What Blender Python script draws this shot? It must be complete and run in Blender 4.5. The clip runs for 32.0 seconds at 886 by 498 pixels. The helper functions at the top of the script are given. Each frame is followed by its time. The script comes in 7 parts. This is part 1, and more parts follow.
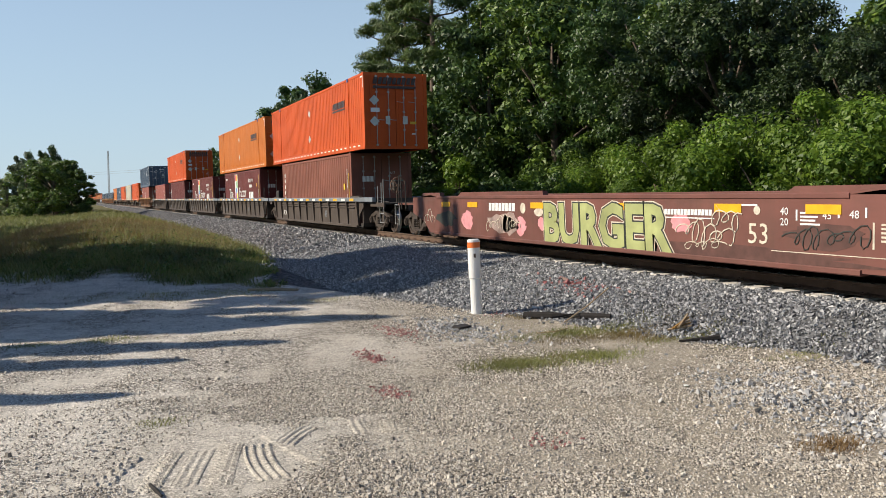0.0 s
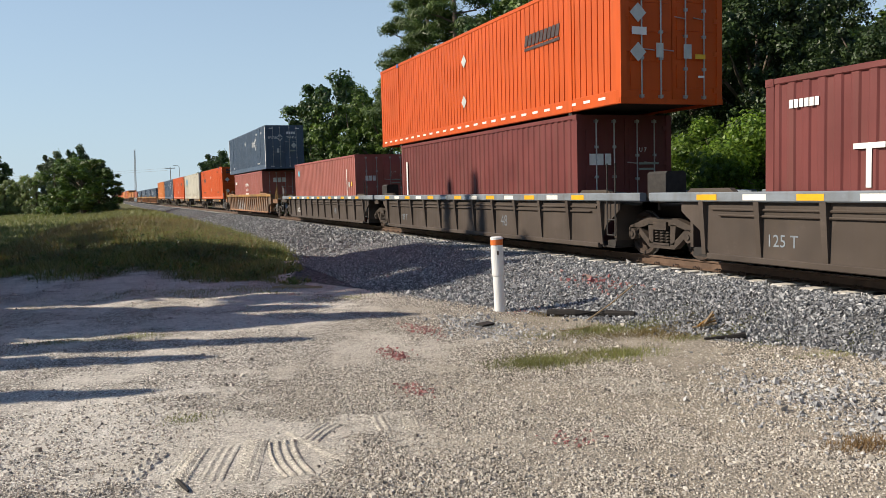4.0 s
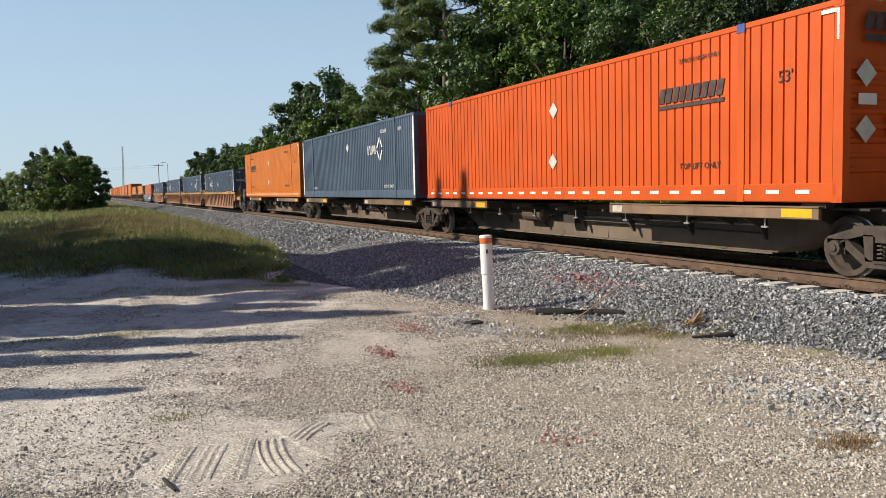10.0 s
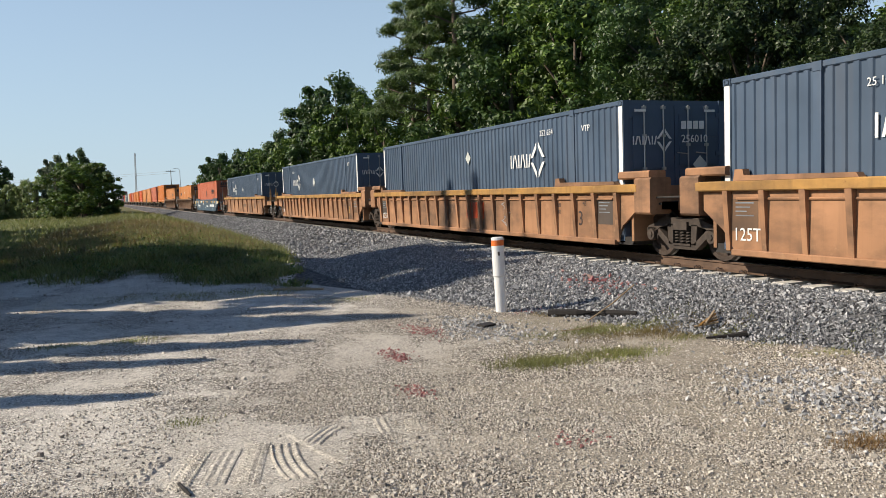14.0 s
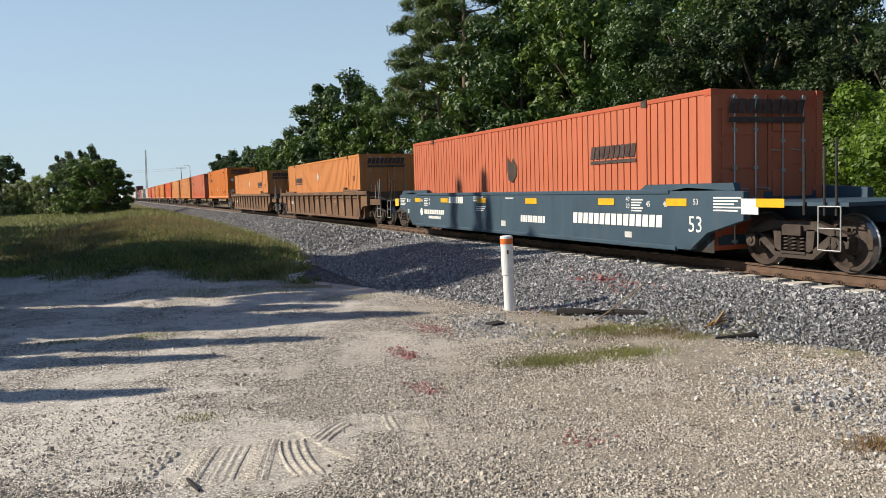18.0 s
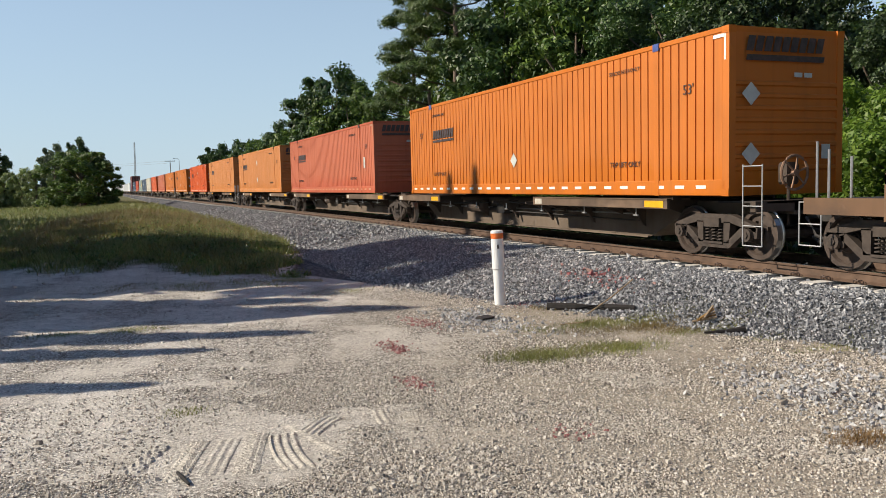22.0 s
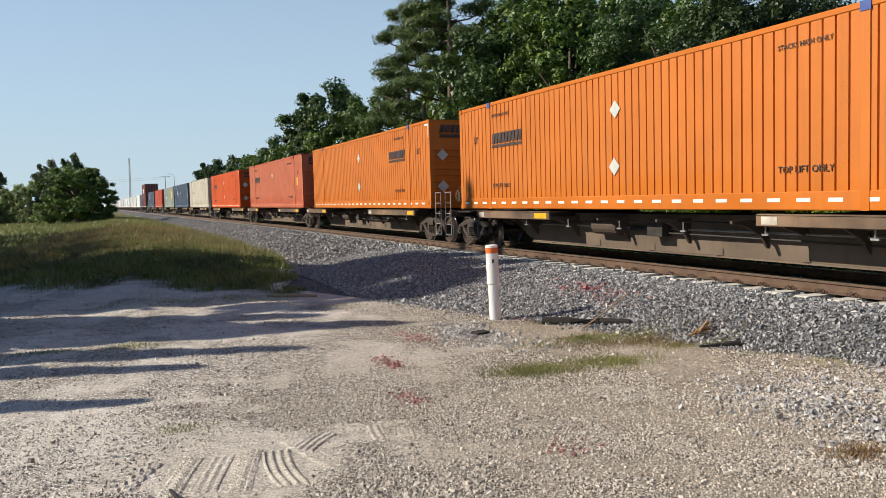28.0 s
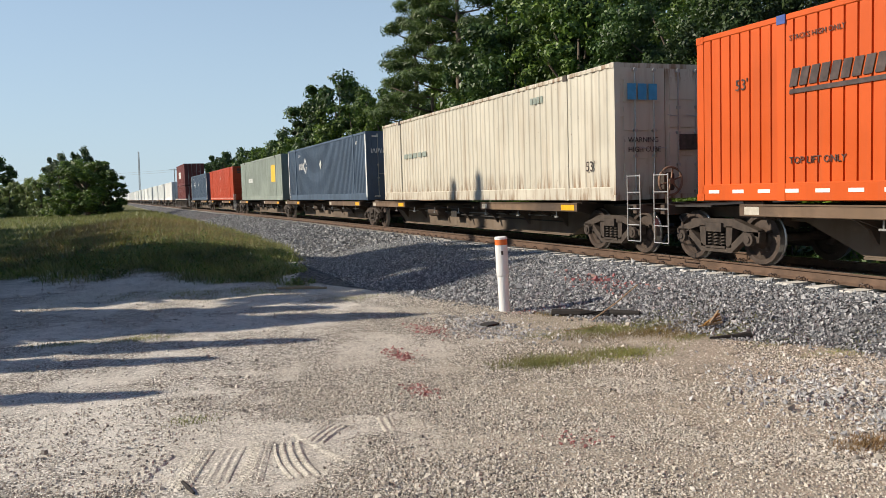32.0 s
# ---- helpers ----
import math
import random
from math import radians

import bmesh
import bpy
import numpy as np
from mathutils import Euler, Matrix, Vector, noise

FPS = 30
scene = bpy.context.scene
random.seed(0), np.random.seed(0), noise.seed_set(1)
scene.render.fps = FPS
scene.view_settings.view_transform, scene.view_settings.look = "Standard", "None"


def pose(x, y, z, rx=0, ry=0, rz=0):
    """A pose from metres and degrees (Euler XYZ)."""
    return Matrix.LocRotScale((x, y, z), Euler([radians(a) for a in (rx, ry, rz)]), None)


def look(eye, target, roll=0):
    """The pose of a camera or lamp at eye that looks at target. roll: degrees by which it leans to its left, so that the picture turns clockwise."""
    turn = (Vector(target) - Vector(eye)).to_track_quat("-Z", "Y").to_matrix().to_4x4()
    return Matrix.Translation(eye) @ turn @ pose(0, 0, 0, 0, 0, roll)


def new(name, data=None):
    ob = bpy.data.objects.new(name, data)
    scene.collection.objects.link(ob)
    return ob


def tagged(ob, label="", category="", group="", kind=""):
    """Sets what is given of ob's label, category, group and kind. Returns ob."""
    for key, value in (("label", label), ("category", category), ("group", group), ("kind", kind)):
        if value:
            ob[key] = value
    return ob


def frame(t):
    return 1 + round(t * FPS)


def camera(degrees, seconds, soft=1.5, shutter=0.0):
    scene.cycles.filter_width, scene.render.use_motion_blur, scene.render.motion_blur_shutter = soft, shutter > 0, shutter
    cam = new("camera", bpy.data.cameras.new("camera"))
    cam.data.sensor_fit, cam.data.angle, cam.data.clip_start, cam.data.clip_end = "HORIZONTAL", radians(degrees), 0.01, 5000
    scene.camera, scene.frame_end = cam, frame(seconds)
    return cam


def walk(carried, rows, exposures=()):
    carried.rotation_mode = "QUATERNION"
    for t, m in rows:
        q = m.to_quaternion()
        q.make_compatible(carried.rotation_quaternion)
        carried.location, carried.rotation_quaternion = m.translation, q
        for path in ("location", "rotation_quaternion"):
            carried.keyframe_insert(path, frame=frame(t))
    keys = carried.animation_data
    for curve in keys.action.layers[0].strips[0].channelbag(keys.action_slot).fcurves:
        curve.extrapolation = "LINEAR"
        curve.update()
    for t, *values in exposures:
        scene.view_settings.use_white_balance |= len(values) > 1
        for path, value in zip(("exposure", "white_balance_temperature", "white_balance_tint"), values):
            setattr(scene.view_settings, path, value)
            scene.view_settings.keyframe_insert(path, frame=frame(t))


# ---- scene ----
# The camera: carried by hand, nearly still, 1.75 m above the dirt lot.
cam = camera(56.95, 32.0, soft=0.7)
walk(cam, [
    (0, pose(-0.001, 0.022, 2.168, 85.961, 1.287, 66.522)), (0.5, pose(0.002, 0.017, 2.170, 86.013, 1.314, 67.011)),
    (1, pose(0.005, 0.017, 2.167, 86.083, 1.354, 67.506)), (1.5, pose(0.008, 0.018, 2.168, 86.102, 1.410, 67.863)),
    (2, pose(0.009, 0.019, 2.169, 86.056, 1.492, 68.029)), (2.5, pose(0.009, 0.021, 2.169, 85.982, 1.492, 68.080)),
    (3, pose(0.006, 0.021, 2.168, 85.895, 1.466, 68.094)), (3.5, pose(0.009, 0.019, 2.170, 85.817, 1.504, 68.133)),
    (5.5, pose(0.007, 0.024, 2.170, 85.863, 1.009, 68.154)), (6, pose(-0.002, 0.018, 2.170, 85.793, 0.473, 67.956)),
    (6.5, pose(0.006, 0.026, 2.171, 85.712, 0.809, 67.852)), (7, pose(0.004, 0.024, 2.170, 85.689, 0.831, 67.672)),
    (7.5, pose(0.002, 0.021, 2.170, 85.642, 0.843, 67.510)), (8, pose(-0.003, 0.019, 2.168, 85.631, 0.887, 67.390)),
    (8.5, pose(-0.004, 0.020, 2.168, 85.567, 1.024, 67.316)), (9, pose(-0.002, 0.020, 2.168, 85.525, 1.137, 67.276)),
    (9.5, pose(-0.004, 0.026, 2.171, 85.523, 1.204, 67.332)), (10, pose(0.001, 0.026, 2.173, 85.666, 1.284, 67.404)),
    (10.5, pose(0.002, 0.027, 2.174, 85.823, 1.306, 67.486)), (11, pose(0.009, 0.029, 2.173, 85.858, 1.379, 67.654)),
    (11.5, pose(0.011, 0.025, 2.174, 85.745, 1.518, 67.767)), (12, pose(0.008, 0.023, 2.173, 85.637, 1.619, 67.879)),
    (12.5, pose(0.003, 0.026, 2.172, 85.586, 1.788, 68.023)), (13, pose(0.002, 0.028, 2.167, 85.751, 1.816, 68.164)),
    (13.5, pose(0.000, 0.028, 2.172, 85.799, 1.989, 68.181)), (14, pose(0.003, 0.027, 2.176, 85.865, 1.966, 68.179)),
    (14.5, pose(0.002, 0.026, 2.174, 85.907, 1.953, 68.087)), (16.5, pose(0.003, 0.022, 2.172, 85.939, 1.629, 68.123)),
    (17, pose(0.004, 0.023, 2.174, 85.893, 1.615, 68.333)), (17.5, pose(0.008, 0.023, 2.174, 85.851, 1.596, 68.603)),
    (18, pose(0.003, 0.025, 2.174, 85.760, 1.645, 68.826)), (18.5, pose(-0.002, 0.025, 2.171, 85.643, 1.525, 68.862)),
    (19, pose(-0.004, 0.025, 2.173, 85.434, 1.432, 68.813)), (19.5, pose(-0.003, 0.026, 2.171, 85.261, 1.347, 68.756)),
    (20, pose(-0.004, 0.026, 2.172, 85.134, 1.318, 68.636)), (20.5, pose(-0.002, 0.025, 2.173, 85.108, 1.271, 68.506)),
    (21, pose(0.000, 0.022, 2.173, 85.143, 1.264, 68.361)), (21.5, pose(0.003, 0.017, 2.174, 85.235, 1.302, 68.233)),
    (22, pose(0.005, 0.016, 2.173, 85.354, 1.396, 68.146)), (22.5, pose(0.006, 0.019, 2.174, 85.510, 1.526, 68.127)),
    (23, pose(0.004, 0.020, 2.173, 85.698, 1.504, 68.121)), (23.5, pose(0.002, 0.020, 2.172, 85.858, 1.551, 68.115)),
    (24, pose(0.001, 0.019, 2.171, 85.947, 1.479, 68.106)), (24.5, pose(0.005, 0.017, 2.173, 86.014, 1.429, 68.048)),
    (25, pose(0.003, 0.015, 2.173, 86.098, 1.245, 67.888)), (25.5, pose(0.002, 0.017, 2.173, 86.172, 1.188, 67.743)),
    (27.5, pose(0.002, 0.026, 2.174, 86.258, 1.430, 67.691)), (28, pose(0.003, 0.028, 2.173, 86.374, 1.588, 67.803)),
    (28.5, pose(-0.001, 0.032, 2.172, 86.514, 1.672, 67.948)), (29, pose(0.001, 0.026, 2.170, 86.639, 1.671, 68.100)),
    (29.5, pose(0.001, 0.028, 2.170, 86.604, 1.834, 68.308)), (30, pose(0.001, 0.029, 2.169, 86.436, 1.891, 68.495)),
    (30.5, pose(-0.002, 0.034, 2.172, 86.158, 2.011, 68.643)), (31, pose(0.003, 0.036, 2.179, 85.850, 2.445, 68.666)),
    (31.5, pose(-0.009, 0.024, 2.173, 85.823, 1.807, 68.547)), (32, pose(-0.006, 0.020, 2.174, 85.820, 1.806, 68.399)),
])

# ---- light: a clear low morning sun behind and to the left of the camera ----
SUN_EL, SUN_AZ = 34.0, 18.5          # degrees; azimuth of the light's way, from +y towards +x
way = Vector((math.sin(radians(SUN_AZ)) * math.cos(radians(SUN_EL)), math.cos(radians(SUN_AZ)) * math.cos(radians(SUN_EL)), -math.sin(radians(SUN_EL))))
world = bpy.data.worlds.new("sky")
scene.world = world
world.use_nodes = True
wn = world.node_tree.nodes
sky = wn.new("ShaderNodeTexSky")
sky.sky_type, sky.sun_disc = "NISHITA", False
sky.sun_elevation, sky.sun_rotation = radians(SUN_EL), radians(180 + SUN_AZ)
sky.air_density, sky.dust_density, sky.ozone_density = 0.85, 0.0, 4.0
wl = world.node_tree.links
gen, sep_dir, haze_ramp, haze = wn.new("ShaderNodeTexCoord"), wn.new("ShaderNodeSeparateXYZ"), wn.new("ShaderNodeValToRGB"), wn.new("ShaderNodeMix")
wl.new(gen.outputs["Generated"], sep_dir.inputs[0])
wl.new(sep_dir.outputs["Z"], haze_ramp.inputs[0])
haze_ramp.color_ramp.elements[0].position, haze_ramp.color_ramp.elements[0].color = 0.0, (0.92, 0.92, 0.92, 1)
haze_ramp.color_ramp.elements[1].position, haze_ramp.color_ramp.elements[1].color = 0.62, (0.05, 0.05, 0.05, 1)
haze.data_type = "RGBA"
haze.inputs["B"].default_value = (3.60, 4.55, 5.25, 1)   # the pale summer haze low over the land
wl.new(haze_ramp.outputs[0], haze.inputs["Factor"])
wl.new(sky.outputs[0], haze.inputs["A"])
zenith, deep = wn.new("ShaderNodeValToRGB"), wn.new("ShaderNodeMix")
zenith.color_ramp.elements[0].position, zenith.color_ramp.elements[0].color = 0.30, (1, 1, 1, 1)
zenith.color_ramp.elements[1].position, zenith.color_ramp.elements[1].color = 0.85, (0.58, 0.60, 0.66, 1)   # deeper blue overhead
wl.new(sep_dir.outputs["Z"], zenith.inputs[0])
deep.data_type, deep.blend_type = "RGBA", "MULTIPLY"
deep.inputs["Factor"].default_value = 1.0
wl.new(haze.outputs["Result"], deep.inputs["A"])
wl.new(zenith.outputs[0], deep.inputs["B"])
wl.new(deep.outputs["Result"], wn["Background"].inputs[0])
wn["Background"].inputs[1].default_value = 0.135
sun = new("sun", bpy.data.lights.new("sun", "SUN"))
sun.data.energy, sun.data.angle, sun.data.color = 5.7, radians(0.7), (1.0, 0.89, 0.74)
sun.matrix_world = look((0, 0, 60), Vector((0, 0, 60)) + way)
scene.view_settings.exposure = 0.07

# ---- mesh and material tools ----
class Shape:
    """Collects boxes, prisms and strips into one mesh."""

    def __init__(self):
        self.v, self.f = [], []

    def add(self, verts, faces):
        n = len(self.v)
        self.v += [tuple(p) for p in verts]
        self.f += [tuple(n + i for i in q) for q in faces]
        return self

    def box(self, x0, x1, y0, y1, z0, z1):
        return self.add([(x, y, z) for x in (x0, x1) for y in (y0, y1) for z in (z0, z1)],
                        [(0, 1, 3, 2), (4, 6, 7, 5), (0, 4, 5, 1), (2, 3, 7, 6), (0, 2, 6, 4), (1, 5, 7, 3)])

    def chamfer(self, x0, x1, y0, y1, z0, z1, c=0.02):
        """A box whose four edges along x are cut off."""
        ring = [(y0 + c, z0), (y1 - c, z0), (y1, z0 + c), (y1, z1 - c), (y1 - c, z1), (y0 + c, z1), (y0, z1 - c), (y0, z0 + c)]
        return self.prism_x(ring, x0, x1)

    def prism_x(self, ring, x0, x1):
        n = len(ring)
        return self.add([(x0, y, z) for y, z in ring] + [(x1, y, z) for y, z in ring],
                        [tuple(range(n - 1, -1, -1)), tuple(range(n, 2 * n))] + [(i, (i + 1) % n, n + (i + 1) % n, n + i) for i in range(n)])

    def along_track(self, ring):
        """A section drawn along the track's line, round its gentle bend."""
        xs, n = [600.0, -25.0] + [-25.0 - 3.0 * k for k in range(1, 11)] + [-1500.0], len(ring)
        xs = xs[::-1]
        v = [(x, y + float(bend(x)), z) for x in xs for y, z in ring]
        f = [tuple(range(n - 1, -1, -1)), tuple(range((len(xs) - 1) * n, len(xs) * n))]
        f += [(k * n + i, k * n + (i + 1) % n, (k + 1) * n + (i + 1) % n, (k + 1) * n + i) for k in range(len(xs) - 1) for i in range(n)]
        return self.add(v, f)

    def prism_y(self, ring, y0, y1):
        n = len(ring)
        return self.add([(x, y0, z) for x, z in ring] + [(x, y1, z) for x, z in ring],
                        [tuple(range(n)), tuple(range(2 * n - 1, n - 1, -1))] + [((i + 1) % n, i, n + i, n + (i + 1) % n) for i in range(n)])

    def tube(self, points, r, sides=6):
        """A round bar along a line of points."""
        pts = [Vector(p) for p in points]
        base = len(self.v)
        for i, p in enumerate(pts):
            d = (pts[min(i + 1, len(pts) - 1)] - pts[max(i - 1, 0)]).normalized()
            u = d.orthogonal().normalized()
            w = d.cross(u)
            for k in range(sides):
                a = 2 * math.pi * k / sides
                rr = r[i] if isinstance(r, (list, tuple)) else r
                self.v.append(tuple(p + (u * math.cos(a) + w * math.sin(a)) * rr))
        for i in range(len(pts) - 1):
            for k in range(sides):
                a, b = base + i * sides + k, base + i * sides + (k + 1) % sides
                self.f.append((a, b, b + sides, a + sides))
        self.f.append(tuple(base + k for k in range(sides - 1, -1, -1)))
        self.f.append(tuple(base + (len(pts) - 1) * sides + k for k in range(sides)))
        return self

    def disc_y(self, x, z, y0, y1, r, sides=20, hole=0.0):
        """A round plate whose axis lies along y."""
        ring = [(x + r * math.cos(2 * math.pi * k / sides), z + r * math.sin(2 * math.pi * k / sides)) for k in range(sides)]
        return self.prism_y(ring, y0, y1)

    def mesh(self, name, material, smooth=False):
        m = bpy.data.meshes.new(name)
        m.from_pydata(self.v, [], self.f)
        if material:
            m.materials.append(material)
        if smooth:
            m.polygons.foreach_set("use_smooth", [True] * len(m.polygons))
        m.update()
        return m


def part(name, shape, material, parent, label="", at=None, smooth=False):
    """One mesh object under a thing or a part; shape: a Shape or a mesh."""
    ob = new(name, shape.mesh(name, material, smooth) if isinstance(shape, Shape) else shape)
    ob.parent = parent
    if at is not None:
        ob.matrix_basis = at
    if label:
        ob["label"] = label
    return ob


def thing(name, label, category, group="", at=None):
    ob = tagged(new(name), label, category, group)
    if at is not None:
        ob.matrix_basis = at
    return ob


LETTERS = {}


def lettering(text, size, material, depth=0.003, shear=0.0, bold=0.0):
    """A mesh of letters in the xz plane that reads from -y, its lower left corner at the origin."""
    key = (text, size, material.name, shear, bold)
    if key not in LETTERS:
        cu = bpy.data.curves.new("letters", "FONT")
        cu.body, cu.size, cu.extrude, cu.shear, cu.offset = text, size, depth, shear, bold
        cu.resolution_u = 2
        ob = bpy.data.objects.new("letters", cu)
        m = bpy.data.meshes.new_from_object(ob)
        bpy.data.objects.remove(ob)
        m.transform(Matrix.Rotation(radians(90), 4, "X"))
        m.materials.clear()
        m.materials.append(material)
        LETTERS[key] = m
    return LETTERS[key]


def node_mat(name, rough=0.6, metal=0.0):
    m = bpy.data.materials.new(name)
    m.use_nodes = True
    n = m.node_tree.nodes
    b = n["Principled BSDF"]
    b.inputs["Roughness"].default_value, b.inputs["Metallic"].default_value = rough, metal
    return m, n, m.node_tree.links, b


def coords(n, l, scale=(1, 1, 1), shuffle=True):
    """Object coordinates in metres, moved at random from object to object."""
    tc, mp = n.new("ShaderNodeTexCoord"), n.new("ShaderNodeMapping")
    mp.inputs["Scale"].default_value = scale
    l.new(tc.outputs["Object"], mp.inputs[0])
    if shuffle:
        oi, mu = n.new("ShaderNodeObjectInfo"), n.new("ShaderNodeMath")
        mu.operation, mu.inputs[1].default_value = "MULTIPLY", 60.0
        l.new(oi.outputs["Random"], mu.inputs[0])
        l.new(mu.outputs[0], mp.inputs["Location"])
    return mp.outputs[0]


def noise_tex(n, l, vec, scale, detail=4.0, rough=0.55):
    t = n.new("ShaderNodeTexNoise")
    t.inputs["Scale"].default_value, t.inputs["Detail"].default_value, t.inputs["Roughness"].default_value = scale, detail, rough
    l.new(vec, t.inputs["Vector"])
    return t.outputs[0]


def ramp(n, l, value, stops):
    r = n.new("ShaderNodeValToRGB")
    e = r.color_ramp.elements
    while len(e) < len(stops):
        e.new(0.5)
    for k, (pos, col) in enumerate(stops):
        e[k].position = pos
        e[k].color = (*col, 1) if len(col) == 3 else col
    l.new(value, r.inputs[0])
    return r.outputs[0]


def mixc(n, l, fac, a, b, mode="MIX"):
    m = n.new("ShaderNodeMix")
    m.data_type, m.blend_type = "RGBA", mode
    for sock, val in ((m.inputs["Factor"], fac), (m.inputs["A"], a), (m.inputs["B"], b)):
        if isinstance(val, bpy.types.NodeSocket):
            l.new(val, sock)
        else:
            sock.default_value = val if isinstance(val, (int, float)) else (*val, 1)
    return m.outputs["Result"]


def bump(n, l, b, value, strength, distance):
    bp = n.new("ShaderNodeBump")
    bp.inputs["Strength"].default_value, bp.inputs["Distance"].default_value = strength, distance
    l.new(value, bp.inputs["Height"])
    l.new(bp.outputs[0], b.inputs["Normal"])


def grey(v):
    return (v, v, v)


def paint(name, col, rough=0.42, rust=0.25, fade=0.18, dirt=(0.10, 0.075, 0.05), grime=0.0, bleach=0.0, drips=0.0):
    """Sprayed steel: faded in clouds, with dusty runs down it and rust freckles."""
    m, n, l, b = node_mat(name, rough)
    b.inputs["Specular IOR Level"].default_value = 0.42
    v = coords(n, l)
    cloud = noise_tex(n, l, v, 0.7, 3)
    pale = tuple(min(1, c * (1 + fade) + 0.005) for c in col)
    dark = tuple(c * (1 - fade) for c in col)
    c1 = ramp(n, l, cloud, [(0.3, dark), (0.7, pale)])
    if bleach:                       # years of sun on the upper half
        tc, sx, ad = n.new("ShaderNodeTexCoord"), n.new("ShaderNodeSeparateXYZ"), n.new("ShaderNodeMath")
        l.new(tc.outputs["Object"], sx.inputs[0])
        ad.operation = "MULTIPLY_ADD"
        ad.inputs[1].default_value = 0.9
        l.new(noise_tex(n, l, coords(n, l, (0.35, 0.35, 1.2)), 1.0, 4), ad.inputs[0])
        l.new(sx.outputs["Z"], ad.inputs[2])
        c1 = mixc(n, l, ramp(n, l, ad.outputs[0], [(0.55, grey(0)), (1.0, grey(bleach))]), c1, tuple(min(0.8, 0.72 * c + 0.17 * k) for c, k in zip(col, (1.15, 0.62, 0.36))))
    runs = noise_tex(n, l, coords(n, l, (5, 5, 0.35)), 1.0, 5)
    c2 = mixc(n, l, ramp(n, l, runs, [(0.52, grey(0)), (0.85, grey(0.55 * min(1, rust * 2 + 0.2)))]), c1, dirt)
    if grime:
        soot = noise_tex(n, l, coords(n, l, (0.55, 0.55, 1.1)), 1.0, 7, 0.62)
        c2 = mixc(n, l, ramp(n, l, soot, [(0.42, grey(0)), (0.66, grey(grime))]), c2, (0.055, 0.040, 0.030))
        pale_wear = noise_tex(n, l, coords(n, l, (1.5, 1.5, 1.5)), 1.7, 8, 0.7)
        c2 = mixc(n, l, ramp(n, l, pale_wear, [(0.60, grey(0)), (0.74, grey(grime * 0.5))]), c2, tuple(min(0.6, c * 1.7 + 0.03) for c in col))
    if drips:                        # rust that has run from the lower edge and the seams
        tc2, sz = n.new("ShaderNodeTexCoord"), n.new("ShaderNodeSeparateXYZ")
        l.new(tc2.outputs["Object"], sz.inputs[0])
        low = ramp(n, l, sz.outputs["Z"], [(0.0, grey(1)), (0.5, grey(0))])
        run = noise_tex(n, l, coords(n, l, (7, 7, 0.9)), 1.0, 5, 0.65)
        c2 = mixc(n, l, mixc(n, l, 1.0, low, ramp(n, l, run, [(0.47, grey(0)), (0.62, grey(drips))]), "MULTIPLY"), c2, (0.20, 0.105, 0.045))
        smear = noise_tex(n, l, coords(n, l, (2.5, 2.5, 0.25)), 1.0, 6, 0.7)
        c2 = mixc(n, l, ramp(n, l, smear, [(0.60, grey(0)), (0.76, grey(0.45 * drips))]), c2, (0.27, 0.18, 0.10))
    spots = noise_tex(n, l, v, 9.0, 6, 0.7)
    c3 = mixc(n, l, ramp(n, l, spots, [(0.66, grey(0)), (0.72, grey(rust))]), c2, (0.11, 0.045, 0.02))
    l.new(c3, b.inputs["Base Color"])
    rg = ramp(n, l, runs, [(0.2, grey(rough - 0.08)), (0.8, grey(min(1, rough + 0.25)))])
    l.new(rg, b.inputs["Roughness"])
    bump(n, l, b, noise_tex(n, l, v, 2.2, 3), 0.15, 0.02)
    return m


def plain(name, col, rough=0.6, metal=0.0, vary=0.2, scale=6.0, rel=0.2, dist=0.004):
    m, n, l, b = node_mat(name, rough, metal)
    v = coords(n, l)
    t = noise_tex(n, l, v, scale, 5)
    l.new(ramp(n, l, t, [(0.28, tuple(c * (1 - vary) for c in col)), (0.72, tuple(min(1, c * (1 + vary)) for c in col))]), b.inputs["Base Color"])
    bump(n, l, b, noise_tex(n, l, v, scale * 5, 4), rel, dist)
    return m


# ---- materials ----
ORANGE = paint("orange_paint", (0.55, 0.078, 0.001), 0.52, 0.10, 0.10)
AMBER = paint("amber_paint", (0.52, 0.138, 0.002), 0.54, 0.12, 0.10, bleach=0.25)
YELLOWED = paint("faded_yellow_orange_paint", (0.53, 0.190, 0.038), 0.55, 0.14, 0.12, bleach=0.5)
CORAL = paint("faded_red_orange_paint", (0.45, 0.097, 0.040), 0.55, 0.16, 0.12, bleach=0.5)
VERMILION = paint("red_orange_paint", (0.44, 0.050, 0.009), 0.45, 0.12, 0.10)
NAVY = paint("slate_blue_paint", (0.068, 0.102, 0.152), 0.40, 0.10, 0.16)
MAROON = paint("maroon_paint", (0.150, 0.034, 0.030), 0.5, 0.22, 0.18)
BRICK = paint("faded_brick_red_paint", (0.32, 0.092, 0.080), 0.5, 0.25, 0.18, bleach=0.3)
RUSSET = paint("russet_paint", (0.24, 0.085, 0.055), 0.5, 0.22, 0.18)
CREAM = paint("cream_paint", (0.55, 0.515, 0.425), 0.50, 0.60, 0.10, (0.26, 0.15, 0.07), drips=0.9)
# a cream end wall: rust plus the end's shade, both in the colour
SHADED_RUSTY_END = paint("rusty_shade_brown_paint", (0.20, 0.120, 0.105), 0.6, 0.5, 0.2, (0.10, 0.05, 0.03))
SAGE = paint("grey_green_paint", (0.26, 0.30, 0.26), 0.5, 0.12, 0.15)
PALE = paint("pale_grey_paint", (0.66, 0.68, 0.66), 0.5, 0.12, 0.08, (0.25, 0.22, 0.18))
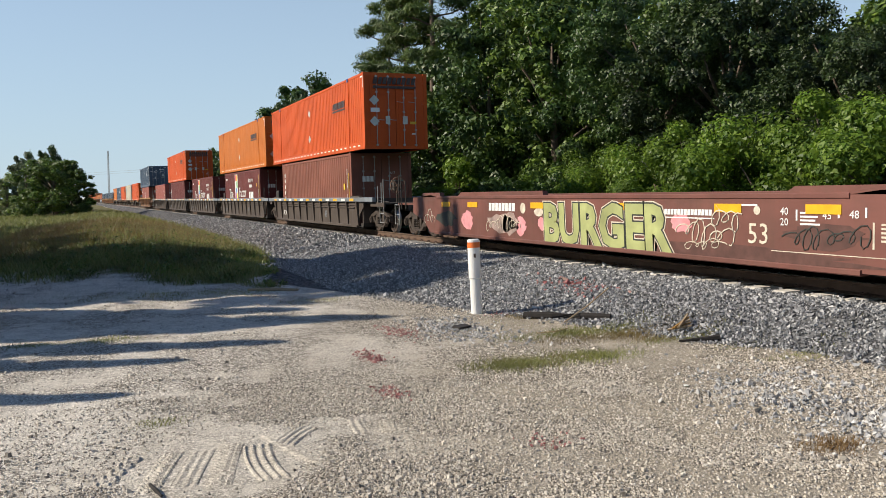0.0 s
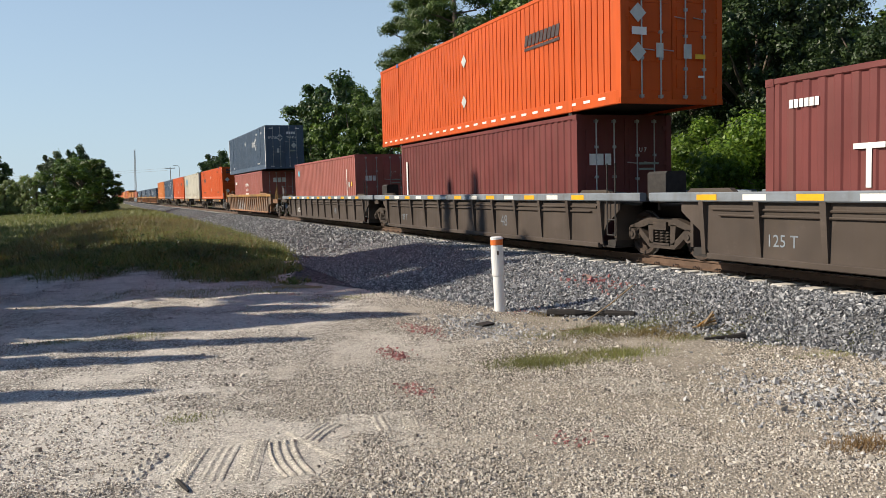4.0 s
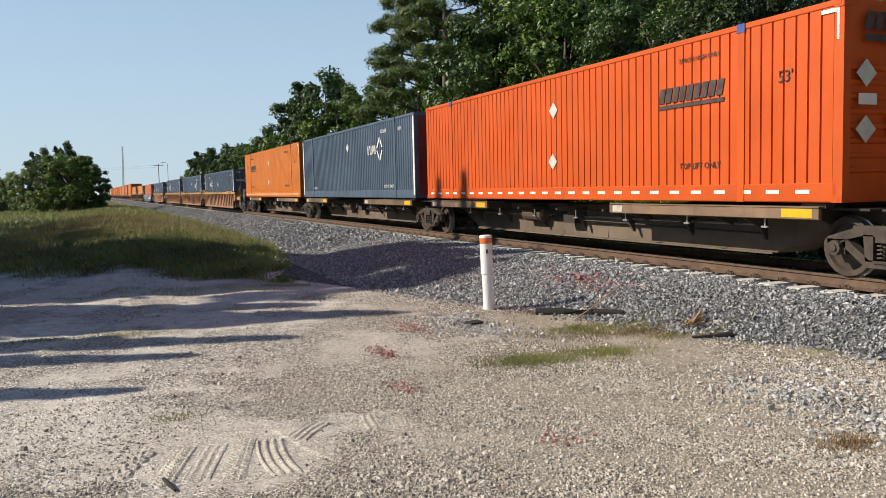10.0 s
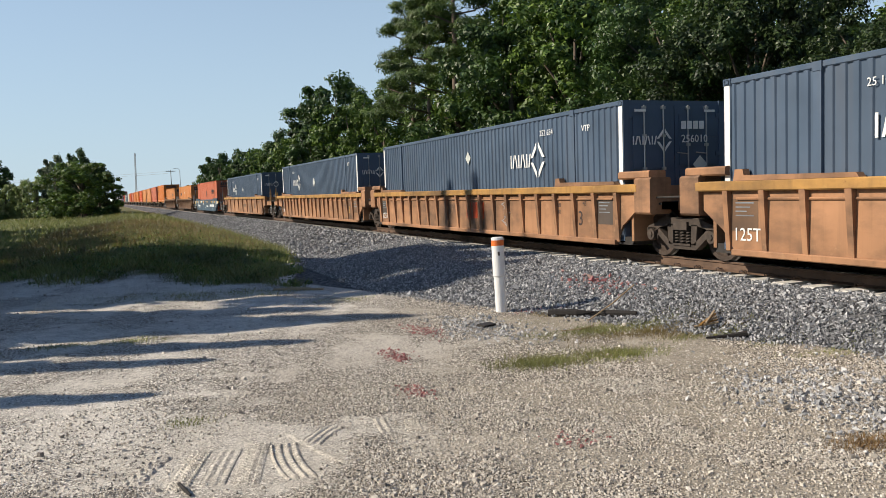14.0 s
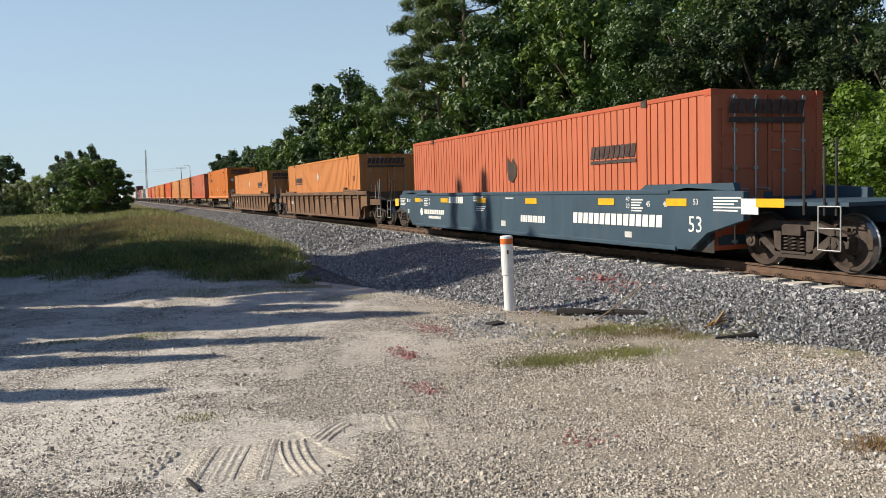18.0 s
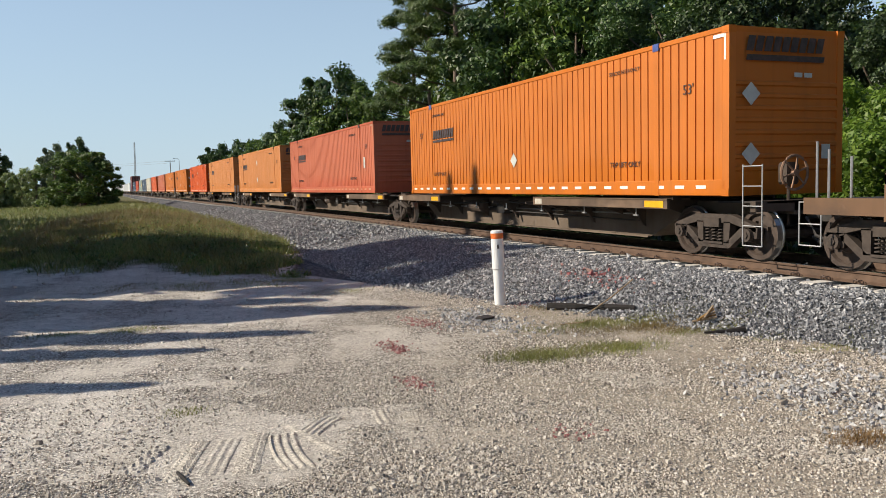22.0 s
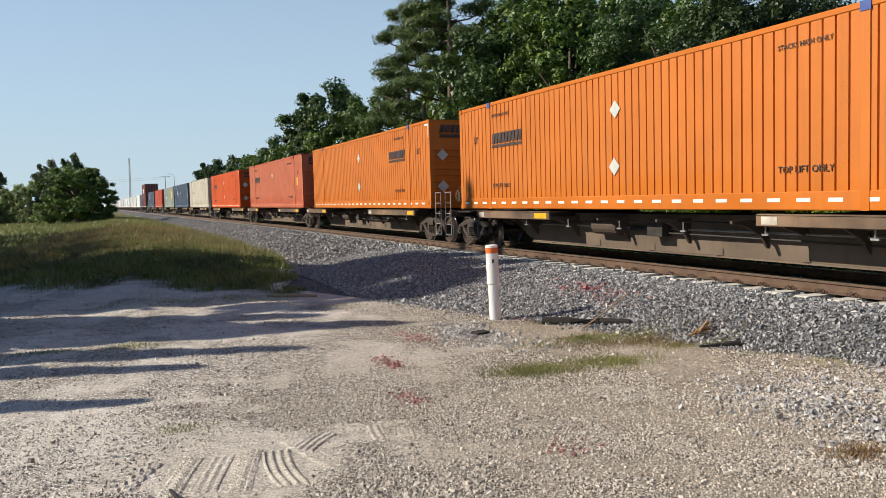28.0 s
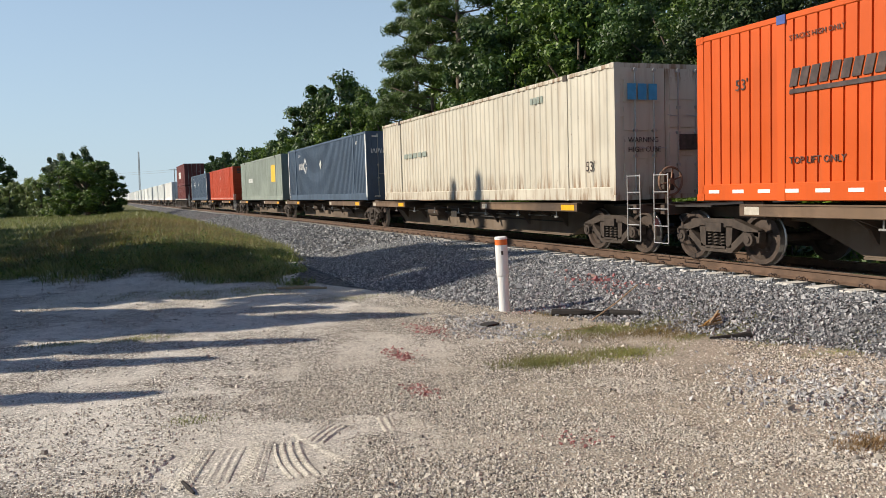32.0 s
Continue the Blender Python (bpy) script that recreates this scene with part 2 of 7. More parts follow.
WHITE = paint("white_paint", (0.80, 0.80, 0.77), 0.5, 0.1, 0.06, (0.3, 0.26, 0.2))
RUSTY_WHEEL = plain("pale_rusty_iron", (0.26, 0.16, 0.105), 0.7, 0.2, 0.35, 6, 0.2)
WELL_DARK = paint("dark_grey_brown_wagon_paint", (0.072, 0.055, 0.044), 0.6, 0.3, 0.25, grime=0.7)
WELL_TAN = paint("tan_wagon_paint", (0.38, 0.195, 0.098), 0.65, 0.55, 0.25, grime=0.75)
WELL_DUST = paint("dusty_grey_brown_wagon_paint", (0.185, 0.130, 0.092), 0.7, 0.35, 0.25, grime=0.7)
WELL_BROWN = paint("brown_wagon_paint", (0.175, 0.096, 0.050), 0.65, 0.4, 0.25, grime=0.7)
WELL_OXIDE = paint("oxide_red_wagon_paint", (0.165, 0.062, 0.048), 0.55, 0.2, 0.2, grime=0.35)
WELL_BLUE = paint("slate_blue_wagon_paint", (0.045, 0.080, 0.112), 0.42, 0.1, 0.12)
SPINE = paint("grimy_spine_paint", (0.085, 0.061, 0.046), 0.7, 0.35, 0.25, grime=0.7)
SILL_YELLOW = paint("worn_yellow_paint", (0.42, 0.225, 0.060), 0.6, 0.4, 0.25, grime=0.7)
SILL_STEEL = paint("pale_blue_grey_sill_paint", (0.22, 0.255, 0.29), 0.55, 0.3, 0.25, grime=0.5)
SILL_BROWN = paint("dusty_brown_sill_paint", (0.150, 0.114, 0.083), 0.75, 0.3, 0.2, grime=0.4)
SHELF = paint("rusty_tan_shelf_paint", (0.20, 0.130, 0.080), 0.65, 0.5, 0.3, grime=0.8)
TAPE_WORN_WHITE = plain("dirty_white_reflective_plate", (0.52, 0.48, 0.40), 0.5, vary=0.3)
REFLECT_YELLOW = plain("yellow_reflective_tape", (0.80, 0.42, 0.02), 0.4, vary=0.12)
REFLECT_WHITE = plain("white_reflective_tape", (0.82, 0.80, 0.74), 0.4, vary=0.10)
WORN_TAPE = plain("worn_reflective_tape", (0.55, 0.30, 0.17), 0.5, vary=0.3)
GRIME = plain("black_grimy_steel", (0.030, 0.026, 0.023), 0.7, 0.0, 0.4, 8, 0.3)
CASTING = plain("dusty_cast_steel", (0.064, 0.049, 0.039), 0.65, 0.2, 0.35, 7, 0.35)
TREAD = plain("polished_wheel_steel", (0.42, 0.40, 0.38), 0.32, 0.9, 0.15, 10, 0.1)
WHEEL = plain("rusty_wheel_steel", (0.075, 0.055, 0.044), 0.6, 0.3, 0.35, 6, 0.25)
GALV = plain("galvanised_steel", (0.42, 0.42, 0.41), 0.45, 0.6, 0.15, 12, 0.15)
BLACK = plain("worn_black_marking", (0.060, 0.042, 0.038), 0.55, vary=0.55, scale=9)
MARK_WHITE = plain("white_marking", (0.78, 0.78, 0.75), 0.5, vary=0.12)
MARK_BLUE = plain("blue_marking", (0.05, 0.30, 0.55), 0.5, vary=0.15)
FADED_BLUE = plain("faded_blue_marking", (0.16, 0.36, 0.50), 0.55, vary=0.35, scale=12)
MARK_YELLOW = plain("yellow_marking", (0.80, 0.50, 0.04), 0.5, vary=0.12)
PLACARD = plain("pale_placard", (0.56, 0.58, 0.54), 0.35, vary=0.12)
BLUE_CAST = plain("blue_corner_casting", (0.06, 0.10, 0.30), 0.45, vary=0.2)

# ---- ground, track bed and track ----
def smooth01(a, b, x):
    t = np.clip((x - a) / (b - a), 0, 1)
    return t * t * (3 - 2 * t)


def bend(x):
    """How far the track has swung aside there: straight past the lot, then a gentle turn of one degree."""
    d = np.maximum(-np.asarray(x, float) - 25.0, 0.0)
    return -0.0178 * np.where(d < 30.0, d * d / 60.0, d - 15.0)


TOE_X = [-400, -120, -60, -32, -24, -20.5, -17.3, -14.7, -13.0, -11.9, -10.5, -8.8, -7.8, 0, 60]
TOE_Y = [7.2, 7.0, 6.6, 5.9, 4.9, 4.0, 5.1, 6.0, 6.45, 6.9, 7.35, 7.8, 8.5, 8.6, 8.6]


def toe(x):
    """Where the ballast meets the dirt, as a function of the way along the track."""
    return np.interp(x, TOE_X, TOE_Y) + bend(x)


def mound(x, y):
    """The grassy bank between the lot and the track, further along."""
    along = smooth01(-20.5, -27, x) * (1 - 0.35 * smooth01(-60, -120, x))
    across = np.exp(-((y - 1.2) / 3.4) ** 2)
    return 0.62 * along * across


def ground_z(x, y):
    """The height of the ground."""
    x, y = np.asarray(x, float), np.asarray(y, float)
    lot = 0.40 * smooth01(5.0, -1.0, np.hypot(x, y * 1.0) * 0.6) * smooth01(9, 3, y)
    wave = 0.011 * np.sin(x * 0.9 + 1.3 * np.sin(y * 0.7)) * np.cos(y * 1.1 + 0.4 * x) + 0.006 * np.sin(2.7 * x + 1.9 * y)
    t, b = toe(x), bend(x)
    bank = 0.465 * smooth01(t, 9.60 + b, y) * (1 - smooth01(12.6 + b, 15.2 + b, y)) + 0.012 * np.sin(x * 2.1) * smooth01(t, t + 1, y) * smooth01(11.0, 9.0, y - b)
    hump = 0.10 * np.exp(-((x + 20) / 3.0) ** 2 - ((y - 6.6) / 1.0) ** 2)
    return lot + wave * (1 - smooth01(9.3, 9.6, y - b)) + bank + mound(x, y) * smooth01(t + 1.5, t - 0.5, y) + hump


def ground_mats():
    m, n, l, b = node_mat("dirt_and_ballast", 0.95)
    g = n.new("ShaderNodeNewGeometry")
    pos = g.outputs["Position"]
    big, mid, fine = noise_tex(n, l, pos, 0.35, 4), noise_tex(n, l, pos, 2.2, 5), noise_tex(n, l, pos, 28.0, 5, 0.65)
    speck = noise_tex(n, l, pos, 95.0, 3, 0.7)
    sand = mixc(n, l, ramp(n, l, big, [(0.35, grey(0)), (0.65, grey(1))]), (0.63, 0.59, 0.52), (0.52, 0.48, 0.41))
    sand = mixc(n, l, ramp(n, l, fine, [(0.50, grey(0)), (0.80, grey(0.5))]), sand, (0.31, 0.265, 0.205))
    sand = mixc(n, l, ramp(n, l, mid, [(0.52, grey(0)), (0.68, grey(0.6))]), sand, (0.70, 0.655, 0.575))
    sand = mixc(n, l, ramp(n, l, speck, [(0.60, grey(0)), (0.72, grey(0.7))]), sand, (0.20, 0.17, 0.13))
    warp, wadd = n.new("ShaderNodeTexNoise"), n.new("ShaderNodeVectorMath")
    warp.inputs["Scale"].default_value = 30.0
    l.new(pos, warp.inputs["Vector"])
    wadd.operation = "MULTIPLY_ADD"
    wadd.inputs[1].default_value = (0.05, 0.05, 0.05)
    l.new(warp.outputs["Color"], wadd.inputs[0])
    l.new(pos, wadd.inputs[2])
    grit = n.new("ShaderNodeTexVoronoi")
    grit.inputs["Scale"].default_value = 62.0
    grit.inputs["Randomness"].default_value = 1.0
    l.new(wadd.outputs[0], grit.inputs["Vector"])
    gs = n.new("ShaderNodeSeparateColor")
    l.new(grit.outputs["Color"], gs.inputs[0])
    # the darkest cells paint in the shadow between pebbles
    gravel = ramp(n, l, gs.outputs[0], [(0.0, (0.030, 0.026, 0.020)), (0.32, (0.115, 0.100, 0.080)), (0.64, (0.38, 0.345, 0.29)), (1.0, (0.80, 0.75, 0.67))])
    at = n.new("ShaderNodeAttribute")
    at.attribute_name = "cover"
    sp = n.new("ShaderNodeSeparateColor")
    l.new(at.outputs["Color"], sp.inputs[0])
    where = noise_tex(n, l, pos, 3.0, 7, 0.70)
    lift = n.new("ShaderNodeMath")
    lift.operation = "MULTIPLY_ADD"
    l.new(where, lift.inputs[0])
    lift.inputs[1].default_value = 1.2
    l.new(sp.outputs[2], lift.inputs[2])
    patch = ramp(n, l, lift.outputs[0], [(0.45, grey(0.20)), (1.25, grey(1.0))])
    sand = mixc(n, l, patch, sand, gravel)
    tone = n.new("ShaderNodeAttribute")
    tone.attribute_name = "tone"
    tint = ramp(n, l, tone.outputs["Fac"], [(0.0, (1.36, 1.37, 1.40)), (1.0, (0.82, 0.78, 0.71))])
    sand = mixc(n, l, 1.0, sand, tint, "MULTIPLY")
    vor = n.new("ShaderNodeTexVoronoi")
    vor.inputs["Scale"].default_value = 17.0
    l.new(pos, vor.inputs["Vector"])
    sep = n.new("ShaderNodeSeparateColor")
    l.new(vor.outputs["Color"], sep.inputs[0])
    # darker than the loose ballast on it: shade of the gaps is coloured in
    stone = ramp(n, l, sep.outputs[0], [(0.0, (0.030, 0.031, 0.034)), (0.5, (0.075, 0.077, 0.082)), (1.0, (0.20, 0.20, 0.20))])
    grass = mixc(n, l, mid, (0.080, 0.092, 0.020), (0.17, 0.150, 0.052))

    def edge(sock, noise_amount):
        a, s = n.new("ShaderNodeMath"), n.new("ShaderNodeMath")
        s.operation, s.inputs[1].default_value = "MULTIPLY_ADD", noise_amount
        l.new(mid, s.inputs[0])
        s.inputs[2].default_value = -noise_amount / 2
        l.new(sock, a.inputs[0])
        l.new(s.outputs[0], a.inputs[1])
        return ramp(n, l, a.outputs[0], [(0.35, grey(0)), (0.65, grey(1))])
    col = mixc(n, l, edge(sp.outputs[0], 0.9), sand, stone)
    col = mixc(n, l, edge(sp.outputs[1], 0.9), col, grass)
    l.new(col, b.inputs["Base Color"])
    rough = n.new("ShaderNodeMath")
    rough.operation = "MULTIPLY"
    l.new(gs.outputs[1], rough.inputs[0])
    l.new(patch, rough.inputs[1])
    add = n.new("ShaderNodeMath")
    add.operation = "MULTIPLY_ADD"
    l.new(rough.outputs[0], add.inputs[0])
    add.inputs[1].default_value = 1.0
    l.new(fine, add.inputs[2])
    bump(n, l, b, add.outputs[0], 1.0, 0.026)
    return m


def cover_at(x, y):
    """How much of the ground is ballast and how much is grass."""
    t = toe(x)
    ballast = smooth01(t - 0.25, t + 0.25, y) * (1 - smooth01(14.6, 15.4, y - bend(x)))
    rim = 0.55 * np.exp(-((x + 5.6) / 1.6) ** 2 - ((y - 6.6) / 0.8) ** 2) + 0.42 * np.exp(-((x + 11.6) / 1.3) ** 2 - ((y - 5.2) / 0.6) ** 2)
    ballast = np.maximum(ballast, rim)
    q = x + 0.78 * np.maximum(3.5 - y, 0) * smooth01(-60, -40, x)
    q = q + 0.9 * np.sin(1.3 * y + 0.4 * x) * np.sin(0.9 * x) + 0.5 * np.sin(3.1 * y + x) * np.sin(2.3 * x - y)
    lawn = smooth01(-17.9, -23.0, q) * smooth01(t + 0.5, t - 0.9, y + 0.3 * np.sin(2.3 * x))
    lawn = np.maximum(lawn, smooth01(14.8, 16.0, y - bend(x)))
    lawn = np.maximum(lawn, smooth01(30, 60, np.hypot(x, y)) * smooth01(t, t - 2, y))
    return ballast * (1 - lawn), lawn


def patchy(x, y):
    """Drifts of gravel between smoother dust."""
    w = np.sin(1.1 * x + 1.9 * np.sin(0.8 * y)) * np.sin(1.4 * y + 1.6 * np.sin(0.7 * x + 1)) + 0.55 * np.sin(3.7 * x + 2.3 * y + 1.5 * np.sin(2.9 * y)) * np.sin(4.1 * y - 1.3 * x) + 0.25 * np.sin(9 * x + 5 * y) * np.sin(8 * y - 4 * x)
    bare = np.maximum(smooth01(1.25, 0.8, np.hypot((x + 6.8) / 1.1, (y - 1.0) / 0.8)), smooth01(1.3, 0.6, np.hypot((x + 8.6) / 1.4, (y + 0.4) / 0.8)))
    return smooth01(-0.42, 0.42, w) * (1 - bare)


def trodden(x, y):
    """Where tyres have pressed the dust bare."""
    a = np.hypot((x + 6.65) / 1.05, (y - 0.90 + 0.16 * (x + 6.65)) / 0.72)
    b = np.hypot((x + 7.1) / 0.55, (y - 2.28) / 0.35)
    return np.maximum(smooth01(1.25, 0.85, a), smooth01(1.2, 0.7, b))


def brown_at(x, y):
    """The dirt is whiter on the open lot and browner towards the ballast's foot."""
    return smooth01(-0.5, 5.5, y + 0.45 * (x + 8.5) + 0.8 * np.sin(1.3 * x + 0.7 * y) * np.sin(1.1 * y))


def sheet():
    """One ground from the camera's feet to the horizon, in ever wider steps."""
    xs = np.concatenate([-np.geomspace(3500, 60, 40), np.arange(-59, -26, 1.0), np.arange(-26, 4, 0.14), np.geomspace(4, 3000, 30)])
    ys = np.concatenate([-np.geomspace(3000, 5, 30), np.arange(-4.8, 10.4, 0.14), np.arange(10.5, 16.5, 0.3), np.geomspace(17, 3000, 36)])
    X, Y = np.meshgrid(xs, ys, indexing="ij")
    Z = ground_z(X, Y)
    nx, ny = len(xs), len(ys)
    v = np.stack([X, Y, Z], -1).reshape(-1, 3)
    i = np.arange(nx * ny).reshape(nx, ny)
    f = np.stack([i[:-1, :-1], i[1:, :-1], i[1:, 1:], i[:-1, 1:]], -1).reshape(-1, 4)
    m = bpy.data.meshes.new("ground")
    m.from_pydata(v.tolist(), [], f.tolist())
    a, g = cover_at(v[:, 0], v[:, 1])
    lay = m.color_attributes.new("cover", "FLOAT_COLOR", "POINT")
    lay.data.foreach_set("color", np.stack([a, g, patchy(v[:, 0], v[:, 1]) * (0.35 + 0.65 * brown_at(v[:, 0], v[:, 1])), 0 * a + 1], -1).ravel())
    tone = m.attributes.new("tone", "FLOAT", "POINT")
    tone.data.foreach_set("value", brown_at(v[:, 0], v[:, 1]))
    m.polygons.foreach_set("use_smooth", [True] * len(m.polygons))
    m.materials.append(ground_mats())
    return tagged(new("ground", m), "pale sandy dirt lot with a grassy bank and grey ballast", "ground", kind="structure")


sheet()

RUST_RAIL = plain("rusty_rail_steel", (0.125, 0.078, 0.052), 0.7, 0.2, 0.3, 5, 0.25)
RAIL_TOP = plain("polished_rail_head", (0.55, 0.53, 0.50), 0.25, 0.95, 0.1, 8, 0.05)
CONCRETE = plain("pale_sleeper_concrete", (0.58, 0.55, 0.50), 0.85, 0.0, 0.18, 7, 0.3)
CLIP = plain("rusty_clip_steel", (0.07, 0.045, 0.035), 0.6, 0.4, 0.3, 10, 0.2)


def lean_at(x):
    """The track's heading there, in degrees."""
    return math.degrees(math.atan(float(bend(x + 0.5) - bend(x - 0.5))))


def track():
    prof = [(-0.076, -0.185), (0.076, -0.185), (0.076, -0.172), (0.012, -0.145), (0.010, -0.045), (0.036, -0.034), (0.037, -0.008), (0.028, 0.0), (-0.028, 0.0),
            (-0.037, -0.008), (-0.036, -0.034), (-0.010, -0.045), (-0.012, -0.145), (-0.076, -0.172)]
    for y in (YC - 0.7545, YC + 0.7545):
        r = thing("rail", "rusty steel rail with a polished head on pale sleepers", "rail", "rails of the track", pose(0, y, RAIL_Z))
        part("rail_web", Shape().along_track(prof), RUST_RAIL, r)
        part("rail_head", Shape().along_track([(-0.030, 0.0005), (0.030, 0.0005), (0.030, 0.003), (-0.030, 0.003)]), RAIL_TOP, r, "polished running band")
    sl = cached_sleeper()
    for k in range(150):
        x = -62 + k * 0.61
        ob = new("sleeper", sl[0])
        ob.matrix_basis = pose(x, YC + float(bend(x)), RAIL_Z - 0.20, 0, 0, lean_at(x))
        tagged(ob, "pale concrete sleeper sunk in grey ballast", "sleeper", "sleepers of the track")
        for y in (-0.7545 - 0.115, -0.7545 + 0.115, 0.7545 - 0.115, 0.7545 + 0.115):
            part("rail_clip", sl[1], None, ob, at=pose(0, y, 0.015))
    s = Shape()
    for k in range(900):
        x = -62.61 - k * 0.61
        y = YC + float(bend(x))
        s.box(x - 0.11, x + 0.11, y - 1.28, y + 1.28, RAIL_Z - 0.32, RAIL_Z - 0.20)
    far = new("sleepers", s.mesh("sleepers", CONCRETE))
    tagged(far, "pale concrete sleepers running on into the distance", "sleeper", kind="stuff")


def cached_sleeper():
    a = Shape().prism_x([(-1.28, -0.14), (1.28, -0.14), (1.28, -0.02), (1.24, 0.0), (-1.24, 0.0), (-1.28, -0.02)], -0.125, 0.125).mesh("sleeper", CONCRETE)
    loop = [(-0.09, 0.0, 0.0), (-0.09, 0.0, 0.045), (-0.05, 0.02, 0.06), (-0.02, -0.03, 0.05), (0.02, -0.03, 0.05), (0.05, 0.02, 0.06), (0.09, 0.0, 0.045), (0.09, 0.0, 0.0)]
    return a, Shape().tube(loop, 0.012, 5).mesh("rail_clip", CLIP)


YC, RAIL_Z = 11.10, 0.70             # the track's middle line and the top of its rails
track()

# ---- the train: containers ----
MOVERS = []                          # (thing, place along the train at 0 s, y, z)
WHEELSETS = []
MESHES = {}


def cached(key, make):
    if key not in MESHES:
        MESHES[key] = make()
    return MESHES[key]


def corrugated(length, height, wave, depth, material, name, flip):
    """A pressed steel wall along x from the middle, its outer face at y = 0; flip turns it to face +y."""
    s, x = Shape(), -length / 2
    count = max(4, round(length / wave))
    w = length / count
    if depth < 0:                    # wide flats with narrow grooves
        steps = [(0.0, 0), (0.84, 0), (0.88, 1), (0.96, 1)]
    else:                            # even trapezoids
        steps = [(0.0, 0), (0.40, 0), (0.50, 1), (0.90, 1)]
    pts = [(x + (k + a) * w, abs(depth) * d) for k in range(count) for a, d in steps] + [(length / 2, 0)]
    sign = -1 if flip else 1
    v = [(px, sign * py, z) for px, py in pts for z in (0, height)]
    f = [(2 * i, 2 * i + 2, 2 * i + 3, 2 * i + 1) for i in range(len(pts) - 1)]
    s.add(v, [q[::-1] for q in f] if flip else f)
    return s.mesh(name, material)


def ribbed_wall(width, height, material, rows):
    """The blank end wall: flat sheet with level ribs pressed outwards, facing +x."""
    ring, z = [(-0.04, 0), (0, 0)], 0.0
    for k in range(rows):            # one pressed sheet, seen from its edge
        z = 0.32 + k * (height * 0.62) / rows
        ring += [(0, z), (0.032, z + 0.025), (0.032, z + 0.075), (0, z + 0.10)]
    ring += [(0, height), (-0.04, height)]
    return Shape().prism_y(ring, -width / 2, width / 2).mesh("end_wall", material)


def door_leaf(width, height, material):
    s = Shape().box(-0.05, 0, 0, width, 0, height)
    for k in range(4):
        z = 0.18 + k * (height - 0.3) / 4
        s.box(0.0, 0.022, 0.10, width - 0.10, z, z + (height - 0.3) / 4 - 0.12)
    for z in (0.15, height * 0.36, height * 0.62, height - 0.25):
        s.box(0, 0.03, -0.01, 0.09, z, z + 0.10)
    return s.mesh("door", material)


def lock_rod(height):
    s = Shape().tube([(0.05, 0, 0.02), (0.05, 0, height - 0.02)], 0.017, 6)
    for z in (0.04, height * 0.3, height * 0.5, height * 0.75, height - 0.10):
        s.box(0, 0.075, -0.04, 0.04, z, z + 0.06)
    s.tube([(0.06, 0, height * 0.38), (0.08, 0.30, height * 0.37)], 0.012, 5)
    return s.mesh("lock_rod", GALV)


def blocks(n, w, h, material, slant=0.25, gap=0.25, bar=0.0, name="logo"):
    """A trade mark as plain slanted blocks with a bar under them, in the xz plane, lower left at the origin."""
    s, step = Shape(), w / n
    z0 = bar * 1.6
    for k in range(n):
        a, b = k * step, k * step + step * (1 - gap)
        z1 = z0 + h
        s.prism_y([(a, z0), (b, z0), (b + slant * h, z1), (a + slant * h, z1)], -0.004, 0.0)
    if bar:
        s.prism_y([(0, 0), (w, 0), (w + slant * bar, bar), (slant * bar, bar)], -0.004, 0.0)
    return s.mesh(name, material)


def diamond(size, material):
    return Shape().prism_y([(0, -size), (size, 0), (0, size), (-size, 0)], -0.005, 0).mesh("placard", material)


def lozenge_mark(h, material):
    """Two open diamonds beside a row of blocks."""
    s = Shape()
    for k in range(8):               # slim bars, upright and leaning by turns
        x, q = k * h * 0.39, (0, 0.22, -0.22)[k % 3] * h
        s.prism_y([(x - q / 2 + h * 0.1, 0), (x - q / 2 + h * 0.24, 0), (x + q / 2 + h * 0.24, h * 0.9), (x + q / 2 + h * 0.1, h * 0.9)], -0.004, 0)
    cx, r = 5 * h * 0.62 + h * 0.9, h * 0.95
    for a in range(4):
        d0, d1 = math.pi / 2 * a, math.pi / 2 * (a + 1)
        p = [(cx + math.cos(q) * rr, h * 0.45 + math.sin(q) * rr * 1.25) for q, rr in ((d0 + 0.12, r), (d1 - 0.12, r), (d1 - 0.2, r * 0.66), (d0 + 0.2, r * 0.66))]
        s.prism_y(p, -0.004, 0)
    return s.mesh("logo", material)


def stars(material):
    """Seven six-pointed stars in two rows."""
    s = Shape()
    for row, n in ((1, 4), (0, 3)):
        for k in range(n):
            cx, cz = (k + (0.5 if row == 0 else 0)) * 0.35, row * 0.36
            s.prism_y([(cx + (0.145 if q % 2 == 0 else 0.075) * math.sin(q * math.pi / 6), cz + (0.145 if q % 2 == 0 else 0.075) * math.cos(q * math.pi / 6))
                       for q in range(12)][::-1], -0.004, 0)
    return s.mesh("logo", material)


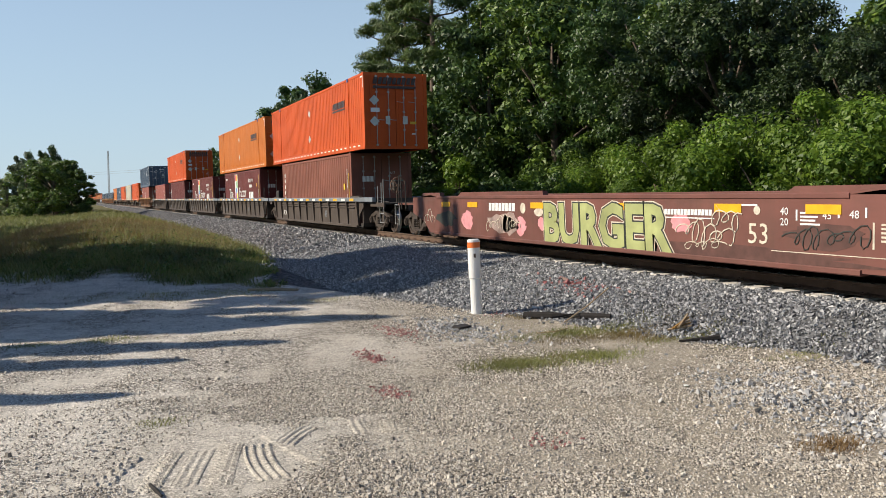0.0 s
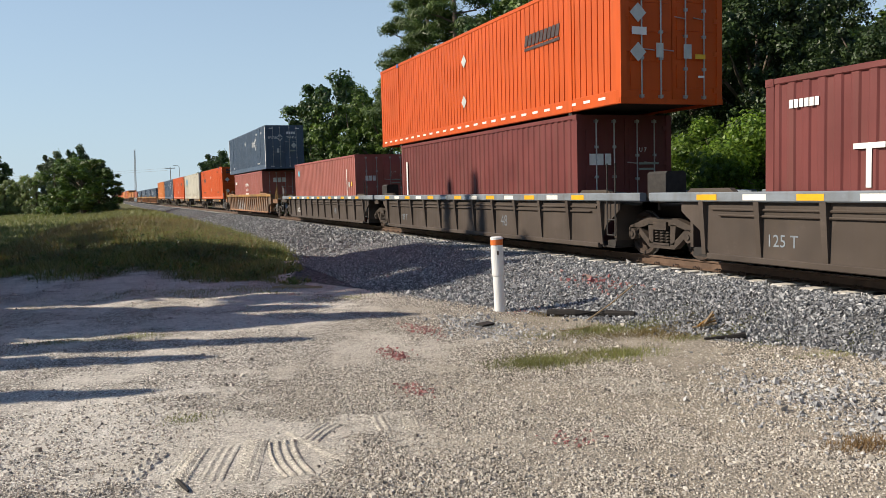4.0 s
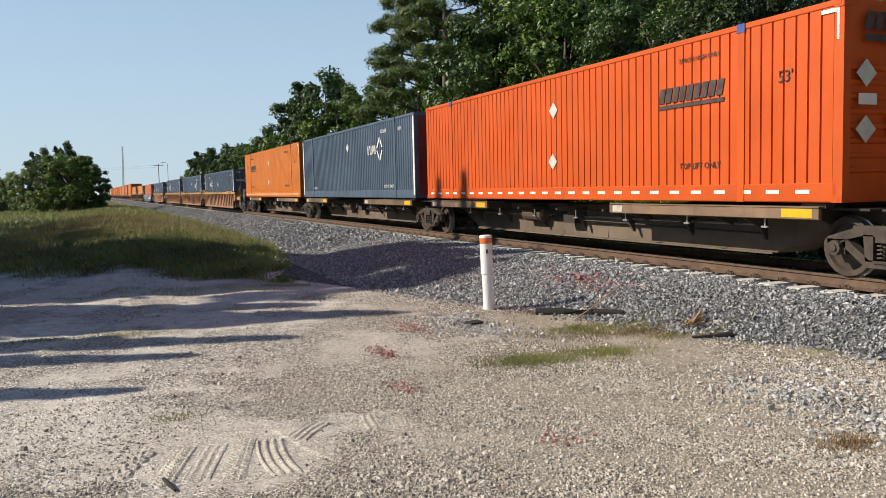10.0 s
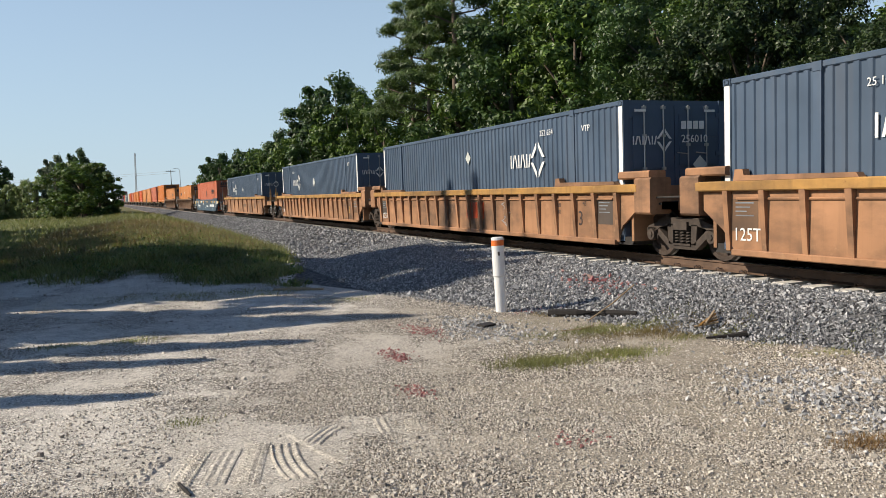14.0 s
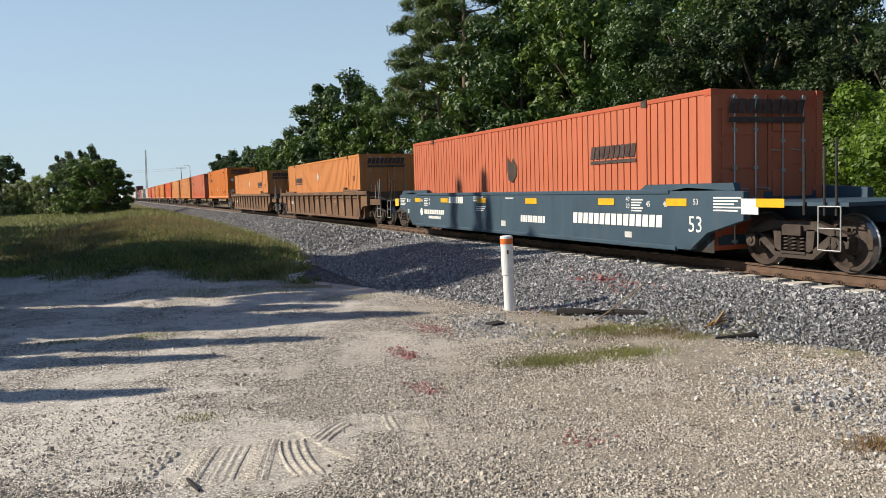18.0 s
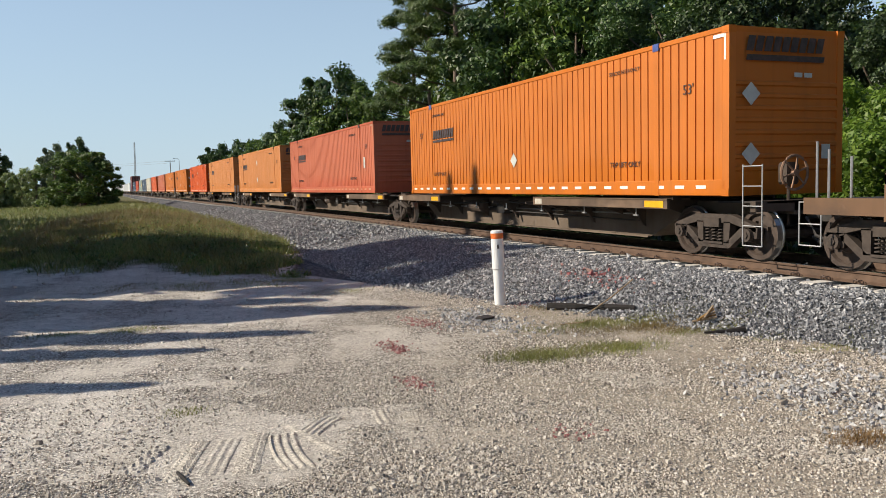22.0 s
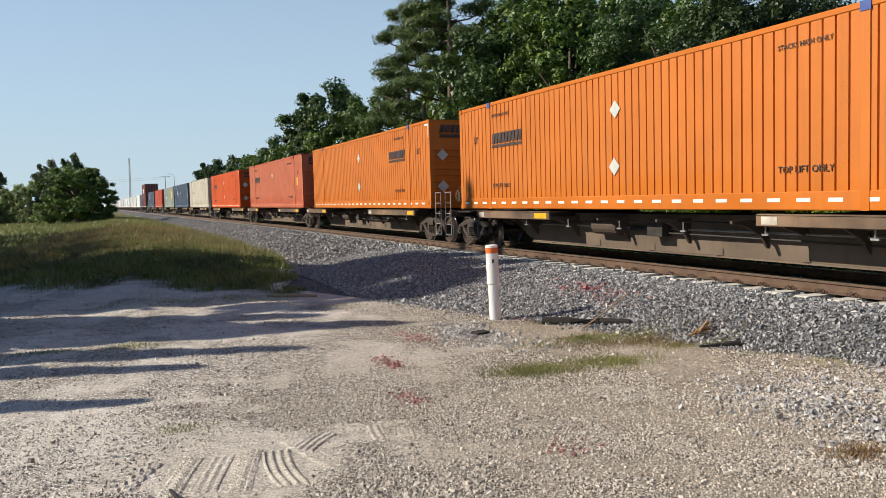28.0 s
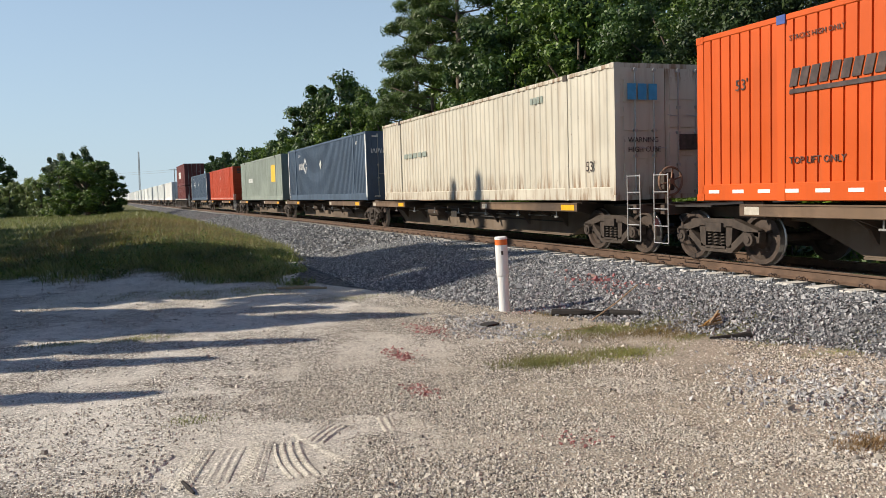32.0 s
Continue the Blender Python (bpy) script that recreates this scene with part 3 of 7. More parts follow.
def container(label, length, material, end="wall", wave=None, depth=None, post=None, marks=(), height=2.90, tape=None, frame=None, stripe=None, lead_end=None, group="containers on the train"):
    W, H, L = 2.591, height, length
    name = "shipping_container"
    c = thing(name, label, "container", group)
    frame = frame or material
    wave = wave or (0.238 if L > 15 else 0.30)
    foot = 0.28 if L > 15 else 0.16  # the plain band under the pressed wall
    depth = depth if depth is not None else (-0.040 if L > 15 else 0.027)
    key = (L, material.name, wave, depth, H)
    p, hz = 0.16, H - foot - 0.10
    near = cached(key + ("near",), lambda: corrugated(L - 2 * p + 0.02, hz, wave, depth, material, "side_panel", False))
    far = cached(key + ("far",), lambda: corrugated(L - 2 * p + 0.02, hz, wave, depth, material, "side_panel", True))
    part("side_panel", near, None, c, at=pose(0, -W / 2 + 0.012, foot))
    part("side_panel", far, None, c, at=pose(0, W / 2 - 0.012, foot))
    part("roof", cached(key + ("roof",), lambda: Shape().box(-L / 2 + 0.08, L / 2 - 0.08, -W / 2 + 0.03, W / 2 - 0.03, H - 0.06, H - 0.025).mesh("roof", material)), None, c)
    part("floor", cached((L, "floor"), lambda: Shape().box(-L / 2 + 0.08, L / 2 - 0.08, -W / 2 + 0.04, W / 2 - 0.04, 0.06, 0.16).mesh("floor", GRIME)), None, c)
    rail = cached((L, material.name, "rail"), lambda: Shape().chamfer(-L / 2 + 0.10, L / 2 - 0.10, -0.05, 0.05, 0, 0.10, 0.015).mesh("top_rail", material))
    sill = cached((L, material.name, "sill"), lambda: Shape().chamfer(-L / 2 + 0.10, L / 2 - 0.10, -0.05, 0.05, 0, foot + 0.01, 0.015).mesh("bottom_rail", material))
    for y in (-W / 2 + 0.05, W / 2 - 0.05):
        part("top_rail", rail, None, c, at=pose(0, y, H - 0.10))
        part("bottom_rail", sill, None, c, at=pose(0, y, 0.0))
    post_mesh = cached((H, frame.name, "post"), lambda: Shape().box(-0.085, 0.085, -0.07, 0.07, 0.11, H - 0.11).mesh("corner_post", frame))
    cast = cached((frame.name, "cast"), lambda: Shape().box(-0.09, 0.09, -0.082, 0.082, -0.06, 0.06).box(-0.04, 0.04, -0.086, 0.086, -0.03, 0.03).mesh("corner_casting", frame))
    for x in (-L / 2 + 0.085, L / 2 - 0.085):
        for y in (-W / 2 + 0.07, W / 2 - 0.07):
            part("corner_post", post_mesh, None, c, at=pose(x, y, 0))
            for z in (0.06, H - 0.06):
                part("corner_casting", cast, None, c, at=pose(x, y, z))
        part("end_beam", cached((W, frame.name, "beam"), lambda: Shape().box(-0.05, 0.05, -W / 2 + 0.14, W / 2 - 0.14, 0, 0.10).mesh("end_beam", frame)), None, c, at=pose(x, 0, 0.0))
        part("end_beam", cached((W, frame.name, "beam"), None), None, c, at=pose(x, 0, H - 0.10))
    if stripe:                       # the corner posts are painted over on the sides
        bar = cached(("stripe", H), lambda: Shape().box(-0.065, 0.065, -0.004, 0, 0.02, H - 0.02).mesh("corner_stripe", stripe))
        for x in (-L / 2 + 0.09, L / 2 - 0.09):
            part("corner_stripe", bar, None, c, "white-painted corner stripe", at=pose(x, -W / 2 - 0.008, 0))
    if L > 15:                       # the lifting posts at forty feet
        lp = cached((H, (post or material).name, "lift"), lambda: Shape().box(-0.075, 0.075, -0.02, 0.05, 0.0, H).mesh("lifting_post", post or material))
        lc = cached(("lift_cast", (post or material).name), lambda: Shape().box(-0.09, 0.09, -0.03, 0.06, -0.07, 0.07).mesh("corner_casting", BLUE_CAST if material in (ORANGE, AMBER) else (post or CASTING)))
        for x in (-6.06, 6.06):
            for y, q in ((-W / 2 + 0.01, 0), (W / 2 - 0.01, 180)):
                part("lifting_post", lp, None, c, at=pose(x, y, 0, 0, 0, q))
                part("corner_casting", lc, None, c, at=pose(x, y, H - 0.07, 0, 0, q))
    for sign in (1, -1):
        q, x = (0, L / 2 - 0.03) if sign > 0 else (180, -L / 2 + 0.03)
        kind = end if sign > 0 else ("wall" if end == "door" else "door")
        if kind == "wall":
            skin = lead_end if lead_end and sign > 0 else material
            part("end_wall", cached((H, skin.name, "endwall", L > 15), lambda: ribbed_wall(W - 0.28, H - 0.2, skin, 8 if L > 15 else 10)), None, c, at=pose(x, 0, 0.1, 0, 0, q))
        else:
            skin = lead_end if lead_end and sign > 0 else material
            leaf = cached((H, skin.name, "leaf"), lambda: door_leaf((W - 0.30) / 2, H - 0.2, skin))
            rod = cached((H, "rod"), lambda: lock_rod(H - 0.16))
            for y, m in ((-(W - 0.28) / 2, Matrix.Identity(4)), ((W - 0.28) / 2, Matrix.Rotation(math.pi, 4, "X"))):
                d = part("door", leaf, None, c, at=pose(x, 0, 0.1, 0, 0, q) @ Matrix.Translation((0, y, 0 if y < 0 else H - 0.2)) @ m)
                for r in (0.36, 0.84):
                    part("lock_rod", rod, None, d, at=pose(0, r, -0.02))
    if tape:
        dash = cached(("tape", tape.name), lambda: Shape().box(0, 0.27, -0.004, 0, 0, 0.06).mesh("reflective_strip", tape))
        for k in range(26):
            part("reflective_strip", dash, None, c, at=pose(-L / 2 + 0.30 + k * 0.60, -W / 2 - 0.001, 0.13))
        s = cached(("corner_tape", tape.name), lambda: Shape().box(-0.02, 0.02, -0.004, 0, -0.45, 0).box(-0.3, 0.0, -0.004, 0, -0.06, 0).mesh("reflective_strip", tape))
        part("reflective_strip", s, None, c, at=pose(L / 2 - 0.10, -W / 2 - 0.002, H - 0.12))
    OUT, EX = -W / 2 - 0.003, L / 2 + 0.012
    for kind, x, z, *arg in marks:   # x from the middle along the near side; "e" kinds: y on the leading end
        if kind == "word":           # the haulier's slanted word with its underline
            part("logo", cached(("word", arg[0]), lambda: blocks(9, 1.75 * arg[0], 0.27 * arg[0], BLACK, 0.25, 0.22, 0.07)), None, c, "worn black slanted word mark with an underline", at=pose(x, OUT, z))
        elif kind == "eword":
            part("logo", cached(("eword", 1), lambda: blocks(9, 1.75, 0.26, BLACK, 0.25, 0.22, 0.10)), None, c, "black word mark with an underline", at=pose(EX + arg[0], x, z, 0, 0, 90))
        elif kind == "diamond":
            part("placard", cached(("dia", arg[0]), lambda: diamond(arg[0], PLACARD)), None, c, "pale diamond hazard placard", at=pose(x, OUT, z))
        elif kind == "ediamond":
            part("placard", cached(("dia", arg[0]), lambda: diamond(arg[0], PLACARD)), None, c, "pale diamond hazard placard", at=pose(EX + 0.03, x, z, 0, 0, 90))
        elif kind == "sheet":
            w, h, mat = arg
            part("placard", cached(("sheet", w, h, mat.name), lambda: Shape().box(0, w, -0.004, 0, 0, h).mesh("placard", mat)), None, c, "small label plate", at=pose(x, OUT, z))
        elif kind == "esheet":
            w, h, mat = arg
            part("placard", cached(("sheet", w, h, mat.name), lambda: Shape().box(0, w, -0.004, 0, 0, h).mesh("placard", mat)), None, c, "small label plate", at=pose(EX + 0.03, x, z, 0, 0, 90))
        elif kind == "text":
            txt, size, mat = arg
            part("marking", lettering(txt, size, mat, shear=0), None, c, at=pose(x, OUT, z))
        elif kind == "etext":
            txt, size, mat = arg
            part("marking", lettering(txt, size, mat), None, c, at=pose(EX + 0.03, x, z, 0, 0, 90))
        elif kind == "spot":
            part("sticker", Shape().disc_y(0, 0, -0.004, 0, arg[0], 18), arg[1], c, "round light blue sticker", at=pose(x, OUT, z))
        elif kind == "lozenge":
            part("logo", cached(("loz", arg[0]), lambda: lozenge_mark(arg[0], MARK_WHITE)), None, c, "white mark of blocks and an open diamond", at=pose(x, OUT, z))
        elif kind == "elozenge":
            part("logo", cached(("loz", arg[0]), lambda: lozenge_mark(arg[0], MARK_WHITE)), None, c, "white mark of blocks and an open diamond", at=pose(EX + 0.03, x, z, 0, 0, 90))
        elif kind == "stars":
            part("logo", cached("stars", lambda: stars(MARK_WHITE)), None, c, "seven white stars", at=pose(x, OUT, z))
        elif kind == "blocks":
            n, w, h, mat = arg
            part("logo", cached(("blk", n, w, h, mat.name), lambda: blocks(n, w, h, mat, 0.0, 0.2, 0)), None, c, "word mark drawn as plain blocks", at=pose(x, OUT, z))
        elif kind == "eblocks":
            n, w, h, mat = arg
            part("logo", cached(("blk", n, w, h, mat.name), lambda: blocks(n, w, h, mat, 0.0, 0.2, 0)), None, c, "word mark drawn as plain blocks", at=pose(EX + 0.03, x, z, 0, 0, 90))
        elif kind == "scrape":       # a rusty scar
            part("rust_scar", cached("scar", lambda: Shape().prism_y([(-0.18, -0.28), (0.05, -0.36), (0.30, -0.18), (0.34, 0.05), (0.12, 0.30), (-0.02, 0.16), (-0.22, 0.34), (-0.26, 0.0)], -0.004, 0).mesh("rust_scar", WHEEL)), None, c, "dark rusty scar in the paint", at=pose(x, OUT, z))
        elif kind == "patch":        # the many-coloured figure
            s = Shape()
            cols = [(0.65, 0.10, 0.10), (0.75, 0.45, 0.03), (0.15, 0.45, 0.12), (0.05, 0.25, 0.55), (0.45, 0.10, 0.40), (0.75, 0.72, 0.1)]
            g = part("logo", Shape().box(0, 1.0, -0.002, 0, 0, 1.7), MARK_WHITE, c, "white panel with a many-coloured figure", at=pose(x, OUT, z))
            for k, (a, b, w, h) in enumerate([(0.08, 1.25, 0.40, 0.40), (0.50, 1.25, 0.42, 0.40), (0.55, 0.80, 0.36, 0.42), (0.35, 0.45, 0.42, 0.34), (0.10, 0.06, 0.40, 0.40), (0.52, 0.06, 0.40, 0.36)]):
                part("patch", Shape().box(a, a + w, -0.006, -0.002, b, b + h), cached(("pm", k), lambda: plain("patch_colour", cols[k], 0.5)), g)
    return c


# ---- the train: bogies, well wagons and spine wagons ----
def wheel_mesh():
    s, n = Shape(), 22
    prof = [(0.0, 0.08), (0.0, 0.17), (0.045, 0.20), (0.055, 0.34), (0.0, 0.365), (0.0, 0.44), (0.095, 0.452), (0.105, 0.478), (0.135, 0.47), (0.14, 0.36), (0.10, 0.34), (0.09, 0.20), (0.16, 0.17), (0.16, 0.08)]
    for sign in (-1, 1):
        base = len(s.v)
        for k in range(n):
            a = 2 * math.pi * k / n
            s.v += [(r * math.cos(a), sign * (0.845 - y), r * math.sin(a)) for y, r in prof]
        m = len(prof)
        for k in range(n):
            for j in range(m - 1):
                q = (base + k * m + j, base + k * m + j + 1, base + (k + 1) % n * m + j + 1, base + (k + 1) % n * m + j)
                s.f.append(q if sign > 0 else q[::-1])
    body = len(s.f)
    s.tube([(0, -1.02, 0), (0, -0.85, 0), (0, -0.7, 0), (0, 0, 0), (0, 0.7, 0), (0, 0.85, 0), (0, 1.02, 0)], [0.07, 0.075, 0.09, 0.085, 0.09, 0.075, 0.07], 10)
    for a in (0.4, 1.9, 3.6):        # chalk and dirt marks that show the turning
        s.box(0.22 * math.cos(a) - 0.03, 0.22 * math.cos(a) + 0.03, -0.86, -0.80, 0.22 * math.sin(a) - 0.03, 0.22 * math.sin(a) + 0.03)
    m = s.mesh("wheelset", WHEEL)
    m.materials.append(TREAD)
    for i in range(body):
        if all(math.hypot(s.v[k][0], s.v[k][2]) > 0.43 for k in s.f[i]):
            m.polygons[i].material_index = 1
    return m


def truck_mesh():
    s = Shape()
    for sign in (-1, 1):
        y0, y1 = (0.93 * sign, 1.07 * sign) if sign > 0 else (1.07 * sign, 0.93 * sign)
        s.prism_y([(-1.06, 0.50), (-0.46, 0.64), (0.46, 0.64), (1.06, 0.50), (1.06, 0.61), (0.46, 0.79), (-0.46, 0.79), (-1.06, 0.61)], y0, y1)
        s.prism_y([(-0.84, 0.52), (-0.40, 0.19), (0.40, 0.19), (0.84, 0.52), (0.70, 0.57), (0.34, 0.30), (-0.34, 0.30), (-0.70, 0.57)], y0, y1)
        for x in (-1, 1):
            s.prism_y([(x * 0.27, 0.28), (x * 0.40, 0.28), (x * 0.44, 0.66), (x * 0.27, 0.66)][::x], y0, y1)
            s.prism_y([(x * 0.74, 0.36), (x * 1.08, 0.40), (x * 1.10, 0.58), (x * 0.74, 0.58)][::x], y0, y1)
            s.disc_y(x * 0.89, 0.45, min(sign * 1.05, sign * 1.14), max(sign * 1.05, sign * 1.14), 0.115, 12)
            s.disc_y(x * 0.89, 0.45, min(sign * 1.13, sign * 1.16), max(sign * 1.13, sign * 1.16), 0.06, 6)
        s.box(-0.26, 0.26, y0 - 0.02, y1 + 0.02, 0.26, 0.30)
    s.box(-0.20, 0.20, -1.12, 1.12, 0.56, 0.72).box(-0.24, 0.24, -0.45, 0.45, 0.60, 0.86)
    for x in (-0.62, 0.62):
        s.box(x - 0.05, x + 0.05, -0.85, 0.85, 0.36, 0.48)
    return s.mesh("truck", CASTING)


def spring_mesh():
    s = Shape()
    for cx in (-0.17, 0.0, 0.17):
        s.tube([(cx + 0.068 * math.cos(a * 1.05), 0.068 * math.sin(a * 1.05), 0.30 + 0.25 * a / 26) for a in range(27)], 0.017, 4)
    return s.mesh("spring_nest", CASTING)


def truck(parent, x):
    t = part("truck", cached("truck", truck_mesh), None, parent, "dusty cast steel truck", at=pose(x, 0, 0))
    for y in (-1.0, 1.0):
        part("spring_nest", cached("springs", spring_mesh), None, t, at=pose(0, y, 0))
    for dx in (-0.89, 0.89):
        WHEELSETS.append(part("wheelset", cached("wheels", wheel_mesh), None, t, "rusty wheels with polished treads", at=pose(dx, 0, 0.45)))
    return t


def ladder(parent, x, y, z0, z1, width, material, name="ladder"):
    s = Shape()
    for dx in (0, width):
        s.tube([(x + dx, y, z0), (x + dx, y, z1)], 0.014, 5)
    z = z0
    while z <= z1 + 0.01:
        s.tube([(x, y, z), (x + width, y, z)], 0.011, 5)
        z += 0.33
    return part(name, s, material, parent)


def coupler(parent, x, sign):
    s = Shape().box(min(x, x + sign * 0.75), max(x, x + sign * 0.75), -0.09, 0.09, 0.72, 0.92)
    s.box(min(x + sign * 0.62, x + sign * 0.95), max(x + sign * 0.62, x + sign * 0.95), -0.19, 0.17, 0.68, 0.98)
    part("coupler", s, GRIME, parent)
    hose = Shape().tube([(x + sign * 0.2, -0.3, 0.75), (x + sign * 0.45, -0.34, 0.45), (x + sign * 0.85, -0.25, 0.30), (x + sign * 1.1, -0.2, 0.42)], 0.03, 6)
    part("brake_hose", hose, GRIME, parent)


def brake_wheel(parent, x, y, z):
    s = Shape().tube([(x + 0.03, y + 0.29 * math.cos(a), z + 0.29 * math.sin(a)) for a in [k * math.pi / 10 for k in range(21)]], 0.024, 6)
    for k in range(6):
        a = k * math.pi / 3 + 0.3
        s.tube([(x + 0.05, y, z), (x + 0.03, y + 0.29 * math.cos(a), z + 0.29 * math.sin(a))], 0.018, 4)
    s.tube([(x - 0.02, y, z), (x + 0.08, y, z)], 0.06, 8)
    b = part("hand_brake", s, RUSTY_WHEEL, parent, "rusty hand brake wheel")
    part("gearbox", Shape().chamfer(x - 0.20, x - 0.01, y - 0.13, y + 0.13, z - 0.20, z + 0.18, 0.04).tube([(x - 0.1, y, z - 0.9), (x - 0.1, y, z - 0.15)], 0.03, 6), CASTING, b, "dark brake gearbox on its post")


def well_wagon(label, kind, a, b, shared_a=False, shared_b=False, trucks="ab", sheet=None, ribs=None):
    """A well between truck places a (trailing) and b (leading); a shared end rests on the next unit's truck."""
    mid, half = (a + b) / 2, (b - a) / 2
    w = thing("well_wagon", label, "wagon", "wagons of the train")
    body, top, bot, ribstep, lip = {"tan": (WELL_TAN, 1.46, 0.24, 0.86, SILL_YELLOW), "brown": (WELL_BROWN, 1.46, 0.24, 1.30, WELL_BROWN),
                                    "dark": (WELL_DARK, 1.30, 0.16, 1.32, SILL_STEEL)}[kind]
    e = half - 1.25                  # the well's side reaches to here
    yo = 1.47
    for sign in (-1, 1):
        y_in, y_sheet, y_out = sign * 1.32, sign * 1.37, sign * yo
        s = Shape()
        lo, hi = min(y_in, y_sheet), max(y_in, y_sheet)
        over = half - 0.32           # a free end arches over the inner wheels of its truck
        right = [(e - 0.55, bot), (e - 0.25, 0.62), (e + 0.25, 0.95), (e + 0.25, top - 0.05)] if shared_b or kind == "dark" else [(e - 0.50, bot), (e - 0.44, 0.42), (e - 0.30, 0.62), (e - 0.08, 0.76), (e + 0.15, 0.80), (over, 0.82), (over, top - 0.05)]
        left = [(e - 0.55, bot), (e - 0.25, 0.62), (e + 0.25, 0.95), (e + 0.25, top - 0.05)] if shared_a or kind == "dark" else [(e - 0.50, bot), (e - 0.44, 0.42), (e - 0.30, 0.62), (e - 0.08, 0.76), (e + 0.15, 0.80), (over, 0.82), (over, top - 0.05)]
        s.prism_y(right + [(-x, z) for x, z in left[::-1]], lo, hi)
        part("side_sheet", s, sheet or body, w)
        reach_a, reach_b = [half - 0.15 if shared and kind == "dark" else half - 0.9 if shared else half + 0.35 if kind == "dark" else over + 0.05 for shared in (shared_a, shared_b)]
        part("top_chord", Shape().chamfer(-reach_a, reach_b, min(y_in, y_out), max(y_in, y_out), top - 0.17, top, 0.02), lip if kind != "brown" else body, w)
        if kind != "dark":           # a stiff plate closes each free end of the side
            for x, shared in ((-over - 0.05, shared_a), (over, shared_b)):
                if not shared:
                    part("end_plate", Shape().box(x, x + 0.05, min(y_in, y_out), max(y_in, y_out), 0.80, top - 0.02), body, w)
        part("bottom_chord", Shape().chamfer(-e + 0.5, e - 0.5, min(sign * 1.30, sign * 1.42), max(sign * 1.30, sign * 1.42), bot - 0.04, bot + 0.07, 0.015), body, w)
        n = round((2 * e - 0.8) / (ribs or ribstep))
        rib = cached(("rib", kind), lambda: Shape().add(
            [(-0.05, 0, 0), (0.05, 0, 0), (0.05, -0.03, 0), (-0.05, -0.03, 0), (-0.06, 0, top - bot - 0.20), (0.06, 0, top - bot - 0.20), (0.06, -0.105, top - bot - 0.20), (-0.06, -0.105, top - bot - 0.20)],
            [(0, 1, 2, 3), (4, 7, 6, 5), (0, 3, 7, 4), (1, 5, 6, 2), (3, 2, 6, 7), (0, 4, 5, 1)]).mesh("rib", body))
        for k in range(n + 1):
            x = -e + 0.4 + k * (2 * e - 0.8) / n
            part("rib", rib, None, w, at=pose(x, y_sheet, bot + 0.04, 0, 0, 0 if sign < 0 else 180))
        if sign < 0:
            pipe = Shape().tube([(-e + 0.6, -1.385, top - 0.30), (e - 0.6, -1.385, top - 0.30)], 0.022, 6)
            part("grab_pipe", pipe, body, w)
            if kind == "dark":
                part("air_pipe", Shape().tube([(-e + 0.8, -1.40, top - 0.40), (e - 0.8, -1.40, top - 0.40)], 0.020, 6), body, w)
            x, k = -e + 0.3, 0
            tape = REFLECT_YELLOW
            while x < e - 0.6 and kind == "dark":   # reflective plates along the chord
                part("reflector", cached(("refl", k % 2, kind), lambda: Shape().box(0, 0.52 if kind == "dark" else 0.40, -0.004, 0, 0, 0.10).mesh("reflector", tape if k % 2 == 0 else REFLECT_WHITE)), None, w, at=pose(x, -yo - 0.001, top - 0.14))
                x += 1.15
                k += 1
            if kind != "dark":
                for gx in (-e + 0.9, e - 2.6):
                    part("locking_guide", Shape().prism_y([(gx - 0.3, top), (gx + 2.2, top), (gx + 2.15, top + 0.07), (gx - 0.05, top + 0.09), (gx - 0.08, top + 0.19), (gx - 0.26, top + 0.19)], -1.46, -1.32), body, w)
            else:
                for gx in (-e, e - 1.2):
                    part("locking_guide", Shape().prism_y([(gx, top), (gx + 1.2, top), (gx + 1.1, top + 0.07), (gx + 0.1, top + 0.07)], -1.44, -1.33), body, w)
    part("well_floor", Shape().box(-e, e, -1.32, 1.32, bot - 0.02, bot + 0.02).box(-e, -e + 0.3, -1.3, 1.3, bot, bot + 0.14).box(e - 0.3, e, -1.3, 1.3, bot, bot + 0.14), GRIME, w)
    for sign, shared in ((-1, shared_a), (1, shared_b)):
        x0, x1 = sign * (e - 0.02), sign * (half + (0.25 if shared else 1.25))
        lo, hi = min(x0, x1), max(x0, x1)
        part("bulkhead", Shape().box(min(x0, x0 + sign * 0.08), max(x0, x0 + sign * 0.08), -1.32, 1.32, 0.30, top - 0.05), body, w)
        s = Shape().box(lo, hi, -0.40, 0.40, 0.78, 1.06)
        part("walkway", Shape().box(lo, hi, -1.26, 1.26, 1.045, 1.085), GRIME, w, "black end walkway")
        for y in (-1.34, 1.28):
            xi = sign * (half - 0.25)
            s.box(min(xi, x1), max(xi, x1), y, y + 0.06, 0.96 if shared or kind == "dark" else 0.86, 1.11)
        part("end_platform", s, body, w, "end platform over the truck")
        if kind == "tan" and shared: # the boxed corner over the truck, dusty tan
            for y in (-1.46, 0.96):
                xa, xb = sign * (e + 0.28), sign * (e + 0.80)
                part("corner_box", Shape().chamfer(min(xa, xb), max(xa, xb), y, y + 0.50, 0.86, 1.58, 0.04), body, w)
                xa, xb = sign * (e - 0.35), sign * (e + 0.70)
                part("corner_bracket", Shape().chamfer(min(xa, xb), max(xa, xb), y + 0.05, y + 0.45, 1.56, 1.72, 0.03), body, w)
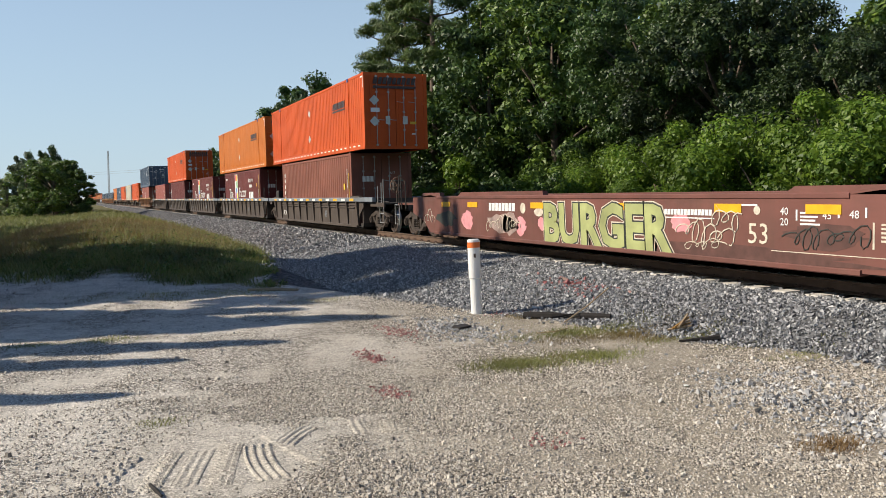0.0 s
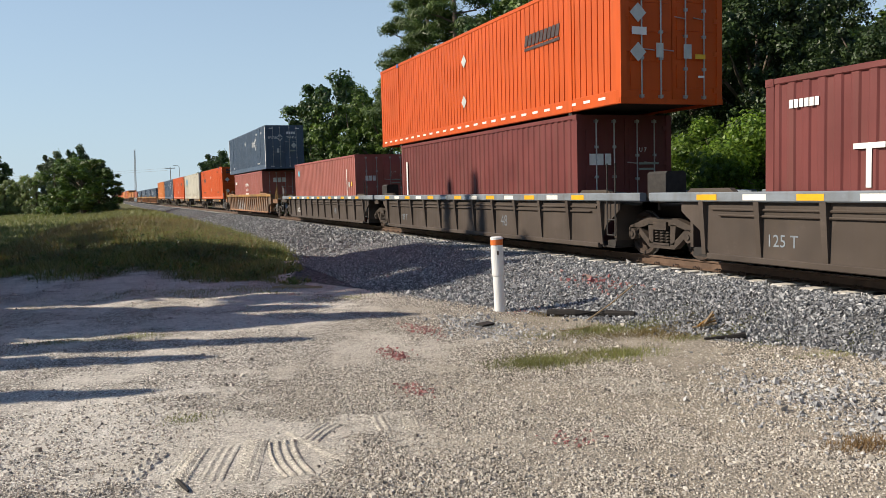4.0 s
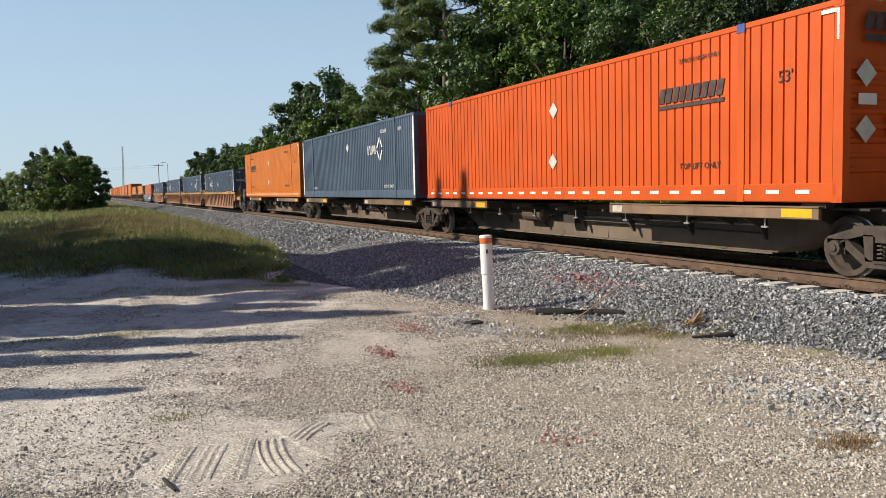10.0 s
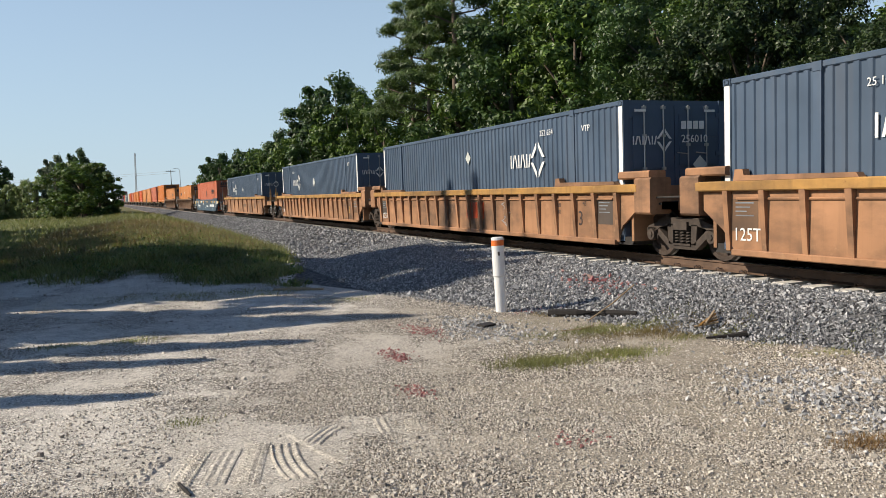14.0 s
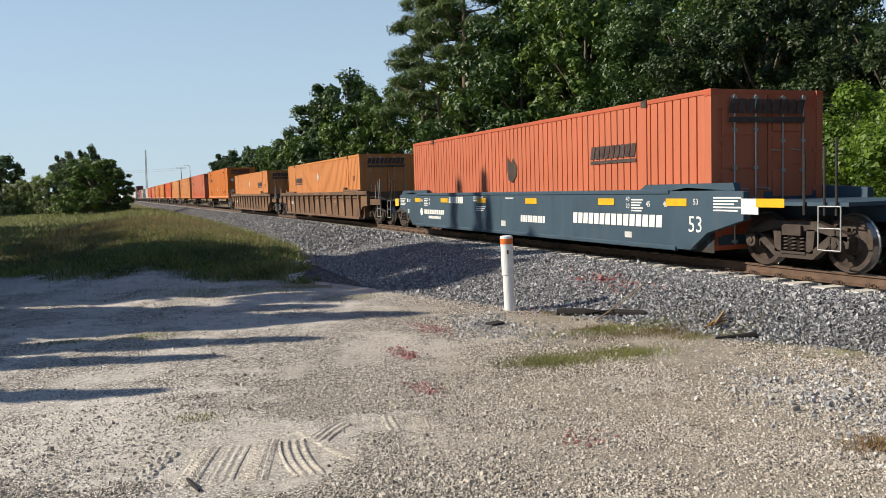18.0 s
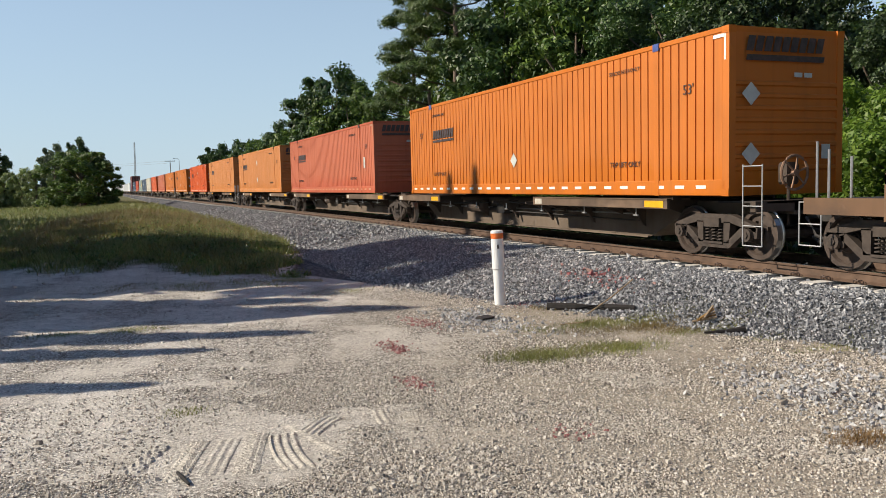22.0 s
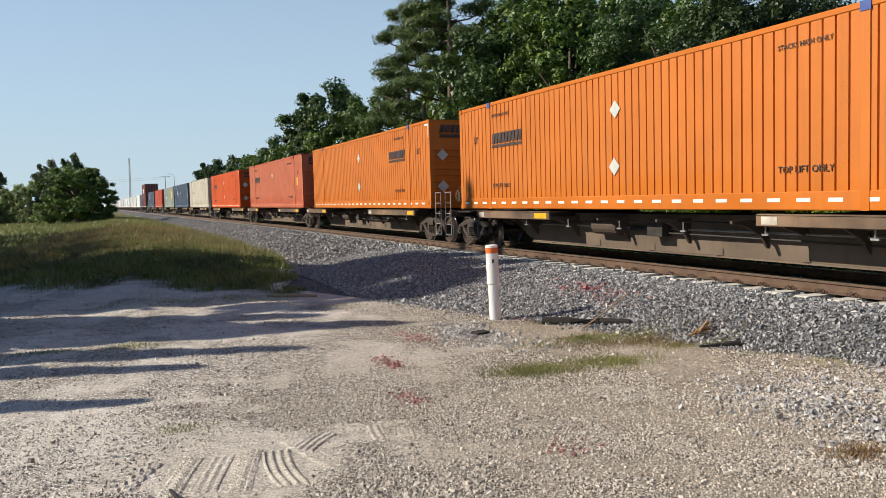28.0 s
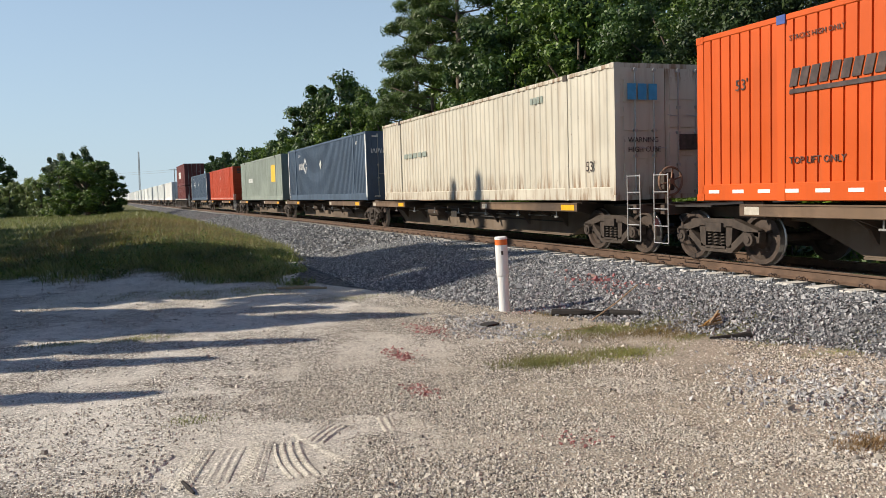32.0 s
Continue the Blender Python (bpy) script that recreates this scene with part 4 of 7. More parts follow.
        if kind == "dark" and shared and sign > 0:   # brake gear and a handrail between two wells
            part("brake_box", Shape().chamfer(half - 0.75, half - 0.15, -0.85, -0.35, 1.12, 1.72, 0.05), GRIME, w, "black brake gear box")
            for dx in (-1.35, -1.05):
                part("handrail", Shape().tube([(half + dx, -1.44, 0.42), (half + dx, -1.44, 1.92)], 0.018, 6), GRIME, w)
            part("step", Shape().tube([(half - 1.35, -1.44, 0.42), (half - 1.05, -1.44, 0.42)], 0.016, 5).tube([(half - 1.35, -1.44, 0.74), (half - 1.05, -1.44, 0.74)], 0.016, 5), GRIME, w)
        if not shared:
            xe = sign * (half + 1.05)
            st = SILL_YELLOW if kind == "tan" else GALV
            for k, dx in enumerate((0.0, 0.22, 0.62)):
                part("stanchion", Shape().tube([(xe - sign * dx, -1.28, 0.9), (xe - sign * dx, -1.28, 1.95 - 0.12 * k)], 0.02, 6), st, w)
            ladder(w, xe - 0.30, -1.32, 0.38, 1.05, 0.42, GALV, "step")
            coupler(w, sign * (half + 1.05), sign)
            if sign > 0 and kind == "dark":
                brake_wheel(w, xe, -0.72, 1.72)
        if ("b" if sign > 0 else "a") in trucks:
            truck(w, sign * half)
    pipe = Shape().tube([(half - 0.8, -1.30, 1.18), (half + 0.3, -1.30, 1.20), (half + 0.9, -1.0, 1.12)], 0.02, 6)
    part("brake_pipe", pipe, GRIME, w)
    MOVERS.append((w, mid, YC, RAIL_Z))
    return w, e, top


def smooth_well(label, body, a, b, marks, pads=None, plates=(-6.3, -3.3, 0.4, 3.6, 6.2)):
    """A newer smooth-sided well wagon with raised ends."""
    mid, half = (a + b) / 2, (b - a) / 2
    w = thing("well_wagon", label, "wagon", "wagons of the train")
    e = half - 0.9
    for sign in (-1, 1):
        ys = [sign * v for v in (1.32, 1.46)]
        lo, hi = min(ys), max(ys)
        s = Shape().prism_y([(-e + 1.2, 0.22), (e - 1.2, 0.22), (e - 0.72, 0.55), (e + 0.2, 0.80), (e + 0.2, 1.28), (e - 1.3, 1.36), (e - 1.8, 1.30),
                             (-e + 1.8, 1.30), (-e + 1.3, 1.36), (-e - 0.2, 1.28), (-e - 0.2, 0.80), (-e + 0.72, 0.55)], lo, hi)
        part("side_sheet", s, body, w)
        for x in (-e + 0.7, e - 1.3):
            part("cheek_plate", Shape().box(x, x + 0.6, sign * 1.31 - 0.008, sign * 1.31 + 0.008, 0.18, 0.70), GRIME, w)
        part("top_chord", Shape().chamfer(-e + 1.8, e - 1.8, lo - 0.02, hi + 0.02, 1.24, 1.33, 0.015), body, w)
        part("bottom_chord", Shape().chamfer(-e + 1.6, e - 1.6, lo - 0.03, hi + 0.03, 0.18, 0.27, 0.015), body, w)
        if sign < 0:
            for x in plates:
                part("reflector", cached(("srefl", 0), lambda: Shape().box(0, 0.62, -0.004, 0, 0, 0.14).mesh("reflector", REFLECT_YELLOW)), None, w, at=pose(x, -1.466, 1.02))
            for p0, p1 in pads or ((-e, -6.2), (6.2, e)):
                part("locking_guide", Shape().prism_y([(p0, 1.30), (p1, 1.30), (p1 - 0.05, 1.43), (p0 + 0.25, 1.43)], -1.46, -1.33), body, w)
    part("well_floor", Shape().box(-e + 1.2, e - 1.2, -1.32, 1.32, 0.18, 0.24), GRIME, w)
    for sign in (-1, 1):
        x0, x1 = sign * (e - 0.9), sign * (half + 1.25)
        lo, hi = min(x0, x1), max(x0, x1)
        part("bulkhead", Shape().box(lo if sign > 0 else hi - 0.08, lo + 0.08 if sign > 0 else hi, -1.32, 1.32, 0.30, 1.25), body, w)
        part("end_platform", Shape().box(lo, hi, -0.40, 0.40, 0.78, 1.06).box(lo, hi, -1.25, 1.25, 1.04, 1.10), body, w)
        xe = sign * (half + 1.05)
        for k, dx in enumerate((0.0, 0.22, 0.62)):
            part("stanchion", Shape().tube([(xe - sign * dx, -1.28, 0.9), (xe - sign * dx, -1.28, 2.05 - 0.10 * k)], 0.02, 6), GRIME, w)
        ladder(w, xe - 0.30, -1.32, 0.38, 1.05, 0.42, GALV, "step")
        coupler(w, sign * (half + 1.05), sign)
        truck(w, sign * half)
    for kind, x, z, *arg in marks:
        if kind == "text":
            part("marking", lettering(arg[0], arg[1], arg[2], shear=arg[3] if len(arg) > 3 else 0, bold=arg[4] if len(arg) > 4 else 0), None, w, at=pose(x, -1.463 - (arg[5] if len(arg) > 5 else 0.001), z))
        elif kind == "blocks":
            n, wd, h, mat = arg
            part("logo", blocks(n, wd, h, mat, 0.1, 0.2), None, w, "word mark drawn as plain blocks", at=pose(x, -1.462, z))
        elif kind == "sheet":
            part("marking", Shape().box(0, arg[0], -0.004, 0, 0, arg[1]), arg[2], w, at=pose(x, -1.462, z))
        elif kind == "scribble":     # joined-up loops of sprayed line
            q, loops = arg[2], max(3, int(arg[0] / 0.19))
            pts = [(arg[0] * u + 0.11 * math.sin(6.283 * loops * u + q) + 0.04 * math.sin(17 * u + q), -0.002, arg[1] * (0.5 + (0.30 + 0.16 * math.sin(9 * u + q)) * math.sin(6.283 * loops * u + 1.2 + q) + 0.10 * math.sin(4 * u + 2 * q))) for u in np.linspace(0, 1, loops * 9)]
            part("graffiti", Shape().tube(pts, arg[4] if len(arg) > 4 else 0.012, 4), arg[3], w, "sprayed looping scribble", at=pose(x, -1.462, z))
        elif kind == "blob":         # a cloudy patch of spray, uneven all round
            r = random.Random(arg[2])
            ring = [(arg[0] * (0.5 + 0.5 * math.cos(a) * r.uniform(0.65, 1.0)), arg[1] * (0.5 + 0.5 * math.sin(a) * r.uniform(0.65, 1.0))) for a in np.arange(0, 6.28, 0.33)]
            part("graffiti", Shape().prism_y(ring, -0.002, 0), arg[3], w, "cloudy patch of sprayed paint", at=pose(x, -1.4615, z))
        elif kind == "spot":
            part("logo", Shape().disc_y(0, 0, -0.004, 0, arg[0], 18), arg[1], w, "round mark", at=pose(x, -1.462, z))
        elif kind == "bars":
            s = Shape()
            for k in range(arg[0]):
                s.box(0, arg[1] * (1 - 0.12 * (k % 3)), -0.004, 0, -k * 0.055, -k * 0.055 + 0.028)
            part("marking", s, arg[2], w, "rows of small lettering, too small to read", at=pose(x, -1.462, z))
    MOVERS.append((w, mid, YC, RAIL_Z))
    return w


def spine_wagon(label, a, b, end_a=False, end_b=False):
    """One platform of an articulated spine wagon between truck places a (trailing) and b (leading); it owns the trailing truck."""
    mid, half = (a + b) / 2, (b - a) / 2
    w = thing("spine_wagon", label, "wagon", "wagons of the train")
    ea, eb = -half - (1.3 if end_a else 0.15), half + (1.3 if end_b else -0.35)
    s = Shape()
    s.prism_y([(ea, 0.80), (-half + 1.5, 0.74), (-half + 2.7, 0.22), (half - 2.7, 0.22), (half - 1.5, 0.74), (eb, 0.80), (eb, 1.00), (ea, 1.00)], -0.46, 0.46)
    part("centre_sill", s, SILL_BROWN, w, "dusty brown deep centre sill")
    for y in (-0.53, 0.455):
        part("bottom_flange", Shape().box(-half + 2.7, half - 2.7, y, y + 0.075, 0.20, 0.235), SILL_BROWN, w)
    part("pipe_run", Shape().tube([(-half + 3.2, -0.52, 0.70), (half - 3.0, -0.52, 0.70)], 0.022, 5), GALV, w)
    arm = cached("arm", lambda: Shape().prism_x([(-1.27, 0.93), (-0.455, 0.93), (-0.455, 0.42), (-0.50, 0.45), (-0.64, 0.66), (-1.0, 0.84), (-1.27, 0.88)], -0.03, 0.03).mesh("cross_bearer", SPINE))
    hanger = cached("hanger", lambda: Shape().tube([(0, 0, 0), (0, 0, -0.16)], 0.014, 5).box(-0.07, 0.07, -0.02, 0.02, -0.18, -0.15).mesh("pipe_hanger", GALV))
    for k in range(7):
        x = -half + 2.9 + k * (2 * half - 5.8) / 6
        part("cross_bearer", arm, None, w, at=pose(x, 0, 0))
        part("pipe_hanger", hanger, None, w, at=pose(x + 0.7, -1.18, 0.88))
    for x0, x1 in ((-half + 0.9, -half + 5.0), (half - 6.4, half - 1.0)):
        for y in (-1.32, 1.26):
            part("side_shelf", Shape().chamfer(x0, x1, y, y + 0.06, 0.86, 1.05, 0.01).box(x0, x1, min(y, y * 0.6), max(y + 0.06, y * 0.6), 1.03, 1.06), SHELF, w)
        for x in (x0 + 0.2, (x0 + x1) / 2, x1 - 0.3):
            part("outrigger", Shape().prism_x([(-1.30, 0.92), (1.30, 0.92), (1.30, 1.03), (-1.30, 1.03)], x, x + 0.10).prism_x([(-1.28, 0.92), (-0.3, 0.60), (-0.3, 0.92)], x + 0.02, x + 0.08), SPINE, w)
        for k, x in enumerate((x0 + 0.12, x1 - 0.72)):
            part("reflector", cached(("sp", k), lambda: Shape().box(0, 0.60 if k else 0.34, -0.004, 0, 0, 0.13).mesh("reflector", REFLECT_YELLOW if k else TAPE_WORN_WHITE)), None, w, at=pose(x, -1.322, 0.89))
    for x in (-half + 1.1, half - 1.2):
        for y in (-1.2, 1.0):
            part("container_pedestal", Shape().box(x - 0.22, x + 0.22, y, y + 0.20, 1.03, 1.105).box(x - 0.24, x - 0.20, y, y + 0.2, 0.98, 1.16), SPINE, w)
    for x in (ea, eb - 1.2):
        part("walkway", Shape().box(x, x + 1.2, -1.05, 1.05, 0.995, 1.03), GRIME, w)
    part("air_reservoir", Shape().tube([(-half + 6.0, -0.62, 0.72), (-half + 6.05, -0.62, 0.72), (-half + 7.0, -0.62, 0.72), (-half + 7.05, -0.62, 0.72)], [0.10, 0.19, 0.19, 0.10], 14), SPINE, w, "round air tank")
    part("brake_pipe", Shape().tube([(-half + 0.8, -0.75, 0.88), (-half + 5, -0.78, 0.80), (0, -0.75, 0.88), (half - 4, -0.78, 0.82), (half - 0.8, -0.7, 0.88)], 0.022, 5), GRIME, w)
    part("brake_rigging", Shape().tube([(-half + 7.2, -0.5, 0.66), (-half + 8.2, -0.55, 0.70)], 0.06, 8).box(-half + 8.1, -half + 8.6, -0.75, -0.5, 0.55, 0.85).tube([(-half + 8.6, -0.6, 0.62), (half - 3, -0.5, 0.55)], 0.018, 5), GRIME, w)
    for end, sign, xe in ((end_a, -1, ea), (end_b, 1, eb)):
        if end:
            ladder(w, xe - 0.25 if sign > 0 else xe - 0.15, -1.34, 0.30, 1.65, 0.44, GALV)
            part("end_frame", Shape().box(min(xe, xe - sign * 0.12), max(xe, xe - sign * 0.12), -1.3, 1.3, 0.86, 1.04), SPINE, w)
            coupler(w, xe - sign * 0.1, sign)
            if sign > 0:
                brake_wheel(w, xe - 0.1, -0.4, 1.5)
    truck(w, -half)
    if end_b:
        truck(w, half)
    MOVERS.append((w, mid, YC, RAIL_Z))
    return w


def load(c, lead, length, top):
    """Sets a container with its leading end at that place along the train and its roof at that height above the rails."""
    if top > 5:                      # twist locks hold it to the one below
        lock = cached("twist_lock", lambda: Shape().box(-0.08, 0.08, -0.07, 0.07, -0.08, 0.0).mesh("twist_lock", GRIME))
        for x in (-6.0, 6.0):
            for y in (-1.2, 1.2):
                part("twist_lock", lock, None, c, at=pose(x, y, 0))
    MOVERS.append((c, lead - length / 2, YC, RAIL_Z + top - 2.90))

# ---- the train, from its front to its end ----
FT53, FT40 = 16.154, 12.192
SCREED = lambda x: [("text", x, 0.58, "TOP LIFT ONLY", 0.155, BLACK), ("text", x, 2.48, "STACKS HIGH ONLY", 0.115, BLACK)]
REAR = lambda: [("word", -5.9, 1.66, 1.0), ("text", -7.1, 1.85, "53'", 0.26, BLACK)] + SCREED(-5.9) + [("text", 6.85, 1.85, "53'", 0.26, BLACK)] + SCREED(4.45)
LEAD = lambda: [("word", 3.9, 1.70, 1.0), ("text", 6.85, 1.85, "53'", 0.26, BLACK)] + SCREED(4.5)
TWO = [("diamond", 0.0, 2.07, 0.19), ("diamond", -0.05, 0.89, 0.19)]
EWALL = [("eword", -0.95, 2.32, 0.005), ("ediamond", -0.86, 1.75, 0.20), ("ediamond", -0.86, 0.72, 0.20), ("esheet", 0.75, 0.62, 0.20, 0.26, PLACARD), ("eblocks", 0.10, 2.05, 2, 0.45, 0.08, PLACARD)]
EDOOR = [("eword", -0.95, 2.30, 0.03), ("ediamond", -0.90, 1.85, 0.20), ("ediamond", -0.90, 1.05, 0.20), ("esheet", -0.45, 0.95, 0.18, 0.30, PLACARD), ("esheet", 0.25, 0.95, 0.20, 0.30, PLACARD),
         ("esheet", -1.05, 1.40, 0.36, 0.16, WHITE), ("esheet", 0.55, 0.95, 0.26, 0.10, MARK_YELLOW), ("esheet", 0.62, 0.55, 0.16, 0.05, WHITE)]
UMARK = [("lozenge", 2.85, 1.68, 0.38), ("text", 4.5, 2.42, "252 654", 0.20, MARK_WHITE), ("text", 4.8, 0.38, "TOP LIFT ONLY", 0.155, MARK_WHITE), ("text", 6.45, 2.38, "VTP", 0.20, MARK_WHITE), ("diamond", 0.08, 2.10, 0.19), ("text", -5.9, 0.38, "TOP LIFT", 0.15, MARK_WHITE)]
UBACK = [("lozenge", -5.1, 1.70, 0.38), ("text", -5.2, 2.42, "25 104", 0.17, MARK_WHITE), ("diamond", -0.05, 1.82, 0.24), ("text", 6.45, 2.42, "VTP", 0.20, MARK_WHITE)]


def uend(number):
    return [("elozenge", -1.12, 1.98, 0.20), ("etext", 0.12, 2.02, number, 0.23, MARK_WHITE), ("eblocks", 0.12, 2.30, 4, 0.62, 0.17, MARK_WHITE), ("ediamond", 0.60, 1.55, 0.19), ("esheet", -0.55, 1.05, 0.16, 0.30, PLACARD), ("esheet", 0.30, 1.15, 0.40, 0.10, SAGE),
            ("esheet", -1.05, 2.66, 0.28, 0.05, REFLECT_WHITE), ("esheet", 0.72, 2.66, 0.28, 0.05, REFLECT_WHITE), ("esheet", -1.0, 0.14, 0.25, 0.04, REFLECT_WHITE), ("esheet", 0.6, 0.14, 0.25, 0.04, REFLECT_WHITE)]


FACTOR = [("text", -4.42, 1.16, "The", 0.92, MARK_WHITE), ("patch", -2.15, 1.06), ("text", -0.70, 1.22, "Factor", 0.92, MARK_WHITE), ("stars", 2.70, 1.90), ("blocks", 2.65, 1.08, 3, 1.40, 0.45, MARK_WHITE),
          ("blocks", -5.6, 2.40, 6, 0.60, 0.13, MARK_WHITE), ("sheet", 5.55, 1.15, 0.045, 0.55, PLACARD), ("sheet", 5.55, 1.95, 0.045, 0.60, PLACARD), ("sheet", 5.72, 1.25, 0.05, 1.3, MARK_YELLOW), ("sheet", 5.0, 1.85, 0.16, 0.20, MARK_YELLOW)]
DARKDOOR = [("eblocks", -0.85, 1.75, 3, 0.5, 0.22, MARK_WHITE), ("etext", 0.35, 2.05, "U 7", 0.14, MARK_WHITE), ("esheet", 0.35, 1.75, 0.55, 0.05, SAGE), ("esheet", 0.35, 1.62, 0.42, 0.05, SAGE)]


def orange(mat, lead, top, end, marks, label):
    load(container(label, FT53, mat, end, marks=marks, tape=WORN_TAPE if mat in (CORAL, YELLOWED) else REFLECT_WHITE), lead, FT53, top)


def slate(lead, top, end, marks, label, lead_end=None):
    load(container(label, FT53, NAVY, end, wave=0.225, depth=0.028, marks=marks, stripe=WHITE, post=NAVY, lead_end=lead_end), lead, FT53, top)


# the empty oxide-red wagon with graffiti
GRAF_SILVER, SKY_LABEL = plain("silver_spray_paint", (0.46, 0.43, 0.41), 0.45, 0.3, 0.15), plain("light_blue_sticker", (0.16, 0.52, 0.66), 0.5)
GRAF_PALE, GRAF_SMOKE = plain("graffiti_cream", (0.62, 0.55, 0.44), 0.6, vary=0.3), plain("graffiti_smoky_film", (0.100, 0.045, 0.036), 0.6, vary=0.3)
GRAF_GREEN, GRAF_PINK = plain("graffiti_yellow_green", (0.37, 0.40, 0.17), 0.5, vary=0.3, scale=2), plain("graffiti_pink", (0.70, 0.30, 0.32), 0.5)
GRAF_WHITE, GRAF_DARK = plain("graffiti_white", (0.34, 0.25, 0.22), 0.6, vary=0.5, scale=4), plain("graffiti_outline", (0.035, 0.04, 0.035), 0.6)
smooth_well("oxide-red empty well wagon with a spray-painted side", WELL_OXIDE, -25.3, -5.4, [
    ("text", -0.98, 0.29, "BURGER", 1.19, GRAF_PALE, -0.06, 0.100, 0.001), ("text", -0.98, 0.29, "BURGER", 1.19, GRAF_DARK, -0.06, 0.078, 0.004), ("text", -0.98, 0.29, "BURGER", 1.19, GRAF_GREEN, -0.06, 0.048, 0.007),
    ("blob", -1.30, 0.50, 0.42, 0.36, 3, GRAF_PINK), ("blob", 3.45, 0.60, 0.62, 0.42, 4, GRAF_PINK), ("sheet", 2.36, 0.60, 0.16, 0.24, GRAF_PINK), ("blob", -1.5, 0.82, 0.55, 0.25, 8, GRAF_PALE),
    ("scribble", 3.75, 0.42, 1.25, 0.52, 4, GRAF_PALE, 0.014), ("scribble", 4.55, 0.72, 0.65, 0.42, 7, GRAF_PALE, 0.014), ("scribble", 3.9, 0.36, 0.9, 0.22, 2, GRAF_PALE, 0.010),
    ("blob", -4.0, 0.34, 1.7, 0.56, 11, GRAF_WHITE), ("blob", -3.2, 0.30, 1.1, 0.66, 12, GRAF_WHITE), ("blob", -2.35, 0.30, 0.55, 0.60, 13, GRAF_PINK), ("scribble", -3.9, 0.36, 1.7, 0.48, 9, GRAF_PALE), ("blob", -5.6, 0.34, 0.9, 0.62, 14, GRAF_PINK), ("blob", -7.4, 0.42, 1.6, 0.5, 15, GRAF_DARK), ("scribble", -8.2, 0.42, 0.7, 0.5, 3, GRAF_PALE),
    ("text", 5.35, 0.54, "53", 0.46, GRAF_PALE), ("text", 6.02, 1.00, "40", 0.16, MARK_WHITE), ("text", 6.02, 0.84, "20", 0.16, MARK_WHITE), ("text", 6.80, 0.95, "45", 0.16, MARK_WHITE), ("text", 7.25, 0.97, "48", 0.16, MARK_WHITE), ("sheet", 6.32, 0.92, 0.03, 0.16, MARK_WHITE), ("sheet", 7.06, 0.97, 0.03, 0.13, MARK_WHITE), ("sheet", 7.50, 0.98, 0.03, 0.14, MARK_WHITE),
    ("blocks", -3.80, 0.94, 8, 1.45, 0.20, MARK_WHITE), ("spot", -1.98, 1.02, 0.13, GRAF_PALE), ("blocks", 3.30, 0.96, 14, 1.25, 0.10, MARK_WHITE), ("sheet", 3.25, 0.90, 1.35, 0.02, MARK_WHITE), ("bars", 6.40, 1.02, 4, 0.36, MARK_WHITE), ("bars", 4.96, 1.13, 1, 0.60, MARK_WHITE), ("spot", 5.55, 1.06, 0.07, GRAF_PALE),
    ("blob", 6.05, 0.48, 1.6, 0.46, 21, GRAF_SMOKE), ("scribble", 6.2, 0.50, 1.35, 0.40, 5, GRAF_DARK), ("sheet", 5.85, 0.44, 3.2, 0.012, GRAF_PALE), ("sheet", 7.62, 0.56, 0.03, 0.36, GRAF_PALE), ("bars", 7.75, 0.88, 5, 0.6, GRAF_PALE), ("blob", -0.9, 0.18, 9.5, 0.35, 31, GRAF_SMOKE)],
    pads=((-8.6, -7.0), (-5.8, -1.0), (6.05, 9.2)), plates=(-6.9, -5.1, -1.6, 1.7, 4.6, 6.5))

# five dark articulated wells with double stacks
DARKLAB = "dark grey-brown articulated well wagon with a pale top chord"
NODES = [-119.1, -101.1, -83.0, -64.9, -46.9, -29.1]
for k in range(5):
    w, e, top = well_wagon(DARKLAB, "dark", NODES[k], NODES[k + 1], shared_a=k > 0, shared_b=k < 4, trucks="ab" if k == 4 else "a")
    part("marking", lettering("48", 0.42, SILL_STEEL), None, w, at=pose(2.4, -1.372, 0.45))
    part("marking", lettering(("AOK", "125 T", "125 T", "125 T", "AOK")[k], 0.36 if k in (0, 4) else 0.28, MARK_WHITE if k in (0, 4) else SILL_STEEL), None, w, at=pose(-5.60 if k == 0 else -5.60 if k == 4 else -5.92, -1.373, 0.42))
load(container("russet forty-foot container with pale vertical lettering", FT40, RUSSET, "door", marks=[("blocks", -5.6, 2.2 - 0.30 * k, 1, 0.22, 0.20, WHITE) for k in range(6)] + [("sheet", 5.0, 1.45, 0.20, 0.24, MARK_YELLOW), ("sheet", 5.50, 0.35, 0.045, 0.9, PLACARD), ("sheet", 5.50, 1.5, 0.045, 0.8, PLACARD), ("sheet", 5.72, 0.4, 0.04, 1.7, MARK_YELLOW)] + DARKDOOR), -31.73, FT40, 3.08)
orange(ORANGE, -29.9, 6.05, "door", [("word", 3.85, 1.72, 1.0)] + TWO + EDOOR, "orange corrugated container stacked on top with pale hazard placards")
load(container("maroon forty-foot container with a large white slogan", FT40, MAROON, "door", marks=FACTOR + DARKDOOR), -49.85, FT40, 3.08)
orange(AMBER, -47.95, 6.05, "wall", [("word", 3.85, 1.72, 1.0)] + TWO + EWALL, "amber orange container stacked on top of a maroon one")
load(container("maroon forty-foot container with a large white slogan", FT40, MAROON, "door", marks=FACTOR + DARKDOOR), -67.78, FT40, 3.08)
load(container("maroon forty-foot leased container with a white label", FT40, MAROON, "door", marks=[("blocks", -5.6, 0.8, 1, 0.16, 1.5, WHITE), ("sheet", 5.2, 0.5, 0.25, 0.25, MARK_YELLOW), ("eblocks", -1.0, 1.75, 3, 0.62, 0.26, MARK_WHITE)] + DARKDOOR[1:]), -85.77, FT40, 3.08)
